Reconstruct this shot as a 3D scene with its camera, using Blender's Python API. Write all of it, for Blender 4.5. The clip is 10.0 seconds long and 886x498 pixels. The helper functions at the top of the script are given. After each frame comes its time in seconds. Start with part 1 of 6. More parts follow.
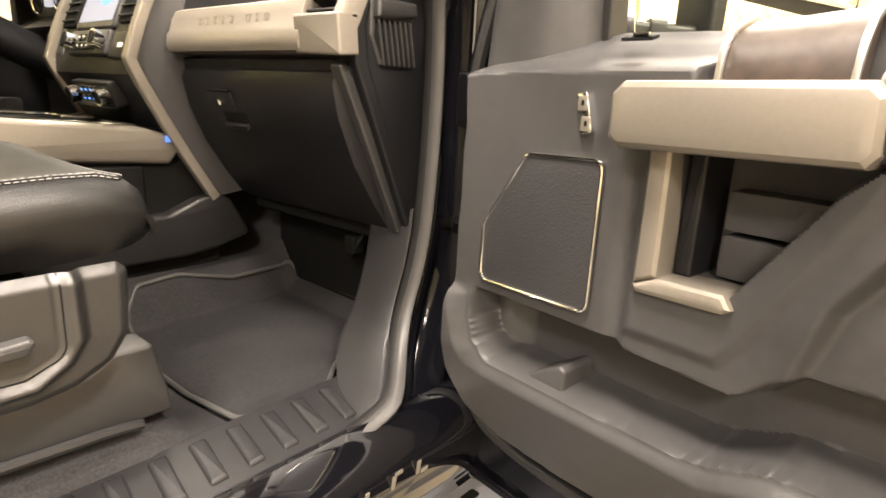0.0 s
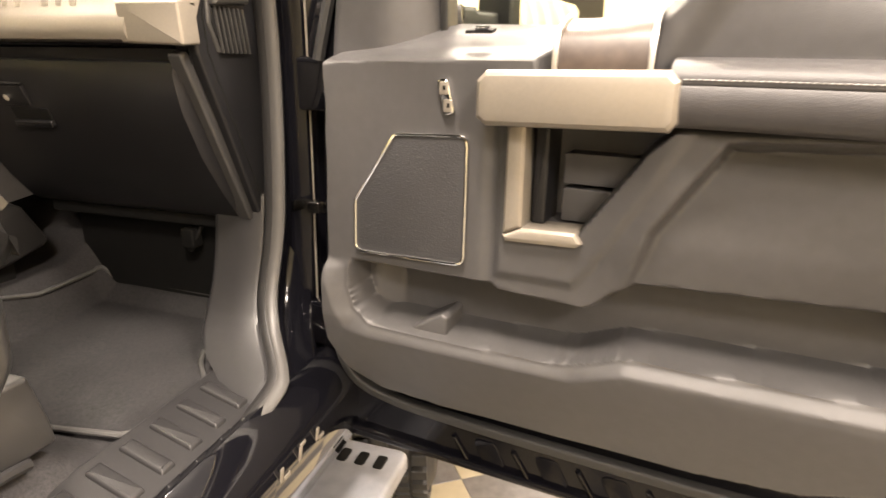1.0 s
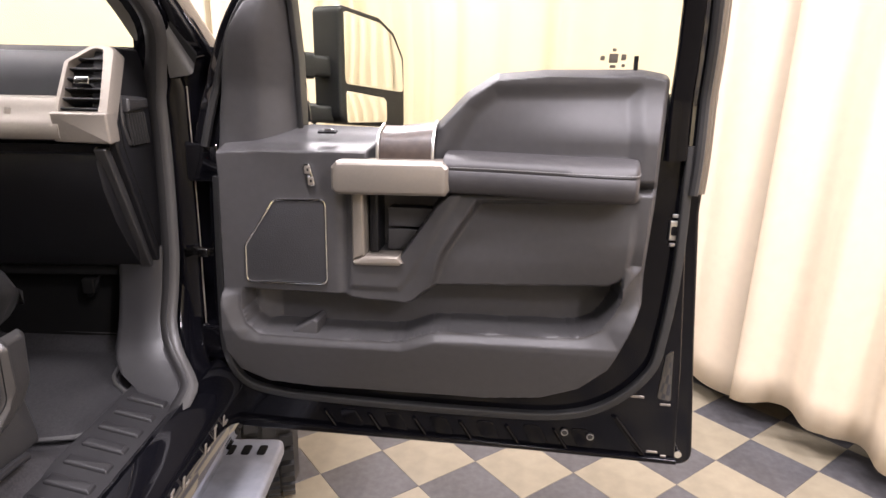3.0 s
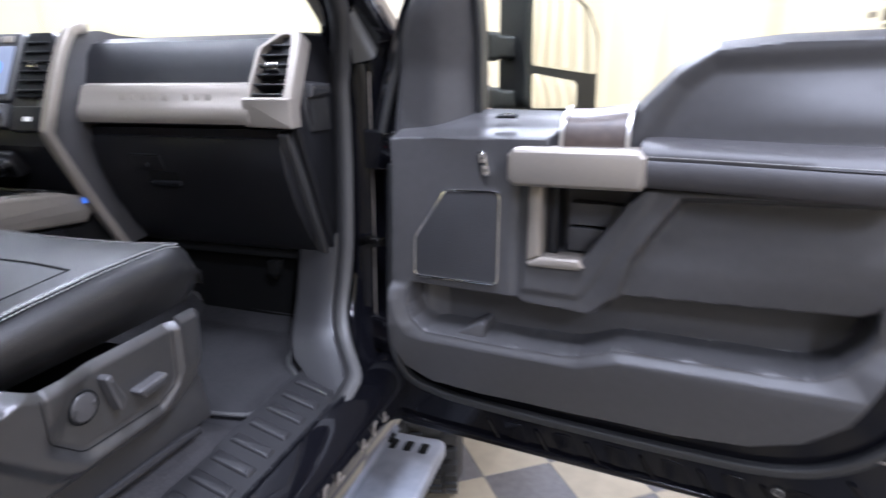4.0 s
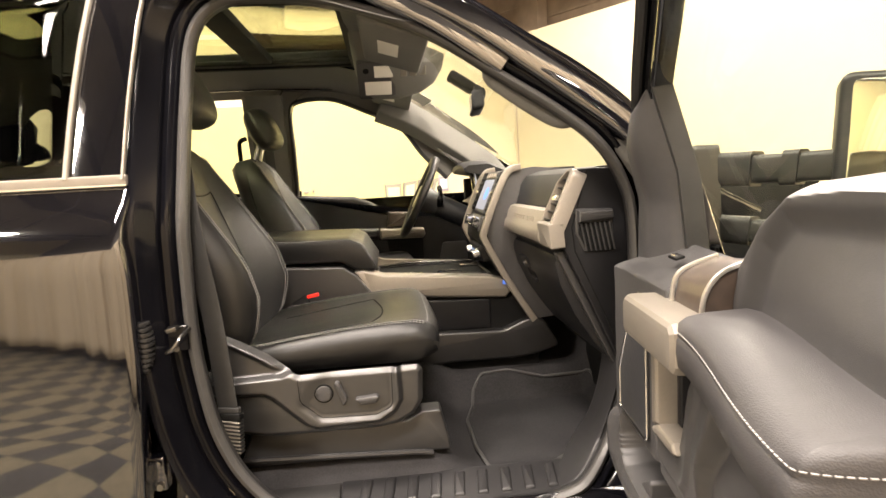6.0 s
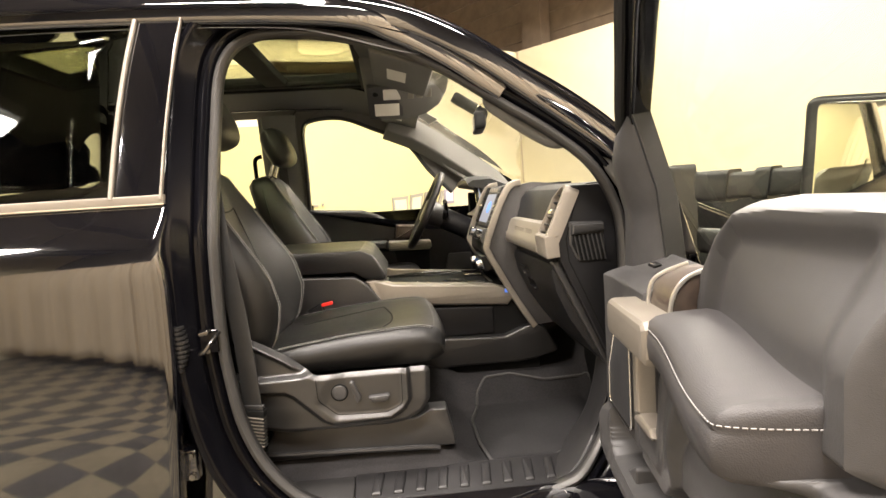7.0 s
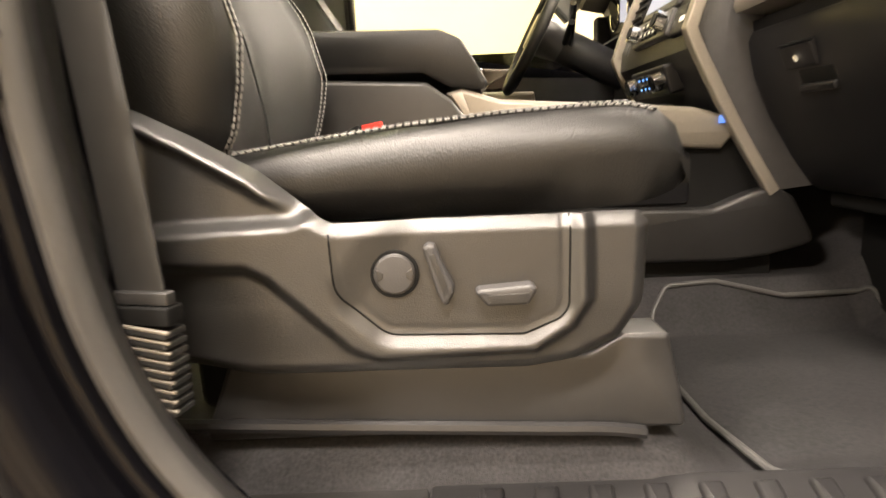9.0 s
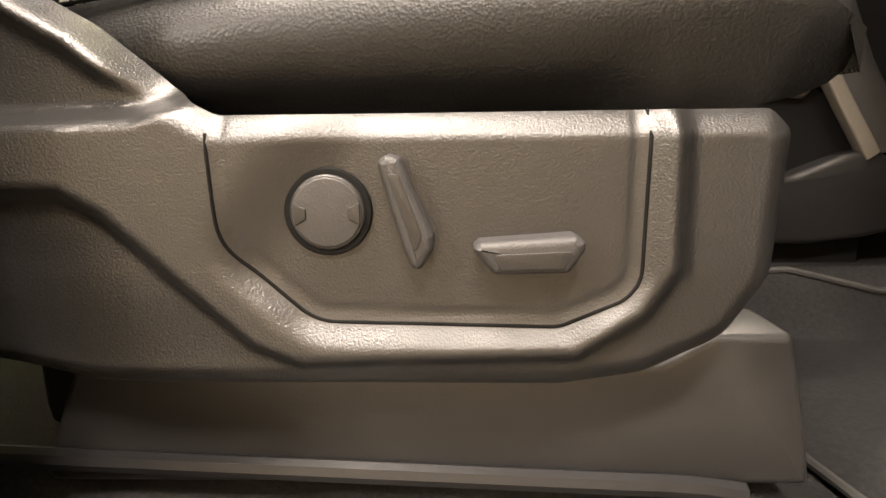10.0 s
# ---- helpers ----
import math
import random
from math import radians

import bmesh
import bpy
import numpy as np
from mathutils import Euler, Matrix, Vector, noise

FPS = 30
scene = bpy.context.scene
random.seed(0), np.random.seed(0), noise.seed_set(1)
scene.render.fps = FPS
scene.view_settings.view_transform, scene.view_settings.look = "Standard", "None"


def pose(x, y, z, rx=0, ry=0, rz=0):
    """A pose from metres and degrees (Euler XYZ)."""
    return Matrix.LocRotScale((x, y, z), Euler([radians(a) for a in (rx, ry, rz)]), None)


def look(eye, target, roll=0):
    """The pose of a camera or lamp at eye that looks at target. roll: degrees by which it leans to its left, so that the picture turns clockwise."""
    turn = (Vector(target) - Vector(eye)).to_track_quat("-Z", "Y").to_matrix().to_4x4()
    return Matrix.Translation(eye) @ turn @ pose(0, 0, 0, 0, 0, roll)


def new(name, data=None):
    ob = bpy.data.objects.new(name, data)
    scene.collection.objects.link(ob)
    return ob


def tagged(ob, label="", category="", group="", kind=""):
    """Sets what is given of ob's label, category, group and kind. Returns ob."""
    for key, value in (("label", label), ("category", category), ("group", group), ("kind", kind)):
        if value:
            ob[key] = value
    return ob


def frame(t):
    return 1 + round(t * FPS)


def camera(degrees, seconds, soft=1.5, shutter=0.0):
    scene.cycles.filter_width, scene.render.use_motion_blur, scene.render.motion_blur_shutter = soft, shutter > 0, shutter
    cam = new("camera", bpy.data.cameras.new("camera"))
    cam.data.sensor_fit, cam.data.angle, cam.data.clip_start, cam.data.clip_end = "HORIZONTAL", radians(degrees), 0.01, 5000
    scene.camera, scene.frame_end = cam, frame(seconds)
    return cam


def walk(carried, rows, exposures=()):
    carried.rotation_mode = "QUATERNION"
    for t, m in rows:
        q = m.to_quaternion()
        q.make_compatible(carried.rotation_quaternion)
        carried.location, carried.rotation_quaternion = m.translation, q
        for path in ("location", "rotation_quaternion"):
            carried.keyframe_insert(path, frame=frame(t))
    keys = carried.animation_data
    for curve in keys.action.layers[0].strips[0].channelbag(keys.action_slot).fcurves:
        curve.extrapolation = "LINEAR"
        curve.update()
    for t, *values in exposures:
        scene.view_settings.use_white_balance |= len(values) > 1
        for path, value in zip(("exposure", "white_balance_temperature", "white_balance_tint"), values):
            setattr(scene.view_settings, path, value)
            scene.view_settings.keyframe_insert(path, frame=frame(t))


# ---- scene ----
cam = camera(74.0, 10.0, shutter=0.3)
PATH = [
    (0, (0.204, 0.176, 1.588), (1.814, 1.571, 1.008), 3.3),
    (0.5, (0.235, 0.197, 1.585), (1.981, 1.389, 0.948), 1.1),
    (1, (0.051, 0.267, 1.614), (2.057, 0.904, 0.946), 1.6),
    (1.5, (-0.137, 0.138, 1.672), (1.932, 0.530, 1.008), 1.3),
    (2, (-0.309, 0.165, 1.739), (1.792, 0.299, 1.075), 1.5),
    (3.3, (-0.394, 0.243, 1.741), (1.743, 0.231, 1.186), 1.7),
    (3.5, (-0.380, 0.234, 1.754), (1.747, 0.314, 1.164), 1.7),
    (4, (-0.253, 0.244, 1.710), (1.771, 0.902, 1.124), 0.4),
    (4.5, (0.009, 0.183, 1.695), (1.382, 1.818, 1.133), -1.2),
    (5, (0.138, -0.054, 1.710), (0.772, 2.013, 1.259), -2.6),
    (5.5, (0.341, -0.317, 1.763), (0.612, 1.844, 1.399), -2.3),
    (5.7, (0.422, -0.385, 1.796), (0.605, 1.792, 1.478), -2.4),
    (7, (0.417, -0.596, 1.825), (0.553, 1.597, 1.599), -3.3),
    (7.5, (0.422, -0.574, 1.817), (0.533, 1.618, 1.570), -3.1),
    (8, (0.422, -0.375, 1.706), (0.437, 1.813, 1.414), -2.4),
    (8.5, (0.321, -0.010, 1.563), (0.233, 2.166, 1.200), -3.3),
    (9, (0.286, 0.349, 1.452), (0.215, 2.513, 1.015), -2.1),
    (9.5, (0.297, 0.542, 1.380), (0.222, 2.702, 0.924), -0.8),
    (10, (0.296, 0.575, 1.369), (0.192, 2.733, 0.909), -0.5),
]
LEVEL = pose(-0.1216, -0.1122, -0.1442, 0.515, 0.328, -0.861)
EXPOSURE = [(0.0, 0.80, 6800, 17), (1.0, 0.98, 7000, 19), (1.5, 0.72, 7400, 22), (2.0, 0.42, 7100, 24), (3.3, -0.1, 5600, 28), (3.5, -0.12, 5600, 30), (4.0, 0.0, 4900, 22), (4.5, 0.46, 6300, 15),
            (5.0, 0.6, 7300, 20), (5.5, 0.5, 7000, 19), (7.5, 0.16, 6400, 17), (8.0, 0.18, 6500, 17), (8.5, 0.47, 7000, 17), (9.0, 0.84, 6900, 17), (10.0, 0.46, 6900, 18)]
walk(cam, [(t, LEVEL @ look(eye, target, roll)) for t, eye, target, roll in PATH], EXPOSURE)

# ---- world, lights ----
world = bpy.data.worlds.new("world")
scene.world = world
world.use_nodes = True
world.node_tree.nodes["Background"].inputs[0].default_value = (1.0, 0.93, 0.80, 1)
world.node_tree.nodes["Background"].inputs[1].default_value = 0.025

ROOM = pose(2.05, -1.62, 0, 0, 0, 35)      # the hall's own axes: x along the curtain, y away from it


def lamp(x, y, z, sx, sy, watts):
    data = bpy.data.lights.new("assumed_ceiling_lamp", "AREA")
    data.shape, data.size, data.size_y, data.energy, data.color = "RECTANGLE", sx, sy, watts, (1.0, 0.93, 0.80)
    ob = new("assumed_ceiling_lamp", data)
    ob.matrix_world = ROOM @ pose(x, y, z)
    return ob


# mostly unseen; (-1.0, 3.0) and (-1.5, 0.95) are added to brighten door and seat
LAMPS = [(-7.8, 2.6, 210), (-5.0, 2.35, 340), (-1.0, 3.0, 215), (2.6, 1.2, 240), (-1.5, 0.95, 250), (-3.4, 4.7, 80), (0.4, 5.0, 150), (3.0, 4.2, 150), (5.7, 5.0, 150), (1.5, 9.4, 150)]
for lx, ly, watts in LAMPS:
    lamp(lx, ly, 4.36, 1.25, 0.32, watts)

# ---- materials ----


def material(name, colour, rough=0.5, metal=0.0, vary=0.15, scale=30.0, bump=0.0, bump_scale=400.0, coat=0.0, spec=0.5, big=3.0, kind="noise"):
    m = bpy.data.materials.new(name)
    m.use_nodes = True
    nt = m.node_tree
    b = nt.nodes["Principled BSDF"]
    link = nt.links.new
    co = nt.nodes.new("ShaderNodeTexCoord")
    n1 = nt.nodes.new("ShaderNodeTexNoise")
    n1.inputs["Scale"].default_value, n1.inputs["Detail"].default_value = scale, 6
    n2 = nt.nodes.new("ShaderNodeTexNoise")
    n2.inputs["Scale"].default_value, n2.inputs["Detail"].default_value = big, 4
    link(co.outputs["Object"], n1.inputs["Vector"]), link(co.outputs["Object"], n2.inputs["Vector"])
    add = nt.nodes.new("ShaderNodeMath")
    add.operation = "ADD"
    link(n1.outputs["Fac"], add.inputs[0]), link(n2.outputs["Fac"], add.inputs[1])
    ramp = nt.nodes.new("ShaderNodeMapRange")
    ramp.inputs["From Min"].default_value, ramp.inputs["From Max"].default_value = 0.6, 1.4
    ramp.inputs["To Min"].default_value, ramp.inputs["To Max"].default_value = 1 - vary, 1 + vary
    link(add.outputs[0], ramp.inputs["Value"])
    mul = nt.nodes.new("ShaderNodeVectorMath")
    mul.operation = "SCALE"
    mul.inputs[0].default_value = colour
    link(ramp.outputs[0], mul.inputs["Scale"])
    link(mul.outputs[0], b.inputs["Base Color"])
    rr = nt.nodes.new("ShaderNodeMapRange")
    rr.inputs["From Min"].default_value, rr.inputs["From Max"].default_value = 0.3, 0.7
    rr.inputs["To Min"].default_value, rr.inputs["To Max"].default_value = rough * 0.88, min(1, rough * 1.12)
    link(n2.outputs["Fac"], rr.inputs["Value"])
    link(rr.outputs[0], b.inputs["Roughness"])
    b.inputs["Metallic"].default_value, b.inputs["Coat Weight"].default_value = metal, coat
    b.inputs["Coat Roughness"].default_value = 0.03
    b.inputs["Specular IOR Level"].default_value = spec
    if bump:
        if kind == "cells":
            n3 = nt.nodes.new("ShaderNodeTexVoronoi")
            n3.inputs["Scale"].default_value = bump_scale
            out = n3.outputs["Distance"]
        else:
            n3 = nt.nodes.new("ShaderNodeTexNoise")
            n3.inputs["Scale"].default_value, n3.inputs["Detail"].default_value = bump_scale, 3
            out = n3.outputs["Fac"]
        link(co.outputs["Object"], n3.inputs["Vector"])
        bp = nt.nodes.new("ShaderNodeBump")
        bp.inputs["Strength"].default_value, bp.inputs["Distance"].default_value = bump, 0.001
        link(out, bp.inputs["Height"])
        link(bp.outputs[0], b.inputs["Normal"])
    return m


def glass_material(name, colour, rough=0.0):
    m = bpy.data.materials.new(name)
    m.use_nodes = True
    b = m.node_tree.nodes["Principled BSDF"]
    b.inputs["Base Color"].default_value = (*colour, 1)
    b.inputs["Transmission Weight"].default_value, b.inputs["Roughness"].default_value = 1.0, rough
    b.inputs["IOR"].default_value = 1.25
    return m


def emitter(name, colour, strength):
    m = bpy.data.materials.new(name)
    m.use_nodes = True
    b = m.node_tree.nodes["Principled BSDF"]
    b.inputs["Base Color"].default_value = (0.05, 0.05, 0.05, 1)
    b.inputs["Emission Color"].default_value = (*colour, 1)
    b.inputs["Emission Strength"].default_value = strength
    return m


PAINT = material("black_paint", (0.003, 0.003, 0.0042), 0.05, vary=0.3, scale=4, coat=1.0, spec=0.8)
PAINT.node_tree.nodes["Principled BSDF"].inputs["Coat IOR"].default_value = 1.75
JAMB = material("black_inner_paint", (0.003, 0.003, 0.0042), 0.13, vary=0.3, scale=4, spec=0.2)
TRIM = material("dark_grained_plastic", (0.024, 0.0235, 0.0235), 0.38, vary=0.10, scale=60, bump=0.22, bump_scale=850, spec=0.6)
TRIM2 = material("charcoal_plastic", (0.044, 0.0428, 0.0435), 0.47, vary=0.14, scale=60, bump=0.30, bump_scale=900, spec=0.45)
DASH = material("black_dash_plastic", (0.0065, 0.0065, 0.0075), 0.44, vary=0.15, scale=50, bump=0.15, bump_scale=800, spec=0.32)
PILLAR = material("grey_pillar_trim", (0.016, 0.0156, 0.0164), 0.42, vary=0.12, scale=50, bump=0.12, bump_scale=700, spec=0.45)
LEATHER = material("black_leather", (0.0085, 0.0083, 0.0082), 0.42, vary=0.2, scale=40, bump=0.24, bump_scale=560, spec=0.42, kind="cells")
SIDETRIM = material("satin_seat_plastic", (0.021, 0.0206, 0.0206), 0.33, vary=0.14, scale=60, bump=0.42, bump_scale=850, spec=0.85)
ARMPAD = material("matt_armrest_leather", (0.034, 0.032, 0.033), 0.52, vary=0.15, scale=50, bump=0.25, bump_scale=600, kind="cells", spec=0.5)
LEATHER2 = material("perforated_leather", (0.030, 0.029, 0.028), 0.38, vary=0.2, scale=40, bump=0.6, bump_scale=420, kind="cells")
SILVER = material("satin_silver_trim", (0.235, 0.211, 0.180), 0.42, metal=0.45, vary=0.06, scale=200)
CHROME = material("chrome", (0.75, 0.75, 0.75), 0.10, metal=1.0, vary=0.05)
BRIGHT = material("brushed_bright_metal", (0.70, 0.68, 0.64), 0.32, metal=0.9, vary=0.05, scale=200)
STEEL = material("zinc_steel", (0.5, 0.5, 0.5), 0.3, metal=1.0, vary=0.2, scale=80)
DARKSTEEL = material("dark_steel", (0.14, 0.135, 0.13), 0.25, metal=1.0, vary=0.3, scale=80)
RUBBER = material("black_rubber", (0.018, 0.018, 0.018), 0.55, vary=0.2, scale=60)
SEAL = material("grey_weatherstrip", (0.050, 0.048, 0.046), 0.42, vary=0.12, scale=40, bump=0.2, bump_scale=900)
CARPET = material("dark_carpet", (0.030, 0.029, 0.0304), 0.95, vary=0.55, scale=260, bump=1.0, bump_scale=700, spec=0.15, big=8)
BINDING = material("grey_mat_binding", (0.048, 0.047, 0.046), 0.6, vary=0.15, scale=200, bump=0.4, bump_scale=600)
MAT = material("carpet_mat", (0.026, 0.0254, 0.0266), 0.95, vary=0.42, scale=180, bump=1.0, bump_scale=800, spec=0.15, big=9)
WOOD = material("dark_wood_veneer", (0.048, 0.035, 0.028), 0.38, vary=0.5, scale=60, coat=0.15)
LINER = material("grey_headliner", (0.125, 0.122, 0.113), 0.9, vary=0.12, scale=300, bump=0.3, bump_scale=900)
PINCH = material("black_pinch_trim", (0.016, 0.0155, 0.0155), 0.40, vary=0.15, scale=60, bump=0.15, bump_scale=900)
STITCH = material("grey_thread", (0.26, 0.255, 0.25), 0.8, vary=0.1)
RED = material("red_button", (0.75, 0.03, 0.02), 0.35, vary=0.05)
WHITE = material("white_print", (0.70, 0.68, 0.64), 0.6, vary=0.05)
GREYP = material("grey_print", (0.30, 0.28, 0.34), 0.7, vary=0.1)
BLACK = material("matt_black", (0.005, 0.005, 0.005), 0.75, vary=0.2, spec=0.15)
WALL = material("cream_wall_paint", (0.64, 0.575, 0.40), 0.75, vary=0.05, scale=8, big=0.7, bump=0.1, bump_scale=60)
SIDING = material("brown_metal_siding", (0.42, 0.34, 0.26), 0.5, vary=0.15, scale=6)
CEIL = material("dark_roof_deck", (0.15, 0.14, 0.13), 0.8, vary=0.2, scale=5)
CURTAIN = material("cream_curtain_cloth", (0.60, 0.51, 0.38), 0.85, vary=0.06, scale=20, bump=0.3, bump_scale=500, big=1.2)
TILE_C = material("cream_vinyl_tile", (0.215, 0.187, 0.132), 0.40, vary=0.22, scale=14, big=2.5)
TILE_G = material("grey_vinyl_tile", (0.066, 0.064, 0.067), 0.42, vary=0.45, scale=30, big=3)
GRID = material("speaker_mesh", (0.022, 0.022, 0.024), 0.55, vary=0.1, bump=0.4, bump_scale=380, kind="cells")
TREAD = material("running_board_plastic", (0.05, 0.05, 0.052), 0.6, vary=0.3, scale=50, bump=0.5, bump_scale=300)
ALU = material("grey_step_plate", (0.22, 0.23, 0.26), 0.5, vary=0.2, scale=30, bump=0.4, bump_scale=300)
GLASS = glass_material("tinted_glass", (0.95, 0.96, 0.66))
REARGLASS = glass_material("rear_tinted_glass", (0.80, 0.81, 0.52))
DOORGLASS = glass_material("door_glass_clear", (0.94, 0.968, 0.82))
SUNGLASS = glass_material("roof_glass", (0.52, 0.54, 0.33))
WINDSCREEN = glass_material("windscreen_glass", (0.96, 0.97, 0.82))
DARKGLASS = glass_material("privacy_glass", (0.24, 0.26, 0.19))
MIRROR = material("mirror_glass", (0.85, 0.85, 0.82), 0.02, metal=1.0, vary=0.01)
LAMPGLOW = emitter("lamp_diffuser", (1.0, 0.95, 0.85), 6.0)
SCREEN = emitter("screen_glow", (0.62, 0.68, 0.82), 0.45)
SCREENBLUE = emitter("screen_blue", (0.10, 0.35, 0.95), 1.2)
BLUELED = emitter("blue_led", (0.1, 0.3, 1.0), 0.7)

# ---- mesh tools ----


def arr(p):
    return np.asarray(p, dtype=float)


def mesh(name, verts, faces, mat, parent=None, label="", smooth=35):
    me = bpy.data.meshes.new(name)
    me.from_pydata([tuple(v) for v in verts], [], [tuple(f) for f in faces])
    me.materials.append(mat)
    me.validate()
    if smooth:
        me.shade_smooth()
        me.set_sharp_from_angle(angle=radians(smooth))
    bm = bmesh.new()
    bm.from_mesh(me)
    bmesh.ops.recalc_face_normals(bm, faces=bm.faces)
    bm.to_mesh(me)
    bm.free()
    ob = new(name, me)
    if parent is not None:
        ob.parent = parent
        ob.matrix_parent_inverse = parent.matrix_world.inverted()
    if label:
        ob["label"] = label
    return ob


def thing(name, at, label, category, group="", kind=""):
    ob = new(name)
    ob.matrix_world = pose(*at)
    bpy.context.view_layer.update()
    ob.empty_display_size = 0.1
    return tagged(ob, label, category, group, kind)


def rounded(pts, r, n=5):
    """A polygon with its corners filleted; r one radius or one for each corner."""
    pts = [arr(p) for p in pts]
    k = len(pts)
    rs = [r] * k if np.isscalar(r) else list(r)
    out = []
    for i, p in enumerate(pts):
        a, b = pts[i - 1] - p, pts[(i + 1) % k] - p
        la, lb = np.linalg.norm(a), np.linalg.norm(b)
        a, b = a / la, b / lb
        ang = math.acos(max(-1, min(1, float(a @ b))))
        t = min(rs[i] / max(1e-6, math.tan(ang / 2)), 0.49 * la, 0.49 * lb)
        if rs[i] <= 0 or ang > 3.1:
            out.append(p)
            continue
        p0, p1 = p + a * t, p + b * t
        for j in range(n + 1):
            s = j / n
            out.append((1 - s) ** 2 * p0 + 2 * s * (1 - s) * p + s * s * p1)
    return arr(out)


def area2(P):
    x, y = P[:, 0], P[:, 1]
    return 0.5 * float(np.sum(x * np.roll(y, -1) - np.roll(x, -1) * y))


def inset(P, d):
    """The polygon moved inwards by d (counter-clockwise order)."""
    e = np.roll(P, -1, 0) - P
    e /= np.maximum(1e-9, np.linalg.norm(e, axis=1))[:, None]
    nrm = np.stack([-e[:, 1], e[:, 0]], 1)
    m = nrm + np.roll(nrm, 1, 0)
    m /= np.maximum(0.35, np.sum(m * np.roll(nrm, 1, 0), 1))[:, None]
    Q = P + m * d
    for _ in range(4):                       # close up edges that turned over
        f = np.roll(Q, -1, 0) - Q
        bad = np.sum(f * e, 1) < 0
        for i in np.nonzero(bad)[0]:
            j = (i + 1) % len(Q)
            Q[i] = Q[j] = (Q[i] + Q[j]) / 2
        if not bad.any():
            break
    return Q


def rings_mesh(rings, cap0=True, cap1=True, closed=True):
    k = len(rings[0])
    verts = [p for r in rings for p in r]
    faces = []
    for i in range(len(rings) - 1):
        for j in range(k if closed else k - 1):
            a, b = i * k + j, i * k + (j + 1) % k
            faces.append((a, b, b + k, a + k))
    if cap0:
        faces.append(tuple(range(k))[::-1])
    if cap1:
        o = (len(rings) - 1) * k
        faces.append(tuple(range(o, o + k)))
    return verts, faces


def slab(name, P, put, c0, c1, mat, parent=None, label="", bevel=0.004, steps=3, back=False, smooth=35):
    """A plate of outline P, from c0 to c1 (its face, with a rounded edge), placed by put(a, b, c)."""
    P = arr(P)
    if area2(P) < 0:
        P = P[::-1]
    s = 1 if c1 > c0 else -1
    rings = []
    if back:
        for j in range(steps + 1):
            a = j / steps * math.pi / 2
            Q = inset(P, bevel * (1 - math.sin(a)))
            rings.append(put(Q[:, 0], Q[:, 1], np.full(len(Q), c0 + s * bevel * (1 - math.cos(a)))))
    else:
        rings.append(put(P[:, 0], P[:, 1], np.full(len(P), c0)))
    for j in range(steps + 1):
        a = j / steps * math.pi / 2
        Q = inset(P, bevel * (1 - math.cos(a)))
        rings.append(put(Q[:, 0], Q[:, 1], np.full(len(Q), c1 - s * bevel * (1 - math.sin(a)))))
    return mesh(name, *rings_mesh(rings), mat, parent, label, smooth)


def circle(r, n=10, rz=None):
    a = np.linspace(0, 2 * math.pi, n, endpoint=False)
    return np.stack([r * np.cos(a), (rz or r) * np.sin(a)], 1)


def spline(P, n=8, closed=False):
    """A smooth curve through the control points."""
    P = arr(P)
    k = len(P)
    out = []
    for i in range(k if closed else k - 1):
        idx = [(i + d) % k if closed else min(max(i + d, 0), k - 1) for d in (-1, 0, 1, 2)]
        a, b, c, d = P[idx[0]], P[idx[1]], P[idx[2]], P[idx[3]]
        for j in range(n):
            t = j / n
            out.append(0.5 * (2 * b + (c - a) * t + (2 * a - 5 * b + 4 * c - d) * t * t + (3 * b - a - 3 * c + d) * t ** 3))
    if not closed:
        out.append(P[-1])
    return arr(out)


def sweep_data(path, profile, closed=False, side=None):
    """Rings of a profile along a path. side: a direction that the profile's first axis keeps to."""
    path = arr(path)
    profile = arr(profile)
    k = len(path)
    tan = (np.roll(path, -1, 0) - np.roll(path, 1, 0)) if closed else np.gradient(path, axis=0)
    tan /= np.maximum(1e-9, np.linalg.norm(tan, axis=1))[:, None]
    rings = []
    ref = arr(side) if side is not None else None
    last = None
    for i in range(k):
        t = tan[i]
        if ref is not None:
            a = ref - (ref @ t) * t
        else:
            a = (arr((0, 0, 1)) if abs(t[2]) < 0.9 else arr((1, 0, 0))) if last is None else last
            a = a - (a @ t) * t
        a = a / max(1e-9, np.linalg.norm(a))
        last = a
        b = np.cross(t, a)
        rings.append(path[i] + profile[:, :1] * a + profile[:, 1:] * b)
    if closed:
        rings.append(rings[0])
    return rings_mesh(rings, not closed, not closed)


def sweep(name, path, profile, mat, parent=None, label="", closed=False, side=None, smooth=40):
    return mesh(name, *sweep_data(path, profile, closed, side), mat, parent, label, smooth)


def tube(name, path, r, mat, parent=None, label="", closed=False, n=8):
    return sweep(name, path, circle(r, n), mat, parent, label, closed)


def join_data(items):
    V, F = [], []
    for v, f in items:
        o = len(V)
        V.extend(v)
        F.extend(tuple(i + o for i in q) for q in f)
    return V, F


def box_data(c, s, m=None):
    x, y, z = arr(s) / 2
    v = arr([(-x, -y, -z), (x, -y, -z), (x, y, -z), (-x, y, -z), (-x, -y, z), (x, -y, z), (x, y, z), (-x, y, z)])
    if m is not None:
        v = v @ arr(m).T
    return list(v + arr(c)), [(0, 3, 2, 1), (4, 5, 6, 7), (0, 1, 5, 4), (1, 2, 6, 5), (2, 3, 7, 6), (3, 0, 4, 7)]


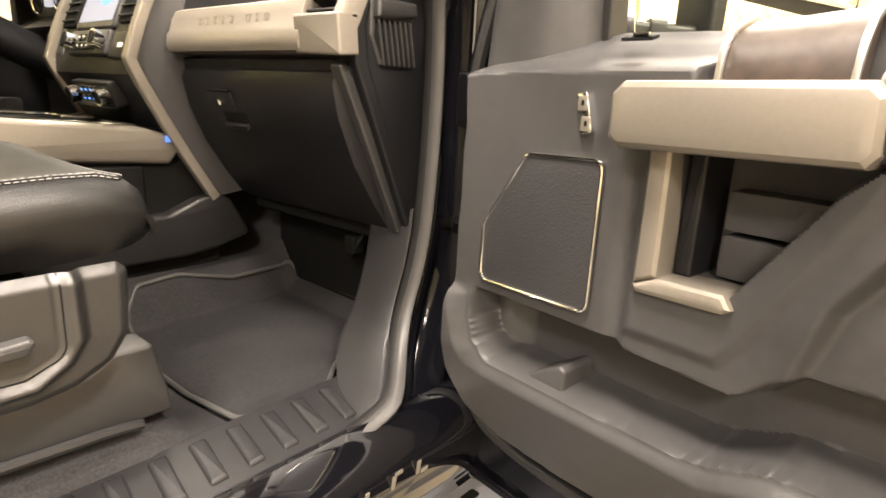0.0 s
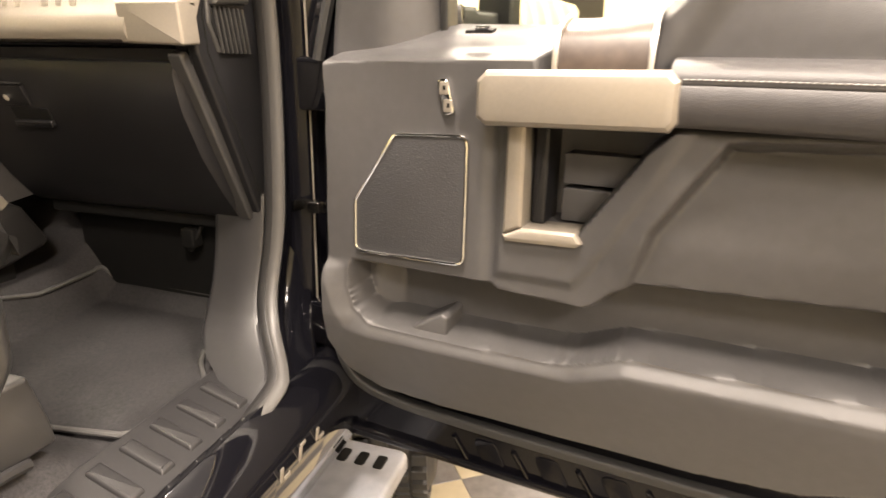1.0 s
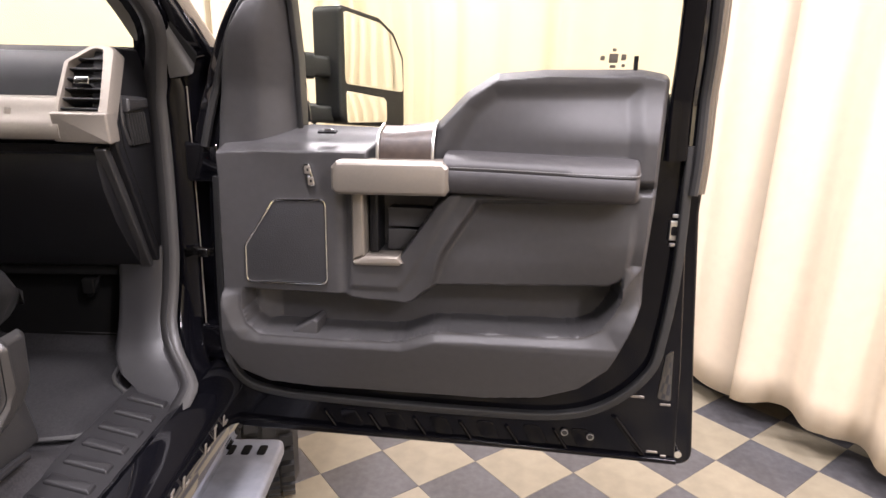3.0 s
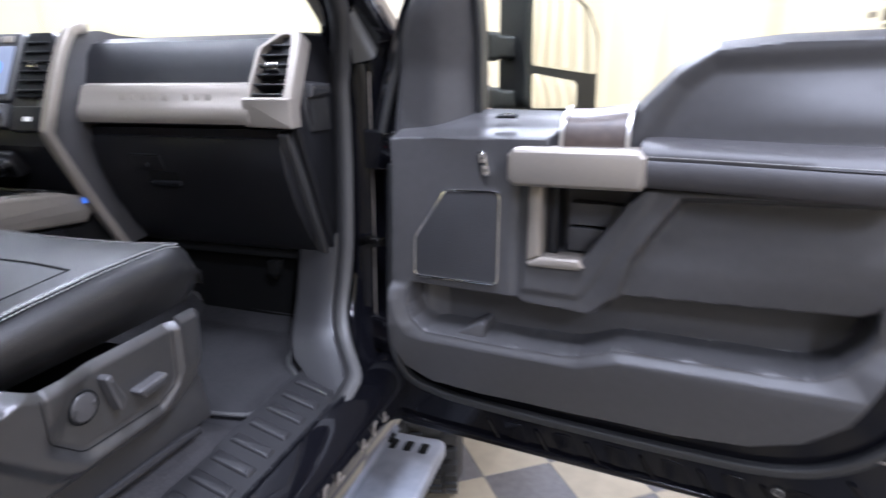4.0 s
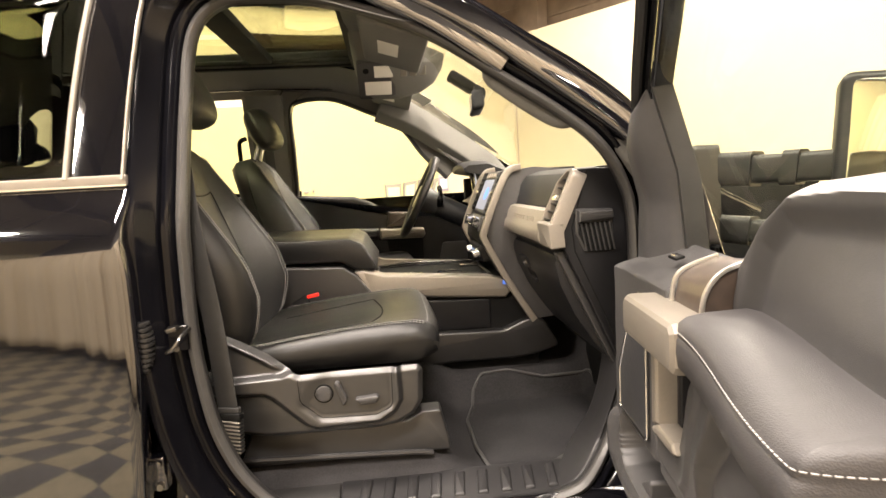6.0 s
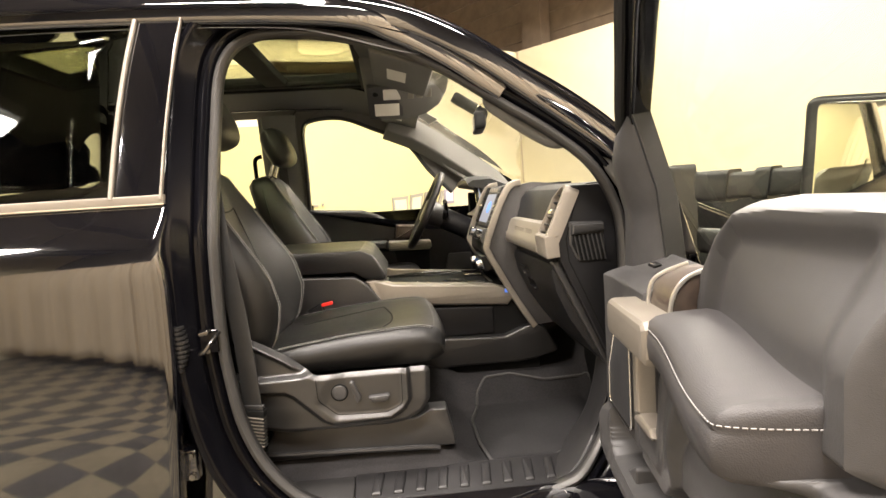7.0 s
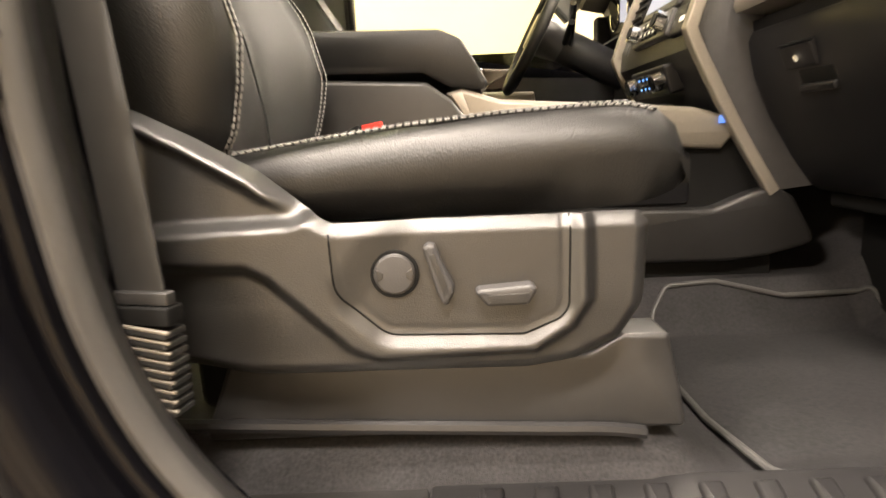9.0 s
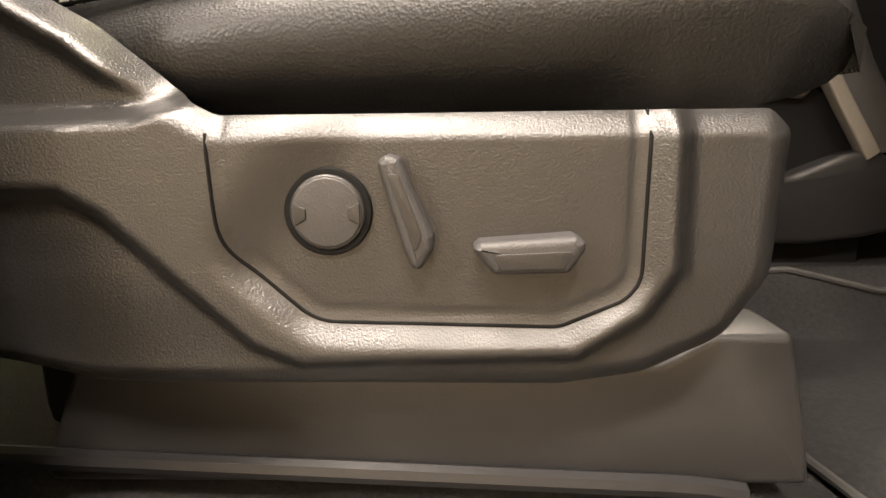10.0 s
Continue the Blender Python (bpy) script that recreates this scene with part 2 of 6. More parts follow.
def block(name, c, s, mat, parent=None, label="", bevel=0.004, rot=(0, 0, 0)):
    """A box with rounded edges, of size s round the centre c."""
    bm = bmesh.new()
    bmesh.ops.create_cube(bm, size=1)
    for v in bm.verts:
        v.co = Vector((v.co.x * s[0], v.co.y * s[1], v.co.z * s[2]))
    if bevel:
        bmesh.ops.bevel(bm, geom=bm.edges[:], offset=bevel, segments=3, affect="EDGES", profile=0.6)
    m = pose(*c, *rot)
    me_v = [m @ v.co for v in bm.verts]
    bm.verts.ensure_lookup_table()
    f = [[v.index for v in q.verts] for q in bm.faces]
    bm.free()
    return mesh(name, me_v, f, mat, parent, label, 35)


def sdf(P, X, Y):
    """Signed distance to a polygon, negative inside."""
    P = arr(P)
    d = np.full(X.shape, 1e9)
    inside = np.zeros(X.shape, bool)
    for i in range(len(P)):
        ax_, ay = P[i]
        bx, by = P[(i + 1) % len(P)]
        ex, ey = bx - ax_, by - ay
        t = np.clip(((X - ax_) * ex + (Y - ay) * ey) / (ex * ex + ey * ey + 1e-12), 0, 1)
        d = np.minimum(d, np.hypot(X - ax_ - t * ex, Y - ay - t * ey))
        cross = (ay > Y) != (by > Y)
        xi = ax_ + (Y - ay) / (by - ay + 1e-12) * ex
        inside ^= cross & (X < xi)
    return np.where(inside, -d, d)


def ease(x, a, b):
    t = np.clip((x - a) / (b - a), 0, 1)
    return t * t * (3 - 2 * t)


def inside(P, X, Y, w, shift=0.0):
    """1 inside the polygon, 0 outside, with a soft edge of width w."""
    return 1 - ease(sdf(P, X, Y), shift - w / 2, shift + w / 2)


def field(name, us, vs, height, put, mat, parent=None, label="", drop=-1e9, smooth=60, rim=None):
    """A surface over a grid: height(U, V) laid out by put(u, v, h); cells lower than drop are left out."""
    Ug, Vg = np.meshgrid(us, vs, indexing="ij")
    out = None
    if rim is not None:                      # draw the cells that cross the outline in to it
        e = sdf(rim, Ug, Vg)
        gu, gv = (sdf(rim, Ug + 1e-4, Vg) - e) / 1e-4, (sdf(rim, Ug, Vg + 1e-4) - e) / 1e-4
        out = e > 0
        Ug, Vg = Ug - np.maximum(e, 0) * gu, Vg - np.maximum(e, 0) * gv
    Hh = height(Ug, Vg)
    pts = put(Ug.ravel(), Vg.ravel(), Hh.ravel())
    a, b = Ug.shape
    idx = np.arange(a * b).reshape(a, b)
    q = np.stack([idx[:-1, :-1], idx[1:, :-1], idx[1:, 1:], idx[:-1, 1:]], -1).reshape(-1, 4)
    top = np.max(Hh.ravel()[q], axis=1)
    q = q[(top > drop) & ~np.all(out.ravel()[q], axis=1)] if out is not None else q[top > drop]
    used = np.unique(q)
    remap = np.full(a * b, -1)
    remap[used] = np.arange(len(used))
    return mesh(name, pts[used], remap[q].tolist(), mat, parent, label, smooth)


def world_xz(y_of=0.0):
    """Outlines in (x, z), with depth along y."""
    return lambda a, b, c: np.stack([a, c, b], 1)


XZ = world_xz()
YZ = lambda a, b, c: np.stack([c, a, b], 1)
XY = lambda a, b, c: np.stack([a, b, c], 1)


def stitches(name, path, length, gap, r, mat, parent):
    """A row of short threads along a path."""
    path = arr(path)
    seg = np.linalg.norm(np.diff(path, axis=0), axis=1)
    s = np.concatenate([[0], np.cumsum(seg)])
    items = []
    t = 0.0
    while t + length < s[-1]:
        p = arr([[np.interp(q, s, path[:, i]) for i in range(3)] for q in (t, t + length)])
        items.append(sweep_data(p, circle(r, 5)))
        t += length + gap
    return mesh(name, *join_data(items), mat, parent)

# ---- the hall ----


def room(points):
    return [tuple(ROOM @ Vector(p)) for p in points]


def room_slab(name, x0, x1, y0, y1, z0, z1, mat, label, category, parent=None):
    v, f = box_data(((x0 + x1) / 2, (y0 + y1) / 2, (z0 + z1) / 2), (x1 - x0, y1 - y0, z1 - z0))
    ob = mesh(name, room(v), f, mat, parent, "" if parent else label, 0)
    return ob if parent else tagged(ob, label, category, kind="structure")


room_slab("wall_front", 4.35, 4.47, -0.6, 6.71, 0, 3.27, WALL, "cream painted partition wall with thin panel seams", "wall")
room_slab("wall_side", -9.0, 4.35, 6.59, 6.71, 0, 3.27, WALL, "cream painted partition wall lit from above", "wall")
room_slab("wall_rear", -9.12, -9.0, -0.6, 12.5, 0, 6.4, WALL, "plain cream painted end wall", "wall")
room_slab("wall_curtain", -9.0, 6.9, -0.72, -0.6, 0, 6.4, CEIL, "dark hall wall behind the long curtain", "wall")
hall_front = room_slab("wall_hall_front", 6.9, 7.02, -0.72, 12.5, 0, 6.4, SIDING, "brown ribbed metal siding above the partition", "wall")
hall_side = room_slab("wall_hall_side", -9.0, 6.9, 12.4, 12.52, 0, 6.4, SIDING, "brown ribbed metal siding of the hall", "wall")
for i in range(11):
    zz = 2.9 + i * 0.32
    for nm, a in (("siding_rib", (6.86, 6.9, -0.6, 12.4)), ("siding_rib", (-9, 6.86, 12.36, 12.4))):
        room_slab(nm, *a, zz, zz + 0.05, SIDING, "", "", hall_front if a[0] > 0 else hall_side)
for px, py in ((6.72, 11.8), (6.72, 8.3), (6.72, 4.2), (3.0, 12.22), (-1.0, 12.22)):
    post = room_slab("column", px - 0.12, px + 0.12, py - 0.2, py + 0.2, 0, 6.4, SIDING, "tan steel column by the metal siding", "column")
room_slab("ceiling", -9.1, 7.0, -0.7, 12.5, 6.4, 6.5, CEIL, "dark roof deck over the hall", "ceiling")
for i in range(6):
    bx = -7.5 + i * 2.6
    room_slab("roof_beam", bx - 0.08, bx + 0.08, -0.6, 12.4, 6.08, 6.4, CEIL, "dark steel beam under the roof deck", "beam")
for sx in (1.89, 4.22, 6.55):
    room_slab("trim", 4.343, 4.35, sx - 0.006, sx + 0.006, 0, 3.27, SIDING, "thin dark seam between wall panels", "seam")

# a fixture for every lamp, the unseen added ones too
for lx, ly, watts in LAMPS:
    fix = thing("assumed_ceiling_light", tuple(ROOM @ Vector((lx, ly, 4.4))), "assumed white linear ceiling light hanging over the hall", "light", "ceiling lights")
    mesh("housing", *[room(q) if i == 0 else q for i, q in enumerate(box_data((lx, ly, 4.46), (1.31, 0.38, 0.10)))], WHITE, fix)
    mesh("diffuser", *[room(q) if i == 0 else q for i, q in enumerate(box_data((lx, ly, 4.40), (1.25, 0.32, 0.02)))], LAMPGLOW, fix)
    for dx in (-0.6, 0.6):
        tube("hanger", room([(lx + dx, ly, 4.5), (lx + dx, ly, 6.4)]), 0.008, STEEL, fix)


def curtain(x0, x1, hem, name, seed, depth=0.05, push=0.0):
    """A hanging cloth along the hall's x axis, with folds that shift as they fall."""
    rnd = np.random.RandomState(seed)
    us = np.arange(x0, x1, 0.022)
    vs = np.linspace(0, 1, 22)
    ph = rnd.rand(6) * 6.28
    fr = 8.0 + rnd.rand(6) * 26

    def fold(U, V):
        base = np.zeros(U.shape)
        for a, f in zip(ph, fr):
            base += np.sin(U * f + a + 0.8 * np.sin(U * 1.3 + a) + 0.35 * (1 - V) * np.sin(a * 3))
        return depth * (0.36 * base + 0.5 * np.abs(np.sin(U * 9 + 1.4 * np.sin(U * 2.1) + ph[0]))) * (0.55 + 0.6 * (1 - V)) + push * (1 - V) ** 2

    def place(u, v, h):
        z = hem + 0.03 * np.sin(u * 7 + seed) * (1 - v) + v * (3.25 - hem)
        p = np.stack([u, h, z, np.ones(len(u))], 1)
        return (p @ np.array(ROOM).T)[:, :3]

    ob = field(name, us, vs, fold, place, CURTAIN, smooth=80)
    m = ob.modifiers.new("cloth", "SOLIDIFY")
    m.thickness = 0.004
    return tagged(ob, "long cream cloth curtain hanging just above the floor", "curtain", "hall curtains", "structure")


curtain(0.15, 4.28, 0.12, "curtain", 3, 0.05)
ROOM_KEEP = ROOM
ROOM = ROOM @ pose(4.27, 0, 0, 0, 0, 90)
curtain(-0.02, 1.45, 0.10, "curtain", 23, 0.05)
ROOM = ROOM_KEEP
curtain(-2.6, 0.22, 0.14, "curtain", 8, 0.105, 0.06)
curtain(-5.6, -2.5, 0.16, "curtain", 12, 0.05)
curtain(-9.0, -5.5, 0.14, "curtain", 17, 0.05)
rail = tube("curtain_rail", room([(-9, 0, 3.27), (4.34, 0, 3.27)]), 0.02, STEEL)
tagged(rail, "steel rail that carries the long curtain", "rail", kind="structure")

# ---- the truck: body ----
truck = thing("pickup_truck", (0.9, 1.53, 0), "glossy black crew-cab pickup truck with its front passenger door open", "pickup truck")
MID = 1.53                                  # the truck's middle plane


def lean(z):
    """How far the body side stands in from its widest line, by height."""
    z = arr(z)
    return 0.30 * np.maximum(0, z - 1.60) + 0.05 * np.maximum(0, 1.2 - z)


SIDE = 0.635                                # the door opening's plane, right side
OPENING = spline([(-0.125, 1.40), (-0.122, 1.62), (-0.115, 1.85), (-0.098, 2.015), (-0.035, 2.083), (0.07, 2.092), (0.19, 2.077), (0.31, 2.042),
                  (0.44, 1.980), (0.567, 1.892), (0.694, 1.803), (0.785, 1.715), (0.832, 1.60), (0.842, 1.45), (0.832, 1.26), (0.808, 1.11),
                  (0.752, 0.985), (0.655, 0.925), (0.45, 0.912), (0.15, 0.918), (0.035, 0.955), (-0.045, 1.04), (-0.093, 1.148), (-0.116, 1.28)], 6, True)


def tuck(x, z):
    """How far the opening stands back behind the hinges."""
    return ease(x, 0.70, 0.80) * ease(z, 1.76, 1.56)


def around(offset, inward, mirror=False):
    """The opening's outline moved out by offset in its plane and in by inward across the truck."""
    P = OPENING if area2(OPENING) > 0 else OPENING[::-1]
    k = tuck(P[:, 0], P[:, 1])
    Q = inset(P, -offset)
    Q[:, 0] += 0.033 * k
    y = SIDE + lean(P[:, 1]) + inward + 0.095 * k
    return np.stack([Q[:, 0], 2 * MID - y if mirror else y, Q[:, 1]], 1)


def ring_band(name, steps, mat, parent, label="", mirror=False):
    rings = [around(o, i, mirror) for o, i in steps]
    if name == "inner_lip":                  # it flares behind the seat and stays tight along the front pillar
        k = ease(rings[0][:, 0], 0.45, 0.12)[:, None]
        tight = [around(o, i, mirror) for o, i in [(-0.010, 0.012), (-0.012, 0.020), (-0.008, 0.030), (-0.001, 0.038), (0.004, 0.046), (0.008, 0.056)]]
        rings = [a * k + b * (1 - k) for a, b in zip(rings, tight)]
        low = (ease(rings[0][:, 2], 1.24, 1.12) * ease(rings[0][:, 0], 0.12, 0.0))[:, None]
        wide = [around(o, i, mirror) for o, i in [(-0.010, 0.012), (-0.012, 0.022), (0.0, 0.045), (0.05, 0.085), (0.10, 0.13), (0.15, 0.18)]]
        rings = [a * low + b * (1 - low) for a, b in zip(wide, rings)]
        top = ease(rings[0][:, 2], 1.55, 1.68)[:, None]
        rings[4], rings[5] = [rings[3] * top + q * (1 - top) for q in rings[4:6]]
    return mesh(name, *rings_mesh(rings, False, False), mat, parent, label, 50)


cab = ring_band("door_frame", [(0.016, 0.07), (0.012, 0.045), (0.008, 0.03), (0.013, 0.018), (0.022, 0.0), (0.030, -0.002), (0.034, 0.008), (0.042, 0.008), (0.050, -0.012),
                                (0.072, -0.020), (0.078, -0.030), (0.094, -0.034), (0.10, -0.030), (0.105, 0.05)], JAMB, truck, "glossy black painted door aperture")
ring_band("weatherstrip", [(0.004, 0.030), (-0.006, 0.022), (-0.011, 0.010), (-0.009, -0.002), (-0.001, -0.008), (0.008, -0.004), (0.012, 0.006), (0.009, 0.02)], SEAL, cab, "grey rubber door seal")
ring_band("inner_lip", [(-0.010, 0.012), (-0.012, 0.022), (0.0, 0.05), (0.03, 0.12), (0.04, 0.15), (0.05, 0.18)], PINCH, cab, "grey pinch-weld trim")
far_cab = ring_band("driver_door_frame", [(0.030, 0.05), (0.032, 0.0), (0.040, -0.02), (0.10, -0.034), (0.105, 0.05)], PAINT, truck, "", True)

# roof skin, with an opening for the glass panel
ROOF_Z = 2.255


def roof_z(x, y):
    return ROOF_Z - 0.10 * ((y - MID) / 0.85) ** 4 - 0.05 * ((x + 0.35) / 0.9) ** 2 - 0.055 * ease(x, 0.05, 0.42) - 0.035 * ((y - MID) / 0.85) ** 2


HOLE = [(-0.95, MID - 0.45), (0.20, MID - 0.45), (0.20, MID + 0.45), (-0.95, MID + 0.45)]


def plate_with_hole(name, zf, mat, parent, label, x0, x1, y0, y1, hole, nx=26, ny=22):
    """A curved sheet over (x, y) with a rectangular hole."""
    hx0, hy0, hx1, hy1 = hole[0][0], hole[0][1], hole[2][0], hole[2][1]
    xs = np.unique(np.concatenate([np.linspace(x0, hx0, nx // 3), np.linspace(hx0, hx1, nx), np.linspace(hx1, x1, nx // 3)]))
    ys = np.unique(np.concatenate([np.linspace(y0, hy0, ny // 3), np.linspace(hy0, hy1, ny), np.linspace(hy1, y1, ny // 3)]))
    X, Y = np.meshgrid(xs, ys, indexing="ij")
    V = np.stack([X.ravel(), Y.ravel(), zf(X, Y).ravel()], 1)
    b = len(ys)
    F = []
    for i in range(len(xs) - 1):
        for j in range(b - 1):
            cx, cy = (xs[i] + xs[i + 1]) / 2, (ys[j] + ys[j + 1]) / 2
            if hx0 < cx < hx1 and hy0 < cy < hy1:
                continue
            F.append((i * b + j, (i + 1) * b + j, (i + 1) * b + j + 1, i * b + j + 1))
    return mesh(name, V, F, mat, parent, label, 60)


roof = plate_with_hole("roof", roof_z, PAINT, truck, "glossy black roof skin", -1.45, 0.36, MID - 0.80, MID + 0.80, HOLE)
liner = plate_with_hole("headliner", lambda x, y: roof_z(x, y) - 0.05, LINER, truck, "grey cloth headliner", -1.45, 0.40, MID - 0.79, MID + 0.79, HOLE)
for nm, c, s in (("sunroof_edge", (-0.375, MID - 0.45, 2.205), (1.18, 0.03, 0.075)), ("sunroof_edge", (-0.375, MID + 0.45, 2.205), (1.18, 0.03, 0.075)),
                 ("sunroof_edge", (0.20, MID, 2.20), (0.03, 0.90, 0.075)), ("sunroof_edge", (-0.95, MID, 2.205), (0.03, 0.90, 0.075)), ("sunroof_bar", (-0.18, MID, 2.195), (0.09, 0.90, 0.035)),
                 ("sunroof_track", (-0.375, MID + 0.41, 2.185), (1.13, 0.05, 0.02)), ("sunroof_track", (-0.375, MID - 0.41, 2.185), (1.13, 0.05, 0.02))):
    block(nm, c, s, BLACK, roof, "", 0.006)
for c, s in (((-0.57, MID), (0.75, 0.88)), ((0.01, MID), (0.37, 0.88))):
    pane = block("sunroof_glass", (*c, 2.228), (*s, 0.006), SUNGLASS, roof, "tinted sunroof pane", 0.002)

# windscreen
WS0, WS1 = (0.40, 2.11), (1.16, 1.63)


def screen(a, b, c):
    """Across the truck by a, up the windscreen by b, out of it by c."""
    x = WS1[0] + (WS0[0] - WS1[0]) * b - 0.10 * (np.abs(a - MID) / 0.8) ** 2 + c * 0.54
    z = WS1[1] + (WS0[1] - WS1[1]) * b - 0.0 + c * 0.84
    return np.stack([x, a, z], 1)


ga = np.linspace(-1, 1, 25)
gp = np.concatenate([screen(MID + ga * (0.80 - 0.11 * b), np.full(25, b), np.zeros(25)) for b in np.linspace(0, 1, 13)])
glass = mesh("windscreen", gp, [(i * 25 + j, i * 25 + j + 1, (i + 1) * 25 + j + 1, (i + 1) * 25 + j) for i in range(12) for j in range(24)], WINDSCREEN, truck, "clear windscreen", 80)
m = glass.modifiers.new("pane", "SOLIDIFY")
m.thickness = 0.005
glass.visible_shadow = False
sticker = slab("windscreen_sticker", [(MID + 0.45, 0.80), (MID + 0.62, 0.80), (MID + 0.60, 0.90), (MID + 0.45, 0.90)], screen, -0.004, -0.002, WHITE, truck, "pale paper sticker inside the glass", 0.0005)
slab("header", rounded([(MID - 0.70, 0.93), (MID + 0.70, 0.93), (MID + 0.72, 1.06), (MID - 0.72, 1.06)], 0.02), screen, -0.012, -0.03, LINER, truck, "", 0.004)

for sgn in (-1, 1):
    yy = lambda z: MID + sgn * (MID - SIDE - lean(z) - 0.055)
    path = [(0.29, yy(2.06), 2.090), (0.45, yy(1.985), 2.022), (0.575, yy(1.90), 1.944), (0.70, yy(1.81), 1.860), (0.80, yy(1.72), 1.775), (0.91, yy(1.62), 1.64)]
    drop = 0.0 if sgn < 0 else 0.055       # the closed door's frame stands below the trim on the far side
    wide = 1.0 if sgn < 0 else 1.9
    path = [(x, y, z - drop) for x, y, z in path]
    sweep("pillar_trim", spline(path, 6), rounded([(-0.035 * wide, -0.03), (0.05, -0.035 * wide), (0.06, 0.02 * wide), (-0.02, 0.045 * wide)], 0.015, 4), LINER, truck, "grey front pillar trim", side=(0, -sgn, 0))
    gy = lambda z, d: yy(z) - sgn * d
    grab = spline([(0.548, gy(1.90, -0.03), 1.915), (0.556, gy(1.89, 0.0), 1.890), (0.588, gy(1.85, 0.006), 1.862), (0.655, gy(1.83, 0.008), 1.814), (0.702, gy(1.80, 0.006), 1.786), (0.730, gy(1.78, 0.0), 1.784), (0.742, gy(1.78, -0.03), 1.798)], 8)
    sweep("grab_handle", [(x, y, z - drop) for x, y, z in grab], circle(0.010, 12, 0.016), LINER, truck, "grey grab handle on the front pillar")
    yo = lambda z: MID + sgn * (MID - SIDE - lean(z) + 0.012)
    sweep("outer_pillar", spline([(0.20, yo(2.10), 2.135), (0.36, yo(2.08), 2.095), (0.50, yo(2.0), 2.02), (0.66, yo(1.9), 1.90), (0.80, yo(1.8), 1.79), (0.93, yo(1.7), 1.675), (1.10, yo(1.6), 1.56)], 6),
          rounded([(-0.04, -0.03), (0.035, -0.03), (0.035, 0.03), (-0.04, 0.03)], 0.015, 4), PAINT, truck, "glossy black outer pillar", side=(0, sgn, 0))
    sweep("roof_rail", spline([(0.60, yo(1.94) - sgn * 0.030, 1.935), (0.46, yo(2.02) - sgn * 0.022, 2.035), (0.34, yo(2.08) - sgn * 0.012, 2.100), (0.20, yo(2.10), 2.145), (-0.2, yo(2.12), 2.165), (-0.8, yo(2.12), 2.16), (-1.45, yo(2.1), 2.11)], 6),
          rounded([(-0.045, -0.045), (0.045, -0.06), (0.043, -0.012), (0.010, 0.036), (-0.045, 0.042)], 0.016, 5), PAINT, truck, "", side=(0, sgn, 0))

# rear door, centre pillar and rocker
OUT = 0.572


def skin(sgn):
    """The body's outer side: along x, up z, out by c."""
    def put(a, b, c):
        y = OUT + lean(b) * 0.9 + 0.26 * np.clip(b - 1.565, 0, 0.13) + 0.05 * np.maximum(0, 1.0 - b) ** 2 - 0.009 * np.exp(-((b - 1.28) / 0.3) ** 2)
        y = y - c
        return np.stack([a, y if sgn < 0 else 2 * MID - y, b], 1)
    return put


def side_sheet(name, x0, x1, z0, z1, mat, parent, label="", sgn=-1, front=None, nz=26, nx=14, edge=0.02):
    """A curved sheet between two heights; front(z) gives its front end."""
    put = skin(sgn)
    zs = np.linspace(z0, z1, nz)
    rings = []
    for z in zs:
        xf = front(z) if front else x1
        xs = np.concatenate([np.linspace(x0, xf - edge, nx), xf - edge + edge * np.sin(np.linspace(0.15, 1, 5) * math.pi / 2), [xf, xf - 0.002]])
        cs = np.concatenate([np.zeros(nx), -edge * 0.6 * (1 - np.cos(np.linspace(0.15, 1, 5) * math.pi / 2)), [-0.03, -0.05]])
        rings.append(put(xs, np.full(len(xs), z), cs))
    return mesh(name, *rings_mesh(rings, False, False, False), mat, parent, label, 50)


rear_door = side_sheet("rear_door", -1.25, -0.215, 0.78, 1.690, PAINT, truck, "glossy black closed rear door", front=lambda z: -0.205 - 0.10 * max(0, 1.35 - z) ** 1.2 - 0.012 * math.exp(-((z - 1.6) / 0.05) ** 2))
put_s = skin(-1)
belt = np.stack([np.linspace(-1.25, -0.212, 24)], 1)[:, 0]
sweep("belt_moulding", put_s(belt, np.full(24, 1.700), np.full(24, 0.004)), rounded([(-0.011, -0.006), (0.011, -0.006), (0.010, 0.007), (-0.010, 0.007)], 0.003, 3), SILVER, rear_door, "satin bright belt moulding", side=(0, 0, 1))
sweep("belt_moulding", put_s(belt, np.full(24, 1.690), np.full(24, 0.006)), circle(0.003, 6), CHROME, rear_door, "thin bright belt line")


def side_strip(name, pts, w, c, mat, parent, label=""):
    """A flat strip on the body side along (x, z) points."""
    P = spline(pts, 6)
    q = put_s(P[:, 0], P[:, 1], np.full(len(P), c))
    return sweep(name, q, rounded([(-w / 2, -0.006), (w / 2, -0.006), (w / 2, 0.006), (-w / 2, 0.006)], 0.004, 3), mat, parent, label, side=(1, 0, 0))


side_strip("window_pillar", [(-0.272, 1.70), (-0.262, 1.85), (-0.245, 2.0), (-0.225, 2.12)], 0.10, 0.0, PAINT, rear_door, "glossy black pillar cover")
side_strip("window_trim", [(-0.326, 1.705), (-0.316, 1.85), (-0.298, 2.0), (-0.276, 2.12)], 0.010, 0.010, SILVER, rear_door, "bright vertical window trim")
side_strip("window_trim", [(-0.218, 1.70), (-0.208, 1.85), (-0.191, 2.0), (-0.172, 2.12)], 0.006, 0.010, SILVER, rear_door, "bright vertical window trim")
side_strip("window_frame", [(-1.22, 1.70), (-1.20, 1.9), (-1.12, 2.1)], 0.08, 0.0, PAINT, rear_door)
pw = put_s(*[arr(q) for q in zip(*[(x, z, -0.008) for z in np.linspace(1.69, 2.11, 8) for x in np.linspace(-1.2, -0.30, 8)])])
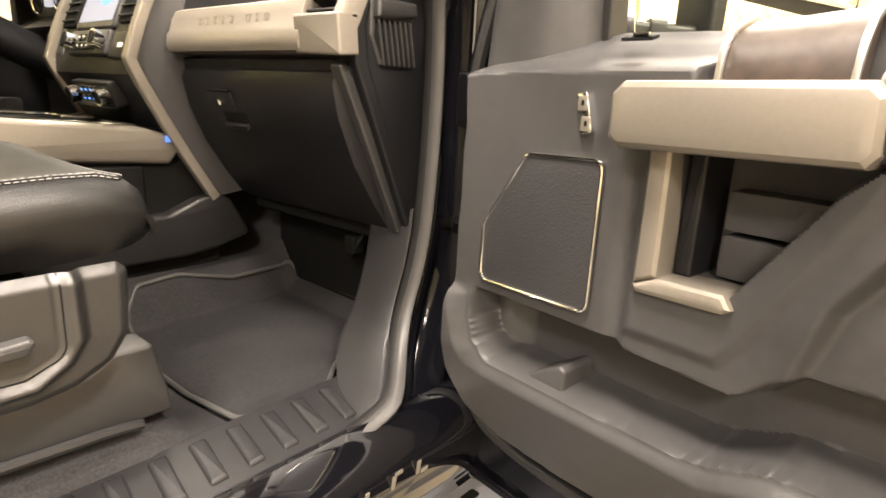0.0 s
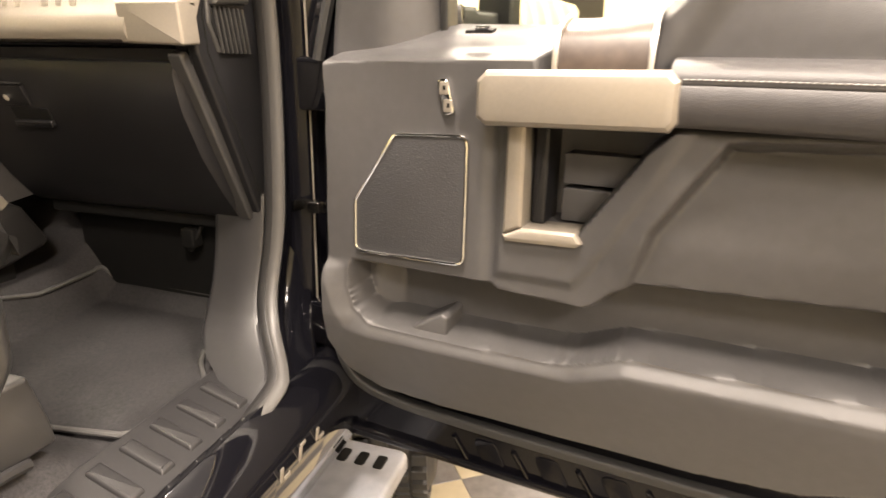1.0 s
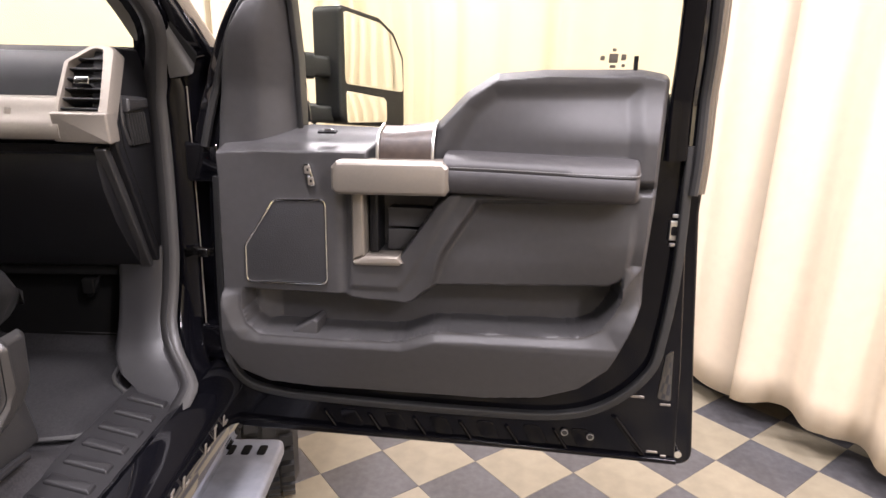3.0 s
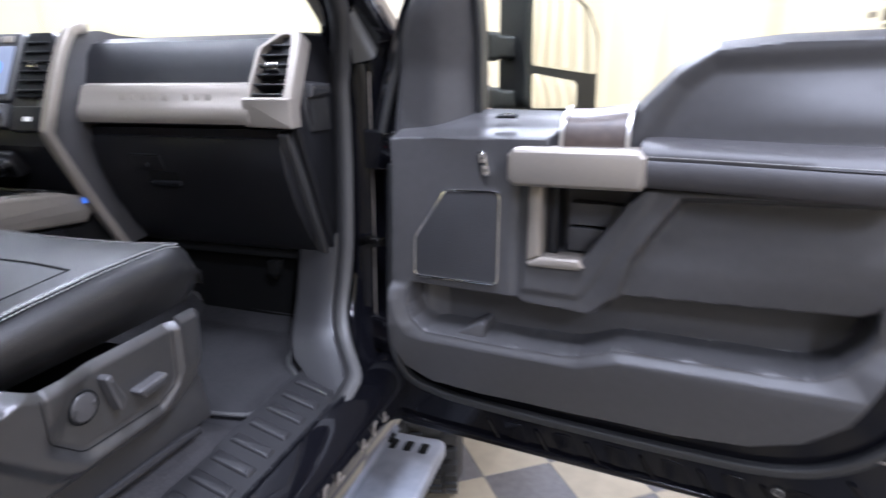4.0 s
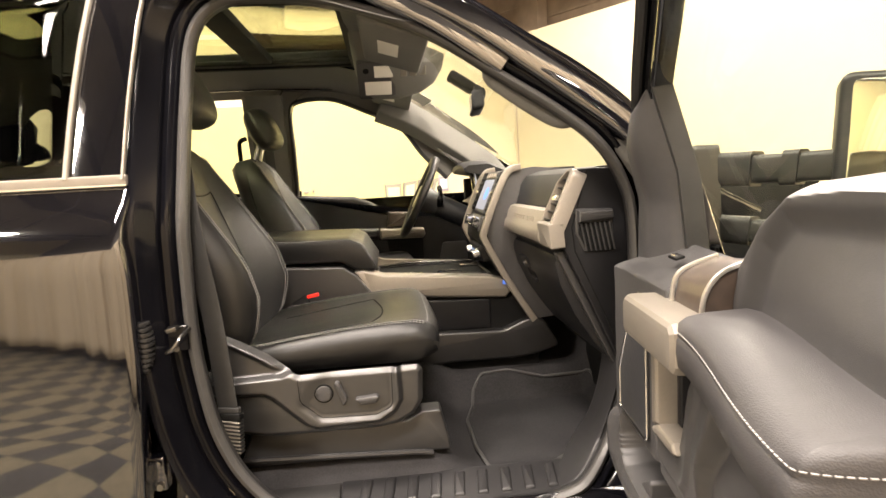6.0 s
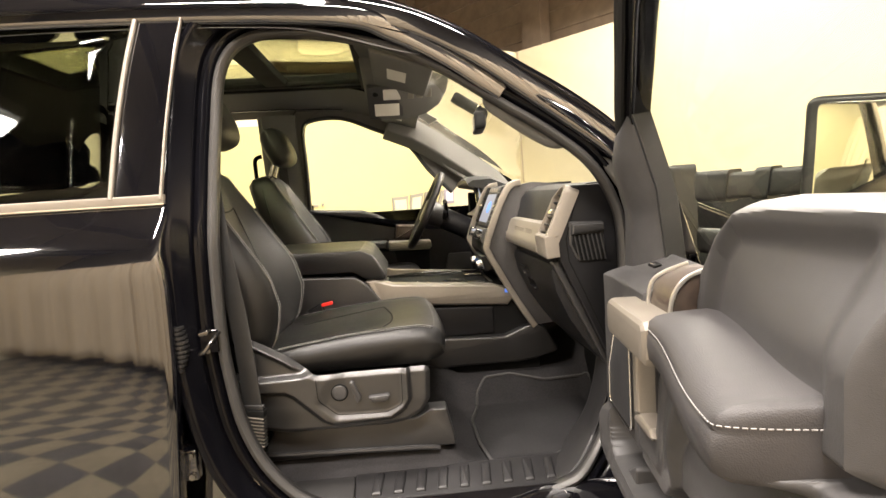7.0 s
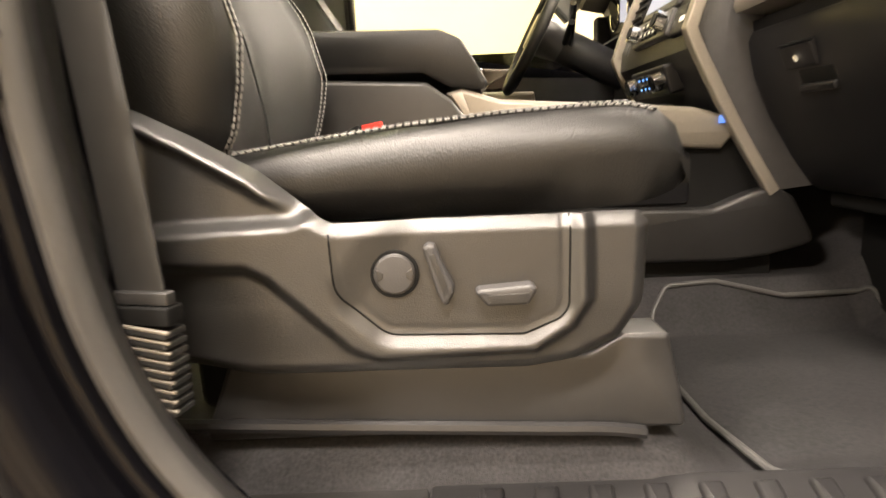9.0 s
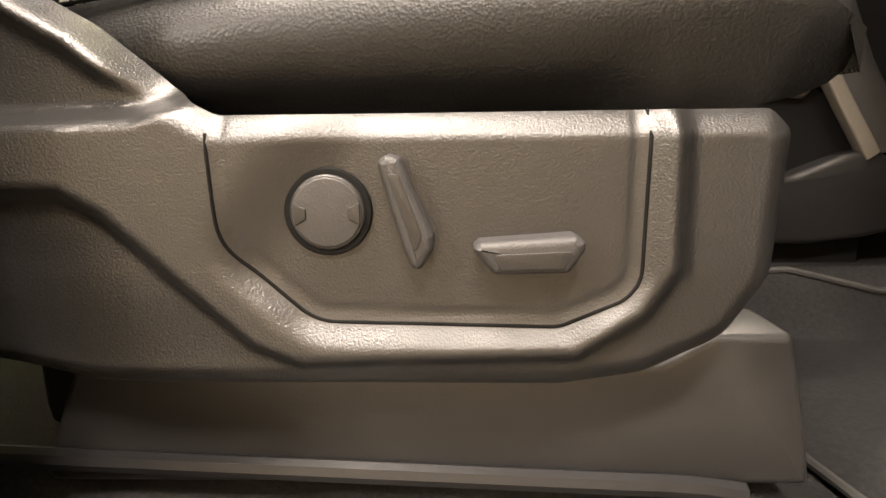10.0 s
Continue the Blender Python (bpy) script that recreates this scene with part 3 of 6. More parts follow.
win = mesh("rear_door_glass", pw, [(i * 8 + j, i * 8 + j + 1, (i + 1) * 8 + j + 1, (i + 1) * 8 + j) for i in range(7) for j in range(7)], DARKGLASS, rear_door, "dark privacy glass")
m = win.modifiers.new("pane", "SOLIDIFY")
m.thickness = 0.005
rear_panel = side_sheet("rear_quarter", -1.75, -1.26, 0.78, 2.10, PAINT, truck, "glossy black cab rear corner", front=lambda z: -1.262)
for sgn, x0 in ((1, -1.25),):
    far_rear = side_sheet("driver_rear_door", x0, -0.215, 0.78, 1.66, PAINT, truck, "", sgn=1, front=lambda z: -0.205)
    side_sheet("rear_quarter", -1.75, -1.26, 0.78, 2.10, PAINT, truck, "", sgn=1, front=lambda z: -1.262)
    side_sheet("driver_door", -0.20, 0.90, 0.78, 1.60, PAINT, truck, "", sgn=1, front=lambda z: 0.90)

# centre pillar between the doors: a stepped glossy jamb
rings = []
for z in np.linspace(0.86, 2.13, 34):
    o = OPENING[np.argmin(np.abs(OPENING[:, 1] - min(max(z, 1.0), 2.0)) + (OPENING[:, 0] > 0.1) * 9)][0]
    y = SIDE + lean(z)
    back = -0.30 if z < 1.69 else -0.26
    deep = 0.046 + 0.064 * ease(z, 1.10, 1.25)
    sh = [(o - 0.010, y + 0.030), (o - 0.026, y + 0.004), (o - 0.040, y + 0.012), (o - 0.055, y + 0.006), (o - 0.064, y - 0.010), (o - 0.078, y - 0.014), (o - 0.082, y + 0.024), (o - 0.096, y + 0.034), (back, y + 0.045), (back, y + deep), (o - 0.02, y + deep)]
    rings.append([(a, b, z) for a, b in sh])
jamb = mesh("centre_pillar", *rings_mesh(rings), PAINT, truck, "glossy black centre door pillar", 30)

# striker and the rear door's hinges and cable boot
tube("striker_loop", spline([(-0.160, 0.640, 1.352), (-0.158, 0.592, 1.352), (-0.150, 0.578, 1.356), (-0.138, 0.574, 1.366), (-0.128, 0.580, 1.380), (-0.124, 0.598, 1.388), (-0.124, 0.640, 1.390)], 6), 0.0045, DARKSTEEL, jamb, "bent steel striker loop")
block("striker_plate", (-0.146, 0.626, 1.372), (0.040, 0.008, 0.052), JAMB, jamb, "black painted striker plate", 0.003)
block("striker_guard", (-0.148, 0.606, 1.396), (0.022, 0.026, 0.010), DARKSTEEL, jamb, "dark steel striker guard", 0.003, (0, -12, 0))
for dz in (-0.021, 0.021):
    tube("striker_bolt", [(-0.150, 0.624, 1.372 + dz), (-0.150, 0.618, 1.372 + dz)], 0.007, DARKSTEEL, jamb, n=6)
for zz in (1.585, 1.085):
    block("rear_hinge", (-0.222, 0.635, zz), (0.045, 0.03, 0.075), PAINT, jamb, "black painted door hinge", 0.006)
    for dz in (-0.025, 0.025):
        tube("hinge_bolt", [(-0.212, 0.612, zz + dz), (-0.212, 0.625, zz + dz)], 0.008, PAINT, jamb, n=6)
for k in range(10):
    c = (-0.214 + 0.010 * math.sin(k / 9 * math.pi), 0.606, 1.412 - 0.0105 * k)
    tube("boot_fold", [(c[0], c[1], c[2] - 0.0030), (c[0], c[1], c[2] + 0.0030)], 0.021 - 0.0006 * k, PINCH, jamb, n=16)
    tube("boot_neck", [(c[0], c[1], c[2] - 0.0080), (c[0], c[1], c[2] - 0.0026)], 0.015 - 0.0005 * k, PINCH, jamb, n=12)

# rocker below the opening, with the sill's printed shapes
rk = []
for x in np.linspace(-0.30, 1.05, 24):
    rk.append([(x, 0.655, 0.935), (x, 0.640, 0.925), (x, 0.618, 0.905), (x, 0.596, 0.880), (x, 0.588, 0.845), (x, 0.592, 0.80), (x, 0.610, 0.74), (x, 0.66, 0.70), (x, 0.76, 0.70), (x, 0.76, 0.90)])
rocker = mesh("rocker", *rings_mesh(rk), PAINT, truck, "glossy black rocker panel", 40)
for k, x in enumerate(np.linspace(0.26, 0.70, 9)):
    if k == 5:
        continue
    for dx, w, h, dz in ((0, 0.008, 0.028, 0), (0.014, 0.016, 0.007, 0.010 if k % 2 else -0.010)):
        zc = 0.862 + dz
        block("printed_shape", (x + dx, 0.5885 + (0.003 if dz > 0 else 0), zc), (w, 0.002, h), SILVER, rocker, "", 0.0005, (8, 0, 0))

# running board on its brackets
slab("running_board", rounded([(-1.1, 0.545), (1.04, 0.545), (1.04, 0.735), (-1.1, 0.735)], 0.03), XY, 0.565, 0.60, ALU, truck, "grey running board with tread slots", 0.012)
for k in range(5):
    for j, yy2 in enumerate((0.595, 0.640, 0.685)):
        slab("tread_slot", rounded([(0.955 - 0.45 * k, yy2 - 0.012), (1.0 - 0.45 * k, yy2 - 0.012), (1.0 - 0.45 * k, yy2 + 0.012), (0.955 - 0.45 * k, yy2 + 0.012)], 0.008), XY, 0.597, 0.6025, BLACK, truck, "", 0.001)
for x in (-0.8, 0.1, 0.95):
    block("board_bracket", (x, 0.72, 0.55), (0.05, 0.20, 0.04), BLACK, truck, "", 0.006, (12, 0, 0))

# hinge pillar, front wing, bonnet and wheel
hp = []
for z in np.linspace(0.80, 1.66, 14):
    y = SIDE + lean(z)
    hp.append([(0.886, y + 0.16, z), (0.892, y + 0.075, z), (0.902, y + 0.058, z), (0.910, y + 0.054, z), (0.918, y + 0.060, z), (0.932, y + 0.040, z), (0.945, y + 0.020, z), (0.965, y - 0.010, z), (0.99, y - 0.02, z), (1.02, y + 0.10, z)])
hinge_pillar = mesh("hinge_pillar", *rings_mesh(hp), JAMB, truck, "glossy black door hinge pillar", 30)
for zz in (1.43, 0.98):
    block("door_hinge", (0.905, 0.655, zz), (0.05, 0.06, 0.085), PAINT, hinge_pillar, "black painted door hinge", 0.008)
    tube("hinge_pin", [(0.895, 0.628, zz - 0.055), (0.895, 0.628, zz + 0.055)], 0.010, PAINT, hinge_pillar, n=10)
    for dz in (-0.025, 0.025):
        tube("hinge_bolt", [(0.905, 0.620, zz + dz), (0.905, 0.632, zz + dz)], 0.009, STEEL, hinge_pillar, n=6)
sweep("door_check", [(0.87, 0.712, 1.212), (0.89, 0.70, 1.214), (0.875, 0.62, 1.212), (0.862, 0.56, 1.210)], rounded([(-0.010, -0.004), (0.010, -0.004), (0.010, 0.004), (-0.010, 0.004)], 0.002, 2), DARKSTEEL, hinge_pillar, "dark steel door check strap", side=(0, 0, 1))
block("check_bracket", (0.880, 0.672, 1.212), (0.018, 0.026, 0.022), DARKSTEEL, hinge_pillar, "", 0.004)
for k in range(10):
    tube("cable_boot_fold", [(0.905, 0.618, 1.33 - k * 0.012), (0.905, 0.618, 1.337 - k * 0.012)], 0.016 if k % 2 else 0.013, RUBBER, hinge_pillar, n=12)
for sgn in (-1, 1):
    put_w = skin(sgn)
    arch = [(2.45, 0.85)] + [(1.62 + 0.46 * math.cos(a), 0.52 + 0.46 * math.sin(a)) for a in np.linspace(0.75, 2.55, 16)] + [(1.06, 0.78)]
    outline = [(0.99, 0.78), (0.99, 1.50), (1.2, 1.44), (2.2, 1.40), (2.5, 1.30)] + arch[:-1]
    P = rounded(outline, 0.02, 3)
    slab("front_wing", P, put_w, -0.05, 0.0, PAINT, truck, "glossy black front wing", 0.015)
bon = []
for x in np.linspace(1.05, 2.5, 12):
    t = (x - 1.05) / 1.45
    ring = [(x, MID - 0.93, 1.38 - 0.08 * t), (x, MID - 0.80, 1.46 - 0.08 * t), (x, MID - 0.4, 1.53 - 0.09 * t), (x, MID, 1.52 - 0.09 * t), (x, MID + 0.4, 1.53 - 0.09 * t), (x, MID + 0.80, 1.46 - 0.08 * t), (x, MID + 0.93, 1.38 - 0.08 * t), (x, MID + 0.9, 1.30), (x, MID - 0.9, 1.30)]
    bon.append(ring)
mesh("bonnet", *rings_mesh(bon), PAINT, truck, "glossy black bonnet", 40)
block("grille", (2.50, MID, 1.08), (0.10, 1.74, 0.62), BLACK, truck, "", 0.05)
block("chassis", (0.6, MID, 0.64), (3.6, 1.30, 0.18), BLACK, truck, "", 0.03)


def wheel(x, y, sgn, steer):
    """A road wheel whose outer face stands near y, steered about its upright axis."""
    turn = np.array(Matrix.Rotation(steer, 3, "Z"))
    mid = arr((x, y + sgn * 0.13, 0.42))
    at = lambda P: arr(P) @ turn.T + mid
    hub = tube("wheel", at([(0, -sgn * 0.09, 0), (0, sgn * 0.11, 0)]), 0.26, DARKSTEEL, truck, "dark steel road wheel", n=32)
    prof = [(0.27, -0.11), (0.36, -0.125), (0.405, -0.10), (0.42, -0.06), (0.42, 0.06), (0.405, 0.10), (0.36, 0.125), (0.27, 0.11)]
    rings = [at([(r * math.cos(a), w, r * math.sin(a)) for r, w in prof]) for a in np.linspace(0, 2 * math.pi, 49)]
    mesh("tyre", *rings_mesh(rings, False, False), RUBBER, hub, "black all-terrain tyre", 40)
    items = []
    for k in range(44):
        for w in (-0.085, -0.03, 0.03, 0.085):
            a = 2 * math.pi * k / 44 + (0.05 if w in (-0.03, 0.085) else 0)
            items.append(box_data(at([(0.425 * math.cos(a), w, 0.425 * math.sin(a))])[0], (0.024, 0.045, 0.036), turn @ np.array(Matrix.Rotation(-a, 3, "Y"))))
    mesh("tread", *join_data(items), RUBBER, hub, "", 0)


wheel(1.70, 0.68, 1, 0.26)
wheel(1.70, 2 * MID - 0.68, -1, 0.26)
block("cab_back", (-1.74, MID, 1.40), (0.05, 1.80, 1.25), PAINT, truck, "", 0.02)

# ---- the open front door ----
HINGE = arr((0.884, 0.68))
DU, DN = arr((-0.139, -0.9903)), arr((-0.9903, 0.139))


def D(u, z, n):
    """Along the door from its hinge, up, and in towards its trimmed side."""
    u, z, n = arr(u), arr(z), arr(n)
    return np.stack([HINGE[0] + u * DU[0] + n * DN[0], HINGE[1] + u * DU[1] + n * DN[1], z + 0 * u], 1)


def DL(u, z, n):
    """The same for the window frame, which leans in as it rises."""
    return D(u, z, n + 0.30 * np.maximum(0, arr(z) - 1.60))


def DP(u, z, n):
    """The flat plane of the door glass."""
    return D(u, z, n + 0.30 * (arr(z) - 1.60))


shell_out = rounded([(-0.01, 0.742), (1.162, 0.748), (1.148, 1.00), (1.120, 1.335), (1.130, 1.62), (1.06, 1.60), (1.04, 1.505), (0.10, 1.470), (0.035, 1.45), (0.02, 1.0)], [0.03, 0.02, 0.3, 0.3, 0.01, 0.01, 0.02, 0.02, 0.05, 0.2], 5)
door = slab("front_door", shell_out, D, -0.062, 0.004, JAMB, truck, "glossy black open front door with charcoal inner trim", 0.010, back=True)
slab("outer_skin", rounded([(-0.03, 0.708), (1.225, 0.702), (1.190, 1.04), (1.162, 1.35), (1.172, 1.62), (0.04, 1.455), (0.0, 1.0)], [0.05, 0.04, 0.2, 0.2, 0.02, 0.03, 0.2], 5), D, -0.085, -0.060, JAMB, door, "", 0.012, back=True)

# trim panel: one pressed sheet whose depth follows its forms
PANEL = rounded([(0.098, 1.490), (0.196, 1.506), (0.293, 1.524), (0.447, 1.521), (0.58, 1.537), (0.640, 1.600), (0.70, 1.638), (0.80, 1.647), (0.99, 1.650), (1.046, 1.640), (1.044, 1.38), (1.034, 1.17), (0.975, 1.025),
                 (0.915, 0.962), (0.83, 0.924), (0.70, 0.909), (0.30, 0.903), (0.185, 0.910), (0.116, 0.945), (0.090, 1.01), (0.092, 1.11), (0.100, 1.40)], 0.02, 3)
BLOCK = [(0.06, 1.150), (0.06, 1.478), (0.20, 1.486), (0.452, 1.490), (0.462, 1.44), (0.462, 1.408), (1.004, 1.412), (1.006, 1.30), (1.000, 1.238), (0.985, 1.210), (0.955, 1.197), (0.592, 1.180), (0.572, 1.169), (0.547, 1.145), (0.530, 1.138), (0.40, 1.143), (0.385, 1.150)]
SURROUND = [(0.396, 1.177), (0.396, 1.43), (0.66, 1.43), (0.590, 1.30), (0.532, 1.200), (0.512, 1.177)]
DISH = [(0.672, 1.386), (1.04, 1.398), (1.04, 1.10), (0.560, 1.10), (0.578, 1.200), (0.597, 1.268)]
CUP = [(0.440, 1.42), (0.64, 1.42), (0.588, 1.372), (0.512, 1.259), (0.440, 1.257)]
POCKET = [(0.154, 1.20), (0.152, 1.120), (0.163, 1.086), (0.190, 1.064), (0.35, 1.063), (0.491, 1.067), (0.522, 1.072), (0.578, 1.094), (0.600, 1.0975), (0.88, 1.104), (0.908, 1.108), (0.940, 1.125), (0.962, 1.155), (0.977, 1.190), (0.982, 1.25), (0.55, 1.25)]
RIM = [(0.104, 1.25), (0.112, 1.128), (0.126, 1.085), (0.148, 1.046), (0.19, 1.040), (0.519, 1.045), (0.592, 1.074), (0.979, 1.084), (1.008, 1.135), (1.022, 1.20), (1.026, 1.25)]
UPPER = [(0.60, 1.46), (0.655, 1.566), (0.70, 1.602), (0.975, 1.607), (0.990, 1.50), (0.988, 1.46)]


def panel_depth(U, Z):
    low = 0.131 - 0.058 * np.clip((1.07 - Z) / 0.165, 0, 1) ** 1.25
    n = 0.066 + (low - 0.066) * ease(Z, 1.24, 1.12)
    # the pocket's sloping ledge, then the pocket behind it
    d_in, d_out = sdf(POCKET, U, Z), sdf(RIM, U, Z)
    s = np.clip(d_in / np.maximum(1e-4, d_in - d_out), 0, 1)
    n = np.where((d_out < 0) & (d_in > 0), 0.111 + (n - 0.111) * s, n)
    n = n + (0.028 + 0.030 * ease(U, 0.215, 0.165) - n) * (1 - ease(d_in, -0.007, 0.003))
    n = n + 0.003 * np.exp(-((d_in - 0.003) / 0.003) ** 2)
    # the upper block with its chamfered foot, the handle's surround and the dish behind it
    blk = 1 - ease(sdf(BLOCK, U, Z), -0.017, 0.003)
    n = n + (0.109 - n) * blk
    n = n + 0.006 * (1 - ease(sdf(SURROUND, U, Z), -0.014, 0.002)) * blk
    n = n - 0.005 * np.exp(-((U - 0.389) / 0.010) ** 2) * ease(Z, 1.41, 1.40) * blk
    n = n - (0.030 + 0.17 * (Z - 1.29)) * (1 - ease(sdf(DISH, U, Z), -0.016, 0.002)) * blk
    n = n - 0.013 * inside(UPPER, U, Z, 0.040)
    n = n - 0.085 * inside(CUP, U, Z, 0.008)
    shelf = ease(Z, 1.478, 1.524) * ease(U, 0.60, 0.50)
    n = n * (1 - 0.72 * shelf)
    # the joint along the rear upper panel
    n = n - 0.006 * np.exp(-((Z - 1.404) / 0.003) ** 2) * ease(U, 0.98, 1.0)
    edge = sdf(PANEL, U, Z)
    return np.where(edge > 0.006, -0.02, n * np.sqrt(np.clip((0.003 - edge) / 0.018, 0, 1)) - 0.004)


def bulge(U, Z):
    """The panel swells towards its rear, most at the armrest."""
    return ease(U, 0.60, 0.98) * (0.036 * ease(Z, 1.16, 1.30) * ease(Z, 1.42, 1.40) + 0.048 * ease(Z, 1.41, 1.43) * ease(Z, 1.62, 1.50)) + 0.018 * ease(U, 0.50, 0.62) * ease(Z, 1.16, 1.26) * ease(Z, 1.42, 1.40)


def DB(u, z, n):
    b = bulge(u, z) * ease(n, 0.0, 0.04)
    return D(u - b * (u - 0.753) / 1.17, z - b * (z - 1.61) / 1.17, n + b)


trim = field("trim_panel", np.arange(0.072, 1.062, 0.0030), np.arange(0.888, 1.664, 0.0030), panel_depth, DB, TRIM2, door, "charcoal grained plastic door panel", drop=-0.02, smooth=40, rim=PANEL)

# armrest pad with its stitched seam, and the dark upper pad over it
arm = []
for u in np.concatenate([[0.606], np.linspace(0.612, 0.965, 14), 0.965 + 0.028 * np.sin(np.linspace(0.1, 1, 7) * math.pi / 2)]):
    e = min(1.0, max(0.0, (0.993 - u) / 0.028)) if u > 0.965 else 1.0
    k = math.sqrt(max(0.02, 1 - (1 - e) ** 2)) if u > 0.965 else 1.0
    s0 = 0.5 if u < 0.61 else 1.0
    d = (0.150 + 0.046 * ease(u, 0.61, 0.97)) * k
    arm.append(D(*[arr(q) for q in zip(*[(u, 1.404, 0.04), (u, 1.402, 0.10), (u, 1.404, d * 0.92), (u, 1.412, d * 0.985), (u, 1.432, d), (u, 1.448, d * 0.99), (u, 1.4505, d * 0.975), (u, 1.453, d * 0.985), (u, 1.465, d * 0.955), (u, 1.473, d * 0.88), (u, 1.478, d * 0.72), (u, 1.482, 0.035)])]))
pad = mesh("armrest", *rings_mesh(arm), ARMPAD, door, "black stitched leather armrest", 60)
su = np.concatenate([np.linspace(0.62, 0.962, 60), 0.965 + 0.028 * np.sin(np.linspace(0.05, 0.98, 30) * math.pi / 2)])
sn = (0.150 + 0.046 * ease(su, 0.61, 0.97)) * np.where(su > 0.965, np.sqrt(np.maximum(0.02, 1 - np.clip((su - 0.965) / 0.028, 0, 1) ** 2)), 1.0)
stitches("armrest_stitching", D(su, np.full(90, 1.4565), sn * 0.978 + 0.001), 0.0045, 0.0022, 0.0008, STITCH, pad)

# pull handle: a bevelled satin bar with a strut and a foot
bar = [(0.379, 1.404), (0.379, 1.450), (0.391, 1.462), (0.607, 1.466), (0.619, 1.455), (0.621, 1.410), (0.612, 1.398), (0.392, 1.394)]
handle = slab("pull_handle", bar, D, 0.085, 0.158, SILVER, door, "satin silver door pull handle", 0.014, 3, smooth=28)
slab("handle_strut", [(0.411, 1.246), (0.411, 1.405), (0.438, 1.405), (0.4395, 1.258)], D, 0.070, 0.122, SILVER, handle, "satin silver handle frame", 0.010, 3, smooth=28)
slab("handle_foot", [(0.411, 1.2455), (0.416, 1.236), (0.512, 1.239), (0.522, 1.246), (0.512, 1.261), (0.4395, 1.259)], D, 0.070, 0.1225, SILVER, handle, "", 0.009, 3, smooth=28)
block_pts = rounded([(0.443, 1.26), (0.443, 1.40), (0.462, 1.40), (0.462, 1.26)], 0.002)
slab("cup_liner", block_pts, D, 0.02, 0.09, DASH, handle, "", 0.003)
for z0, z1, u0, u1 in ((1.262, 1.308, 0.514, 0.548), (1.314, 1.356, 0.552, 0.580)):
    slab("cup_shelf", rounded([(0.478, z0), (u0, z0), (u1, z1), (0.478, z1)], 0.004), D, 0.020, 0.064, TRIM2, handle, "", 0.0015)

# wood inlay between two bright strips
inlay = []
for u in np.linspace(0.466, 0.578, 8):
    zt = 1.527 + 0.10 * max(0, u - 0.50)
    inlay.append(D(*[arr(q) for q in zip(*[(u, 1.40, 0.06), (u, 1.40, 0.100), (u, 1.47, 0.099), (u, 1.500, 0.092), (u, zt - 0.012, 0.072), (u, zt, 0.040), (u, zt, 0.02)])]))
inlay_ob = mesh("wood_inlay", *rings_mesh(inlay), WOOD, door, "dark wood-grain inlay", 50)
for u in (0.4645, 0.5795):
    zt = 1.527 + 0.10 * max(0, u - 0.50)
    sweep("inlay_strip", spline(D(*[arr(q) for q in zip(*[(u, 1.41, 0.103), (u, 1.47, 0.103), (u, 1.502, 0.095), (u, zt - 0.010, 0.074), (u, zt + 0.003, 0.035)])]), 5), rounded([(-0.003, -0.003), (0.003, -0.003), (0.003, 0.003), (-0.003, 0.003)], 0.001, 2), BRIGHT, inlay_ob, "bright metal strip", side=(*DU, 0))

# speaker: mesh grille in a bright bezel
SPK = rounded([(0.240, 1.370), (0.353, 1.374), (0.352, 1.188), (0.168, 1.184), (0.170, 1.266)], [0.014, 0.014, 0.016, 0.014, 0.02], 5)
grille_ob = slab("speaker_grille", SPK, D, 0.095, 0.1115, GRID, door, "black meshed speaker grille", 0.003)
tube("speaker_bezel", D(SPK[:, 0], SPK[:, 1], np.full(len(SPK), 0.1115)), 0.0026, CHROME, grille_ob, "thin chrome speaker bezel", True, 8)

# lock switch, window switch, lock pin
sw = slab("lock_switch", rounded([(0.306, 1.448), (0.322, 1.450), (0.334, 1.404), (0.318, 1.400)], 0.006), D, 0.10, 0.1135, CHROME, door, "chrome-framed door lock switch", 0.002)
for z in (1.437, 1.414):
    slab("rocker_key", rounded([(0.311 + (1.44 - z) * 0.28, z - 0.009), (0.323 + (1.44 - z) * 0.28, z - 0.009), (0.323 + (1.44 - z) * 0.28, z + 0.008), (0.311 + (1.44 - z) * 0.28, z + 0.008)], 0.002), D, 0.1125, 0.1152, SILVER, sw, "", 0.001)
    slab("key_mark", rounded([(0.316 + (1.44 - z) * 0.28, z - 0.003), (0.320 + (1.44 - z) * 0.28, z - 0.003), (0.320 + (1.44 - z) * 0.28, z + 0.003), (0.316 + (1.44 - z) * 0.28, z + 0.003)], 0.001), D, 0.1150, 0.1156, BLACK, sw, "", 0.0003)
ws_p = D(arr([0.325, 0.365, 0.365, 0.325]), arr([1.508, 1.508, 1.512, 1.512]), arr([0.062, 0.062, 0.048, 0.048]))
wsw = mesh("window_switch", *rings_mesh([ws_p, ws_p + arr((0, 0, 0.004))]), BLACK, door, "black window switch with a bright lip", 30)
tube("switch_lip", D(arr([0.340, 0.360]), arr([1.515, 1.515]), arr([0.060, 0.060])), 0.0028, CHROME, wsw)
tube("lock_pin", D(arr([0.975, 0.975]), arr([1.62, 1.675]), arr([0.028, 0.028])), 0.0045, BLACK, door, "black lock pin", n=10)

# bottle bracket in the pocket
slab("pocket_divider", rounded([(0.245, 1.045), (0.320, 1.045), (0.322, 1.092), (0.312, 1.096), (0.262, 1.066)], 0.006), D, 0.036, 0.098, TRIM2, door, "charcoal divider in the door pocket", 0.005)

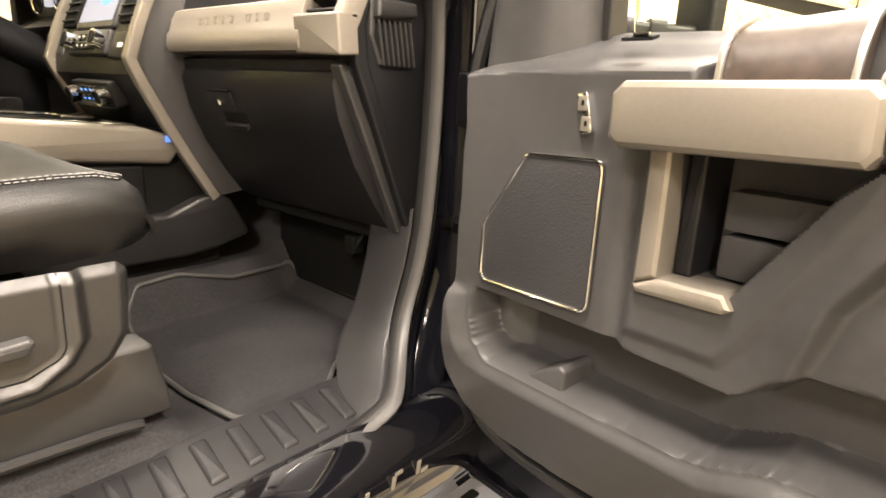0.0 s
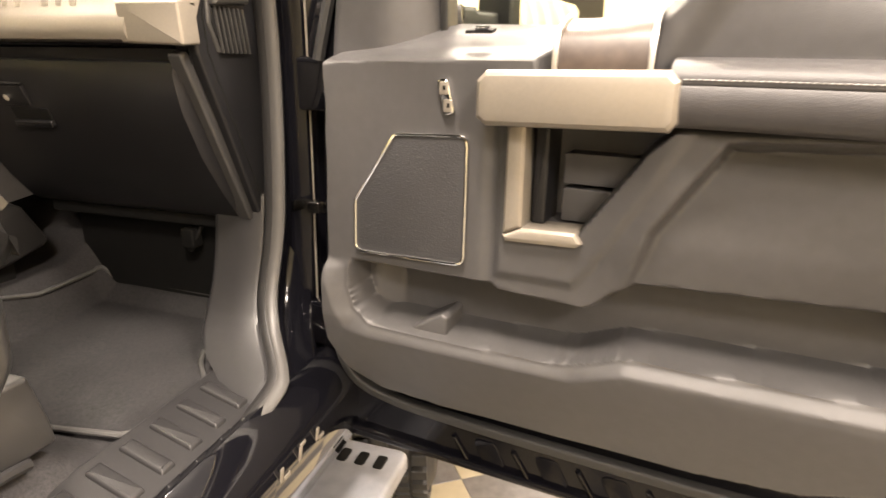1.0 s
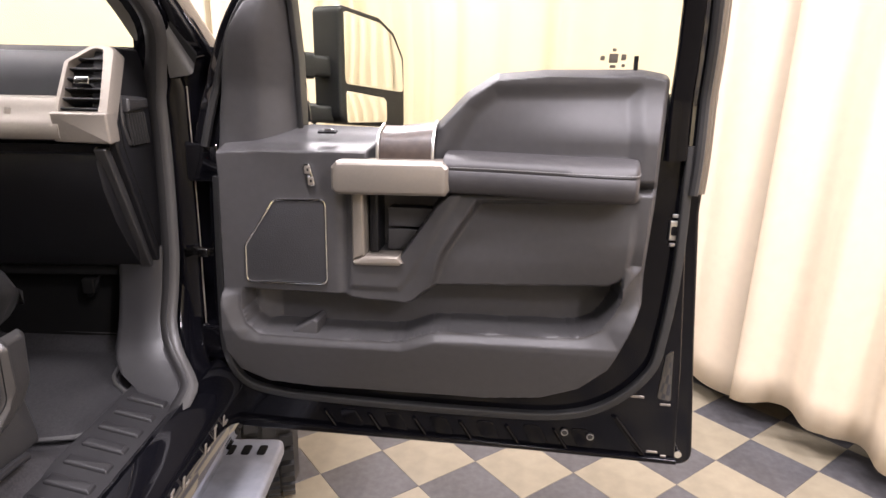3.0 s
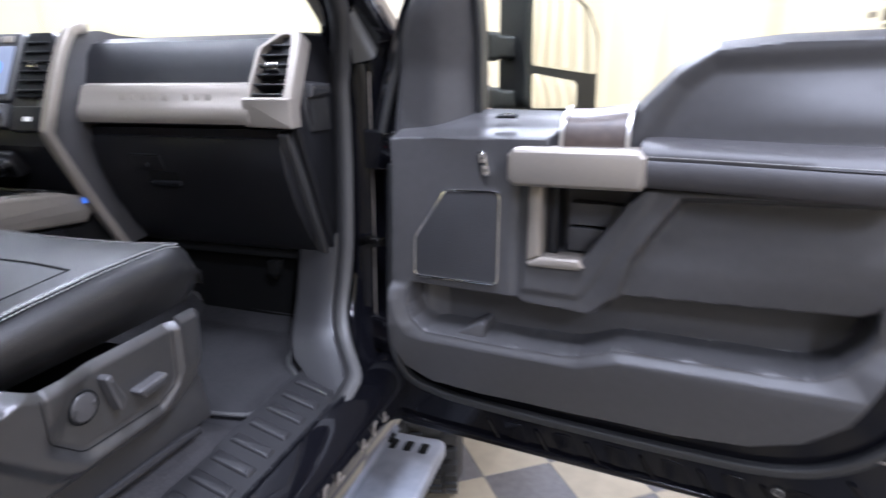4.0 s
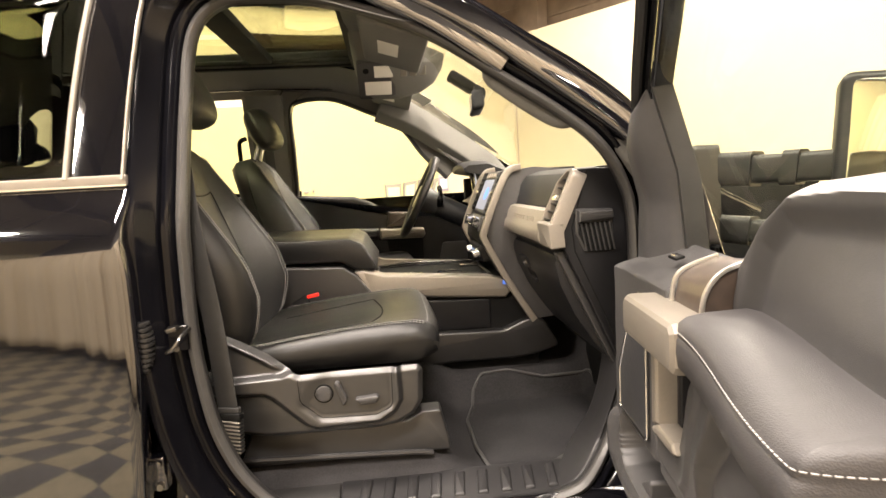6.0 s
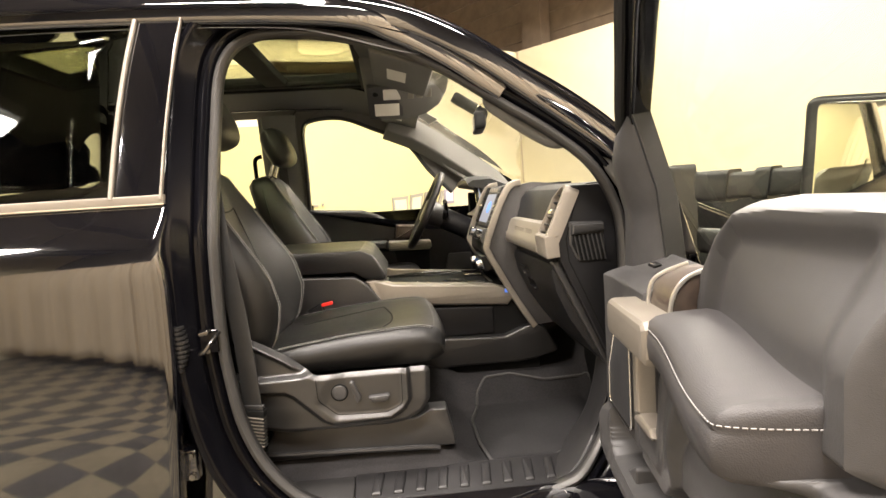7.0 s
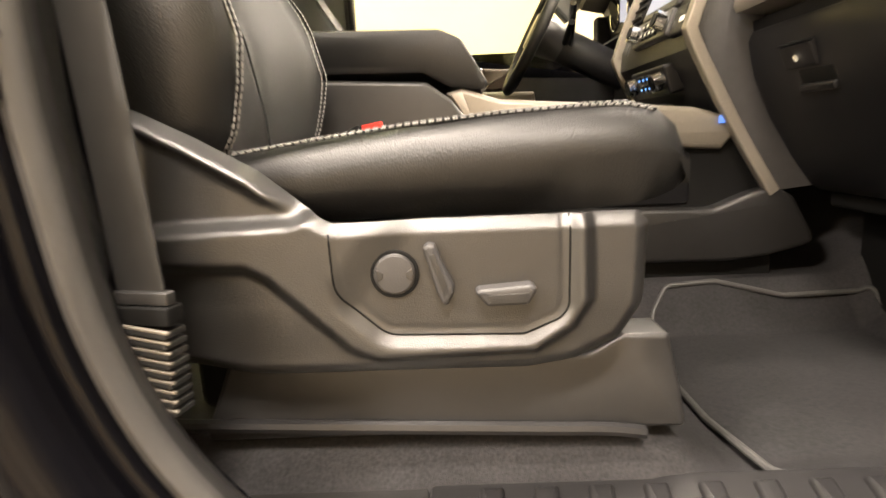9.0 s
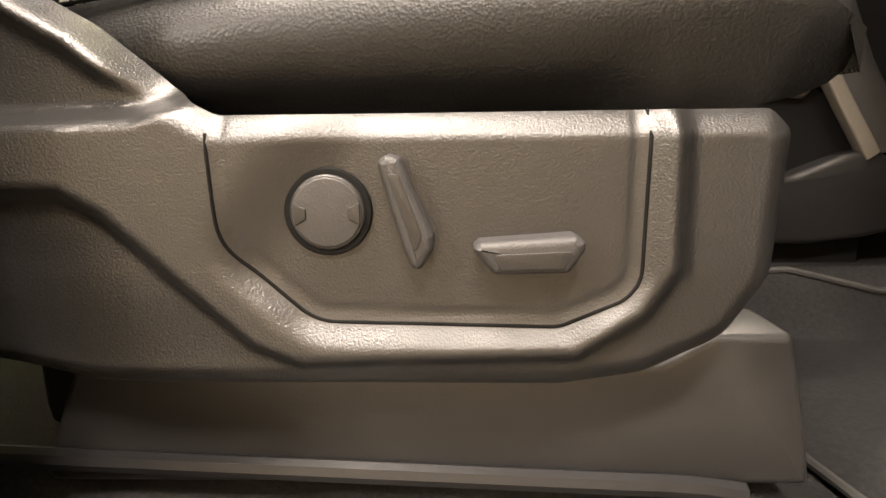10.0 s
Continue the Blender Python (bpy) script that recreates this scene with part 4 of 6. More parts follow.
# corner cover, frame and glass of the window
cover_rows = []
for z in np.linspace(1.468, 1.806, 18):
    ul = np.interp(z, [1.468, 1.56, 1.63, 1.70, 1.765, 1.808], [0.088, 0.098, 0.111, 0.134, 0.180, 0.244])
    w = 0.264 - ul
    k = min(1.0, w / 0.12)
    cover_rows.append([(ul + a * w, z, n * k if n > 0 else n) for a, n in ((0, -0.012), (0, 0.036), (0.02, 0.046), (0.06, 0.051), (0.16, 0.054), (0.42, 0.056), (0.52, 0.055), (0.60, 0.051), (0.68, 0.044), (0.80, 0.030), (0.97, 0.010), (1, -0.012))])
mesh("corner_cover", *rings_mesh([DL(*arr(r).T) for r in cover_rows]), TRIM2, door, "charcoal mirror corner cover", 45)
FR = spline([(0.045, 1.47), (0.085, 1.60), (0.150, 1.725), (0.226, 1.806), (0.353, 1.895), (0.48, 1.982), (0.61, 2.044), (0.743, 2.080), (0.87, 2.092), (0.965, 2.085), (1.045, 2.02), (1.085, 1.90), (1.112, 1.70), (1.120, 1.50), (1.118, 1.40)], 6)
sweep("window_frame", DL(FR[:, 0], FR[:, 1], np.full(len(FR), -0.02)), rounded([(-0.035, -0.030), (0.030, -0.030), (0.034, 0.010), (0.012, 0.030), (-0.020, 0.030), (-0.035, 0.012)], 0.006, 3), PAINT, door, "glossy black window frame", side=(*DU, 0))
FR2 = spline([(1.074, 1.47), (1.071, 1.54), (1.066, 1.70), (1.046, 1.90), (1.01, 2.00)], 6)
sweep("frame_cover", DL(FR2[:, 0], FR2[:, 1], np.full(len(FR2), 0.015)), rounded([(-0.018, -0.010), (0.024, -0.010), (0.024, 0.010), (-0.018, 0.010)], 0.006, 3), JAMB, door, "black inner frame cover", side=(*DU, 0))
sweep("frame_seal", DL(FR[:, 0], FR[:, 1], np.full(len(FR), 0.022)), circle(0.010, 8), RUBBER, door, "black rubber door seal")
sweep("glass_run", DL(arr([0.268, 0.272, 0.276]), arr([1.50, 1.66, 1.84]), arr([-0.01, -0.01, -0.01])), rounded([(-0.006, -0.02), (0.006, -0.02), (0.006, 0.02), (-0.006, 0.02)], 0.003), RUBBER, door, "black glass run channel", side=(*DU, 0))
gl = slab("door_glass", rounded([(0.272, 1.47), (0.276, 1.835), (0.353, 1.885), (0.48, 1.972), (0.61, 2.034), (0.743, 2.070), (0.87, 2.082), (0.96, 2.07), (1.02, 2.01), (1.070, 1.90), (1.098, 1.60), (1.08, 1.55)], 0.01, 3), DP, -0.030, -0.025, DOORGLASS, door, "clear tempered door glass", 0.001)
gl.visible_shadow = False
for k, (du, dz, w, h) in enumerate(((0, 0, 0.018, 0.018), (0.02, 0.002, 0.010, 0.012), (-0.022, 0, 0.009, 0.009), (0, 0.016, 0.008, 0.006), (0, -0.016, 0.012, 0.006), (0.021, -0.014, 0.007, 0.006))):
    slab("glass_mark", rounded([(0.935 + du - w / 2, 1.672 + dz - h / 2), (0.935 + du + w / 2, 1.672 + dz - h / 2), (0.935 + du + w / 2, 1.672 + dz + h / 2), (0.935 + du - w / 2, 1.672 + dz + h / 2)], 0.002), DP, -0.0245, -0.0242, SILVER, gl, "", 0.0001)

# sealing lip round the panel, pressed ribs, drain plugs, latch on the bare metal
LIP = spline([(0.066, 1.40), (0.054, 1.10), (0.056, 0.965), (0.095, 0.888), (0.180, 0.862), (0.30, 0.855), (0.466, 0.852), (0.70, 0.852), (0.88, 0.860), (0.99, 0.900), (1.072, 0.985), (1.094, 1.08), (1.106, 1.25), (1.102, 1.50)], 6)
sweep("door_seal", D(LIP[:, 0], LIP[:, 1], np.full(len(LIP), 0.012)), rounded([(-0.012, -0.008), (0.012, -0.008), (0.008, 0.012), (-0.008, 0.012)], 0.005, 3), RUBBER, door, "black rubber door seal", side=(*DN, 0))
tube("seal_edge", D(LIP[:, 0] * 1.0, LIP[:, 1] - 0.014 * (LIP[:, 1] < 0.95), np.full(len(LIP), 0.006)), 0.0035, PAINT, door)
for k in range(6):
    u = 0.293 + 0.1145 * k
    slab("pressed_rib", rounded([(u, 0.816), (u + 0.010, 0.816), (u + 0.044, 0.764), (u + 0.034, 0.764)], 0.003), D, 0.002, 0.0105, JAMB, door, "", 0.005)
    slab("pressed_dip", rounded([(u + 0.040, 0.822), (u + 0.085, 0.822), (u + 0.112, 0.772), (u + 0.066, 0.772)], 0.012), D, 0.003, 0.0060, JAMB, door, "", 0.002)
slab("pressed_rib", rounded([(1.000, 0.866), (1.016, 0.866), (1.094, 0.766), (1.076, 0.766)], 0.004), D, 0.002, 0.011, JAMB, door, "", 0.006)
sweep("door_hem", D(np.linspace(0.03, 1.160, 12), np.linspace(0.772, 0.757, 12), np.full(12, 0.003)), rounded([(-0.008, -0.006), (0.008, -0.006), (0.006, 0.010), (-0.003, 0.013)], 0.003, 3), JAMB, door, "glossy folded bottom hem of the door", side=(0, 0, 1))
slab("stamped_recess", rounded([(1.100, 0.918), (1.134, 0.912), (1.126, 1.045), (1.108, 1.030)], 0.008), D, 0.002, 0.0065, PAINT, door, "", 0.003)
for z in (1.352, 1.288):
    slab("latch_lip", rounded([(1.086, z - 0.004), (1.116, z - 0.004), (1.116, z + 0.004), (1.086, z + 0.004)], 0.002), D, 0.003, 0.009, STEEL, door, "", 0.002)
tube("corner_bolt", D(arr([1.170, 1.170]), arr([0.766, 0.766]), arr([-0.05, -0.01])), 0.009, CHROME, door, "bright corner bumper", n=12)
for u, z in ((0.897, 0.811), (0.958, 0.805)):
    tube("drain_plug", D(arr([u, u]), arr([z, z]), arr([0.003, 0.009])), 0.0095, RUBBER, door, "grey rubber drain plug", n=16)
    tube("plug_ring", D(u + 0.0075 * np.cos(np.linspace(0, 2 * math.pi, 16)), z + 0.0075 * np.sin(np.linspace(0, 2 * math.pi, 16)), np.full(16, 0.0095)), 0.0012, STEEL, door)
for u, z, w in ((1.057, 0.919, 0.032), (1.122, 0.904, 0.024), (1.105, 0.777, 0.026), (1.132, 0.768, 0.014)):
    slab("drain_slot", rounded([(u - w / 2, z - 0.003), (u + w / 2, z - 0.003), (u + w / 2, z + 0.003), (u - w / 2, z + 0.003)], 0.002), D, 0.003, 0.006, SILVER, door, "", 0.001)
latch = slab("door_latch", rounded([(1.082, 1.298), (1.114, 1.298), (1.114, 1.342), (1.082, 1.342)], 0.003), D, 0.002, 0.010, STEEL, door, "zinc door latch with a dark slot", 0.003)
slab("latch_slot", rounded([(1.086, 1.310), (1.106, 1.310), (1.106, 1.330), (1.086, 1.330)], 0.003), D, 0.009, 0.0112, BLACK, latch, "", 0.001)
for zz in (1.43, 0.98):
    slab("hinge_leaf", rounded([(-0.012, zz - 0.045), (0.07, zz - 0.045), (0.07, zz + 0.045), (-0.012, zz + 0.045)], 0.01), D, -0.03, 0.012, PAINT, door, "", 0.006)
# a silver thread draws the streak of reflected light down the hinge pillar
tube("edge_glint", spline(arr([(0.910, 0.690, 1.60), (0.910, 0.690, 1.35), (0.908, 0.692, 1.1), (0.906, 0.694, 0.92)]), 6), 0.0022, SILVER, hinge_pillar)

# tow mirror standing out on two arms
def M(a, z, c):
    """Outwards along the mirror by a, up, and out of its glass by c."""
    return D(0.294 + 0.43 * a + 0.9 * c, z, -0.227 - 0.9 * a + 0.43 * c)


HEAD = rounded([(-0.008, 1.520), (-0.004, 1.806), (0.160, 1.790), (0.222, 1.760), (0.264, 1.698), (0.268, 1.512), (0.255, 1.505)], [0.03, 0.02, 0.03, 0.03, 0.03, 0.02, 0.01], 5)
mirror = slab("door_mirror", HEAD, M, -0.085, 0.006, DASH, door, "black towing mirror with two glasses on twin arms", 0.010, 4, back=True)
slab("mirror_glass", rounded([(0.010, 1.618), (0.012, 1.792), (0.155, 1.776), (0.208, 1.750), (0.248, 1.694), (0.255, 1.604)], 0.012, 4), M, 0.004, 0.0085, MIRROR, mirror, "large upper mirror glass", 0.001)
slab("spot_glass", rounded([(0.012, 1.522), (0.012, 1.602), (0.165, 1.588), (0.178, 1.578), (0.180, 1.522)], 0.010, 4), M, 0.004, 0.0085, MIRROR, mirror, "small lower mirror glass", 0.001)
for z, h in ((1.664, 0.052), (1.548, 0.044)):
    sweep("mirror_arm", D(arr([0.095, 0.14, 0.20, 0.255]), arr([z, z, z - 0.004, z - 0.006]), arr([-0.075, -0.13, -0.19, -0.25])), rounded([(-h / 2, -0.022), (h / 2, -0.022), (h / 2, 0.022), (-h / 2, 0.022)], 0.010, 3), DASH, mirror, "black mirror arm", side=(0, 0, 1))
    sweep("arm_sleeve", D(arr([0.10, 0.135, 0.175]), arr([z, z, z - 0.002]), arr([-0.080, -0.125, -0.165])), rounded([(-h * 0.62, -0.028), (h * 0.62, -0.028), (h * 0.62, 0.028), (-h * 0.62, 0.028)], 0.012, 3), DASH, mirror, "", side=(0, 0, 1))
    sweep("arm_joint", D(arr([0.205, 0.222]), arr([z - 0.004, z - 0.005]), arr([-0.195, -0.212])), rounded([(-h * 0.60, -0.026), (h * 0.60, -0.026), (h * 0.60, 0.026), (-h * 0.60, 0.026)], 0.010, 3), DASH, mirror, "", side=(0, 0, 1))
slab("mirror_base", rounded([(0.06, 1.505), (0.16, 1.505), (0.16, 1.72), (0.10, 1.69)], 0.015), D, -0.115, -0.06, TRIM, mirror, "", 0.015)

# ---- the cab: floor, sill ----


def floor_z(x, y):
    return (0.925 + 0.80 * np.maximum(0, x - 0.90) + 0.066 * ease(x, 0.50, 0.37) * ease(y, 0.760, 0.830) + 0.010 * ease(y, 0.84, 0.77)
            + 0.10 * ease(np.abs(y - MID), 0.30, 0.22))


carpet = field("carpet", np.linspace(-1.70, 1.28, 90), np.linspace(0.745, 2.31, 60), lambda X, Y: floor_z(X, Y), XY, CARPET, truck, "dark grey cut-pile cab carpet")
block("firewall", (1.30, MID, 1.30), (0.04, 1.60, 0.75), BLACK, truck, "", 0.01)
plate_u = lambda a, b, c: np.stack([a, 0.660 + b * 1.18, 0.920 + 0.22 * b + c], 1)
sill = slab("sill_plate", rounded([(0.145, 0.012), (0.735, 0.006), (0.765, 0.05), (0.745, 0.110), (0.145, 0.110)], [0.008, 0.03, 0.03, 0.02, 0.008], 5), plate_u, -0.010, 0.006, PILLAR, truck, "ribbed charcoal sill plate", 0.004)
for k in range(10):
    x = 0.185 + 0.056 * k
    slab("sill_rib", rounded([(x, 0.024), (x + 0.026, 0.024), (x + 0.036, 0.094), (x + 0.010, 0.094)], 0.004, 3), plate_u, 0.004, 0.0125, PILLAR, sill, "", 0.006, 3)
slab("sill_end", rounded([(-0.16, 0.03), (0.143, 0.008), (0.143, 0.110), (-0.16, 0.12)], 0.01), plate_u, -0.010, 0.004, TRIM, truck, "plain charcoal rear sill cover", 0.004)

# kick panel that runs from the sill up to the dash
KICK = spline([(0.905, 0.560, 0.690), (0.930, 0.650, 0.725), (0.950, 0.735, 0.775), (0.972, 0.788, 0.822), (1.005, 0.816, 0.846), (1.09, 0.838, 0.850), (1.24, 0.850, 0.850)], 8)
FRONT = OPENING[(OPENING[:, 0] > 0.46) & (OPENING[:, 1] < 1.5)]
FRONT = FRONT[np.argsort(FRONT[:, 1])]
kick = []
for z in np.concatenate([np.linspace(0.912, 1.03, 22), np.linspace(1.045, 1.236, 10)]):
    front = float(np.interp(z, FRONT[:, 1], FRONT[:, 0]))
    k = float(tuck(front, z))
    xs_, ys_ = front - 0.016 + 0.033 * k, SIDE + float(lean(z)) + 0.026 + 0.095 * k
    xr, yr = [float(np.interp(z, KICK[:, 0], KICK[:, q])) for q in (1, 2)]
    xr, yr = min(xr, xs_ - 0.012), max(yr, ys_ + 0.012)
    mx, my = xr + 0.45 * (xs_ - xr), yr + 0.45 * (ys_ - yr)
    kick.append([(xr + 0.06, yr + 0.02, z), (xr + 0.006, yr + 0.006, z), (xr, yr, z), (xr + 0.001, yr - 0.007, z), (mx - 0.004, my - 0.003, z), (xs_ - 0.004, ys_ + 0.006, z), (xs_, ys_, z), (xs_ + 0.03, ys_ + 0.012, z), (xs_ + 0.06, yr + 0.02, z)])
mesh("kick_panel", *rings_mesh(kick), PILLAR, truck, "charcoal kick panel beside the footwell", 70)
mesh("lower_pillar_trim", *rings_mesh([[(0.900, 0.82, z), (0.880, 0.792, z), (0.876, 0.784, z), (0.876, 0.776, z), (0.880, 0.762, z), (0.886, 0.756, z), (0.91, 0.76, z), (0.94, 0.82, z)] for z in (1.240, 1.262, 1.264, 1.45, 1.62)]), TRIM2, truck, "charcoal front pillar trim", 40)

# ---- dashboard ----


def dash_section(y):
    b = 0.010 * math.sin((y - 0.77) / 1.5 * math.pi)
    return [(1.18, y, 1.56), (1.10, y, 1.635), (0.95, y, 1.672), (0.86, y, 1.680), (0.80, y, 1.677), (0.765 - b, y, 1.664), (0.746 - b, y, 1.640), (0.737 - b, y, 1.605), (0.728 - b, y, 1.578), (0.735, y, 1.572), (0.735, y, 1.486), (0.712, y, 1.482), (0.716, y, 1.46), (1.10, y, 1.40)]


dash = mesh("dashboard", *rings_mesh([dash_section(y) for y in np.linspace(0.775, 2.285, 22)]), DASH, truck, "black grained dashboard with satin silver trim", 28)

strip = []
for y in np.linspace(0.850, 1.290, 8):
    strip.append([(0.740, y, 1.574), (0.710, y, 1.577), (0.696, y, 1.572), (0.687, y, 1.556), (0.681, y, 1.534), (0.675, y, 1.528), (0.671, y, 1.505), (0.676, y, 1.494), (0.740, y, 1.490)])
inlay2 = mesh("trim_strip", *rings_mesh(strip), SILVER, dash, "satin silver dash strip with raised shapes", 40)
for k, y in enumerate(np.linspace(1.17, 0.95, 9)):
    if k != 5:
        block("raised_shape", (0.6850, y, 1.547), (0.0014, 0.010 if k % 2 else 0.013, 0.013), SILVER, inlay2, "", 0.002, (0, 14, 0))

# end cap with its side vent
CAP = rounded([(0.752, 1.674), (0.855, 1.674), (0.905, 1.64), (0.905, 1.24), (0.872, 1.205), (0.838, 1.200), (0.770, 1.355), (0.716, 1.475), (0.706, 1.53), (0.738, 1.645)], 0.008, 4)
cap = slab("end_cap", CAP, XZ, 0.80, 0.761, DASH, dash, "black dash end cap", 0.006)
tube("cap_groove", [(0.772, 0.7605, 1.668), (0.732, 0.7605, 1.535), (0.738, 0.7605, 1.478), (0.848, 0.7605, 1.225)], 0.0015, BLACK, cap)
vent_fr = rounded([(0.740, 1.580), (0.832, 1.576), (0.834, 1.476), (0.760, 1.476), (0.740, 1.520)], 0.006, 3)
vent = slab("side_vent", vent_fr, XZ, 0.772, 0.757, TRIM, cap, "charcoal demister vent", 0.004)
slab("vent_opening", rounded([(0.748, 1.545), (0.828, 1.545), (0.831, 1.476), (0.767, 1.476), (0.746, 1.520)], 0.004, 3), XZ, 0.7585, 0.7555, BLACK, vent, "", 0.0005)
slab("vent_hood", rounded([(0.746, 1.575), (0.829, 1.575), (0.832, 1.553), (0.744, 1.545)], 0.004, 3), XZ, 0.762, 0.744, TRIM, vent, "", 0.006)
for k in range(7):
    x = 0.757 + 0.0115 * k
    slab("vent_slat", rounded([(x - 0.006, 1.545), (x - 0.003, 1.545), (x + 0.010, 1.477), (x + 0.007, 1.477)], 0.001, 2), XZ, 0.757, 0.7515, TRIM, vent, "", 0.0008)

# framed air vents at the dash end and beside the screen


def face(x0, z0, tilt):
    """A frame on the dash face: across by a (y), up by b, out towards the seats by c."""
    s, co = math.sin(tilt), math.cos(tilt)
    return lambda a, b, c: np.stack([x0 + (b) * s - c * co, a, z0 + b * co + c * s], 1)


FV = face(0.683, 1.537, 0.43)
bez = rounded([(0.754, 0.0), (0.754, 0.142), (0.762, 0.150), (0.802, 0.150), (0.852, 0.115), (0.862, 0.0)], 0.006, 3)
hole = rounded([(0.774, 0.008), (0.778, 0.141), (0.798, 0.142), (0.842, 0.112), (0.852, 0.008)], 0.005, 3)


def frame_ring(name, outer, inner, put, c0, c1, mat, parent, label):
    """A flat frame with a hole: both outlines are walked round by angle."""
    def walk_round(P):
        P = arr(P)
        c = arr((0.803, 0.072))
        a = np.linspace(0, 2 * math.pi, 72, endpoint=False)
        out = []
        for q in a:
            d = arr((math.cos(q), math.sin(q)))
            best = 0.0
            for i in range(len(P)):
                p0, e = P[i] - c, P[(i + 1) % len(P)] - P[i]
                den = d[0] * e[1] - d[1] * e[0]
                if abs(den) > 1e-12:
                    t, u = (p0[0] * e[1] - p0[1] * e[0]) / den, (p0[0] * d[1] - p0[1] * d[0]) / den
                    if t > 0 and -1e-6 <= u <= 1 + 1e-6:
                        best = max(best, t)
            out.append(c + d * best)
        return arr(out)
    O, I = walk_round(outer), walk_round(inner)
    mid = O + (I - O) * 0.12
    mid2 = I + (O - I) * 0.12
    at = lambda Q, c: put(Q[:, 0], Q[:, 1], np.full(len(Q), c))
    return mesh(name, *rings_mesh([at(O, c0), at(O, c1 - 0.005), at(mid, c1), at(mid2, c1), at(I, c1 - 0.004), at(I, c0)], False, False), mat, parent, label, 40)


bezel = frame_ring("vent_bezel", bez, hole, FV, -0.030, 0.006, SILVER, dash, "satin silver vent surround")
FL = face(0.679, 1.541, -0.08)
slab("bezel_foot", rounded([(0.754, 0.006), (0.864, 0.006), (0.864, -0.052), (0.754, -0.055)], 0.004), FL, -0.03, 0.006, SILVER, bezel, "", 0.005)
av = slab("air_vent", hole, FV, -0.045, -0.040, BLACK, bezel, "black slatted air vent", 0.001)
for k in range(6):
    z = 0.016 + 0.021 * k
    y0 = 0.7745 + z * 0.03
    y1 = 0.852 - z * 0.09 if z < 0.112 else 0.840 - (z - 0.112) * 1.3
    slab("vent_slat", [(y0, z), (y0, z + 0.004), (y1, z + 0.004), (y1, z)], FV, -0.036, 0.001, DASH, av, "", 0.001)
slab("vent_tab", rounded([(0.797, 0.066), (0.797, 0.082), (0.826, 0.082), (0.826, 0.066)], 0.003), FV, -0.01, 0.010, CHROME, av, "chrome vent tab", 0.002)

# glove box
gb = []
for y in np.concatenate([[0.792], np.linspace(0.80, 1.29, 9)]):
    k = 0.012 if y < 0.795 else 0.0
    gb.append([(1.0, y, 1.46), (0.724 + k, y, 1.468), (0.706 + k, y, 1.462), (0.700 + k, y, 1.445), (0.712 + k, y, 1.39), (0.745 + k, y, 1.315), (0.790 + k, y, 1.245), (0.826 + k, y, 1.197), (0.842 + k, y, 1.186), (1.0, y, 1.20)])
glove = mesh("glove_box", *rings_mesh(gb), DASH, dash, "black glove box with a recessed latch", 40)
slab("glove_edge", rounded([(0.694, 1.474), (0.712, 1.480), (0.852, 1.205), (0.846, 1.185), (0.830, 1.190)], 0.006, 3), XZ, 0.800, 0.776, TRIM, glove, "", 0.005)
GF = face(0.7145, 1.385, -0.40)
slab("latch_recess", rounded([(1.075, -0.030), (1.075, 0.0), (1.158, 0.0), (1.158, -0.030)], 0.005), GF, -0.004, 0.0015, BLACK, glove, "dark recessed glove box latch", 0.001)
slab("latch_lip", rounded([(1.075, -0.034), (1.075, -0.022), (1.158, -0.022), (1.158, -0.034)], 0.003), GF, 0.0, 0.009, DASH, glove, "", 0.003)
slab("latch_plate", rounded([(1.105, 0.004), (1.105, 0.040), (1.185, 0.040), (1.185, 0.004)], 0.003), GF, -0.004, 0.0035, DASH, glove, "", 0.002)
slab("latch_gap", [(1.105, 0.0415), (1.105, 0.0435), (1.187, 0.0435), (1.187, 0.0415)], GF, -0.004, 0.0037, BLACK, glove, "", 0.0002)
tube("glove_lock", GF(arr([1.145, 1.145]), arr([0.020, 0.020]), arr([0.003, 0.007])), 0.006, CHROME, glove, "small key lock", n=14)
# an added black box stands in for the deep shade below the glove box
block("underdash_shade_box", (1.110, 1.055, 1.180), (0.34, 0.53, 0.45), BLACK, dash, "black box standing in for the shade under the dash", 0.02)
block("knee_panel", (0.98, 1.04, 1.17), (0.24, 0.50, 0.03), BLACK, dash, "black under-dash panel", 0.01)
tube("cable", spline(arr([(0.90, 0.93, 1.17), (0.875, 0.945, 1.12), (0.885, 0.965, 1.10), (0.92, 0.98, 1.16)]), 8), 0.006, BLACK, dash)
block("cable_clip", (0.880, 0.955, 1.125), (0.03, 0.03, 0.04), BLACK, dash, "", 0.006)

# centre stack between two silver bands
for y, sg in ((1.300, 1), (1.760, -1)):
    path = spline([(0.735, y, 1.696), (0.700, y, 1.688), (0.672, y, 1.650), (0.636, y, 1.572), (0.606, y, 1.490), (0.606, y, 1.462), (0.655, y, 1.365), (0.705, y, 1.275), (0.762, y, 1.184)], 6)
    sweep("silver_band", path, rounded([(-0.012, -0.010), (0.012, -0.010), (0.010, 0.012), (-0.010, 0.012)], 0.004, 3), SILVER, dash, "satin silver band beside the centre stack", side=(0, 1, 0))
    slab("console_cheek", rounded([(0.78, 1.694), (0.712, 1.684), (0.680, 1.645), (0.644, 1.568), (0.614, 1.488), (0.615, 1.464), (0.662, 1.366), (0.712, 1.277), (0.77, 1.186), (0.90, 1.20), (0.90, 1.68)], 0.01, 3), XZ, y + sg * 0.004, y + sg * 0.05, TRIM2, dash, "", 0.004)
stack = []
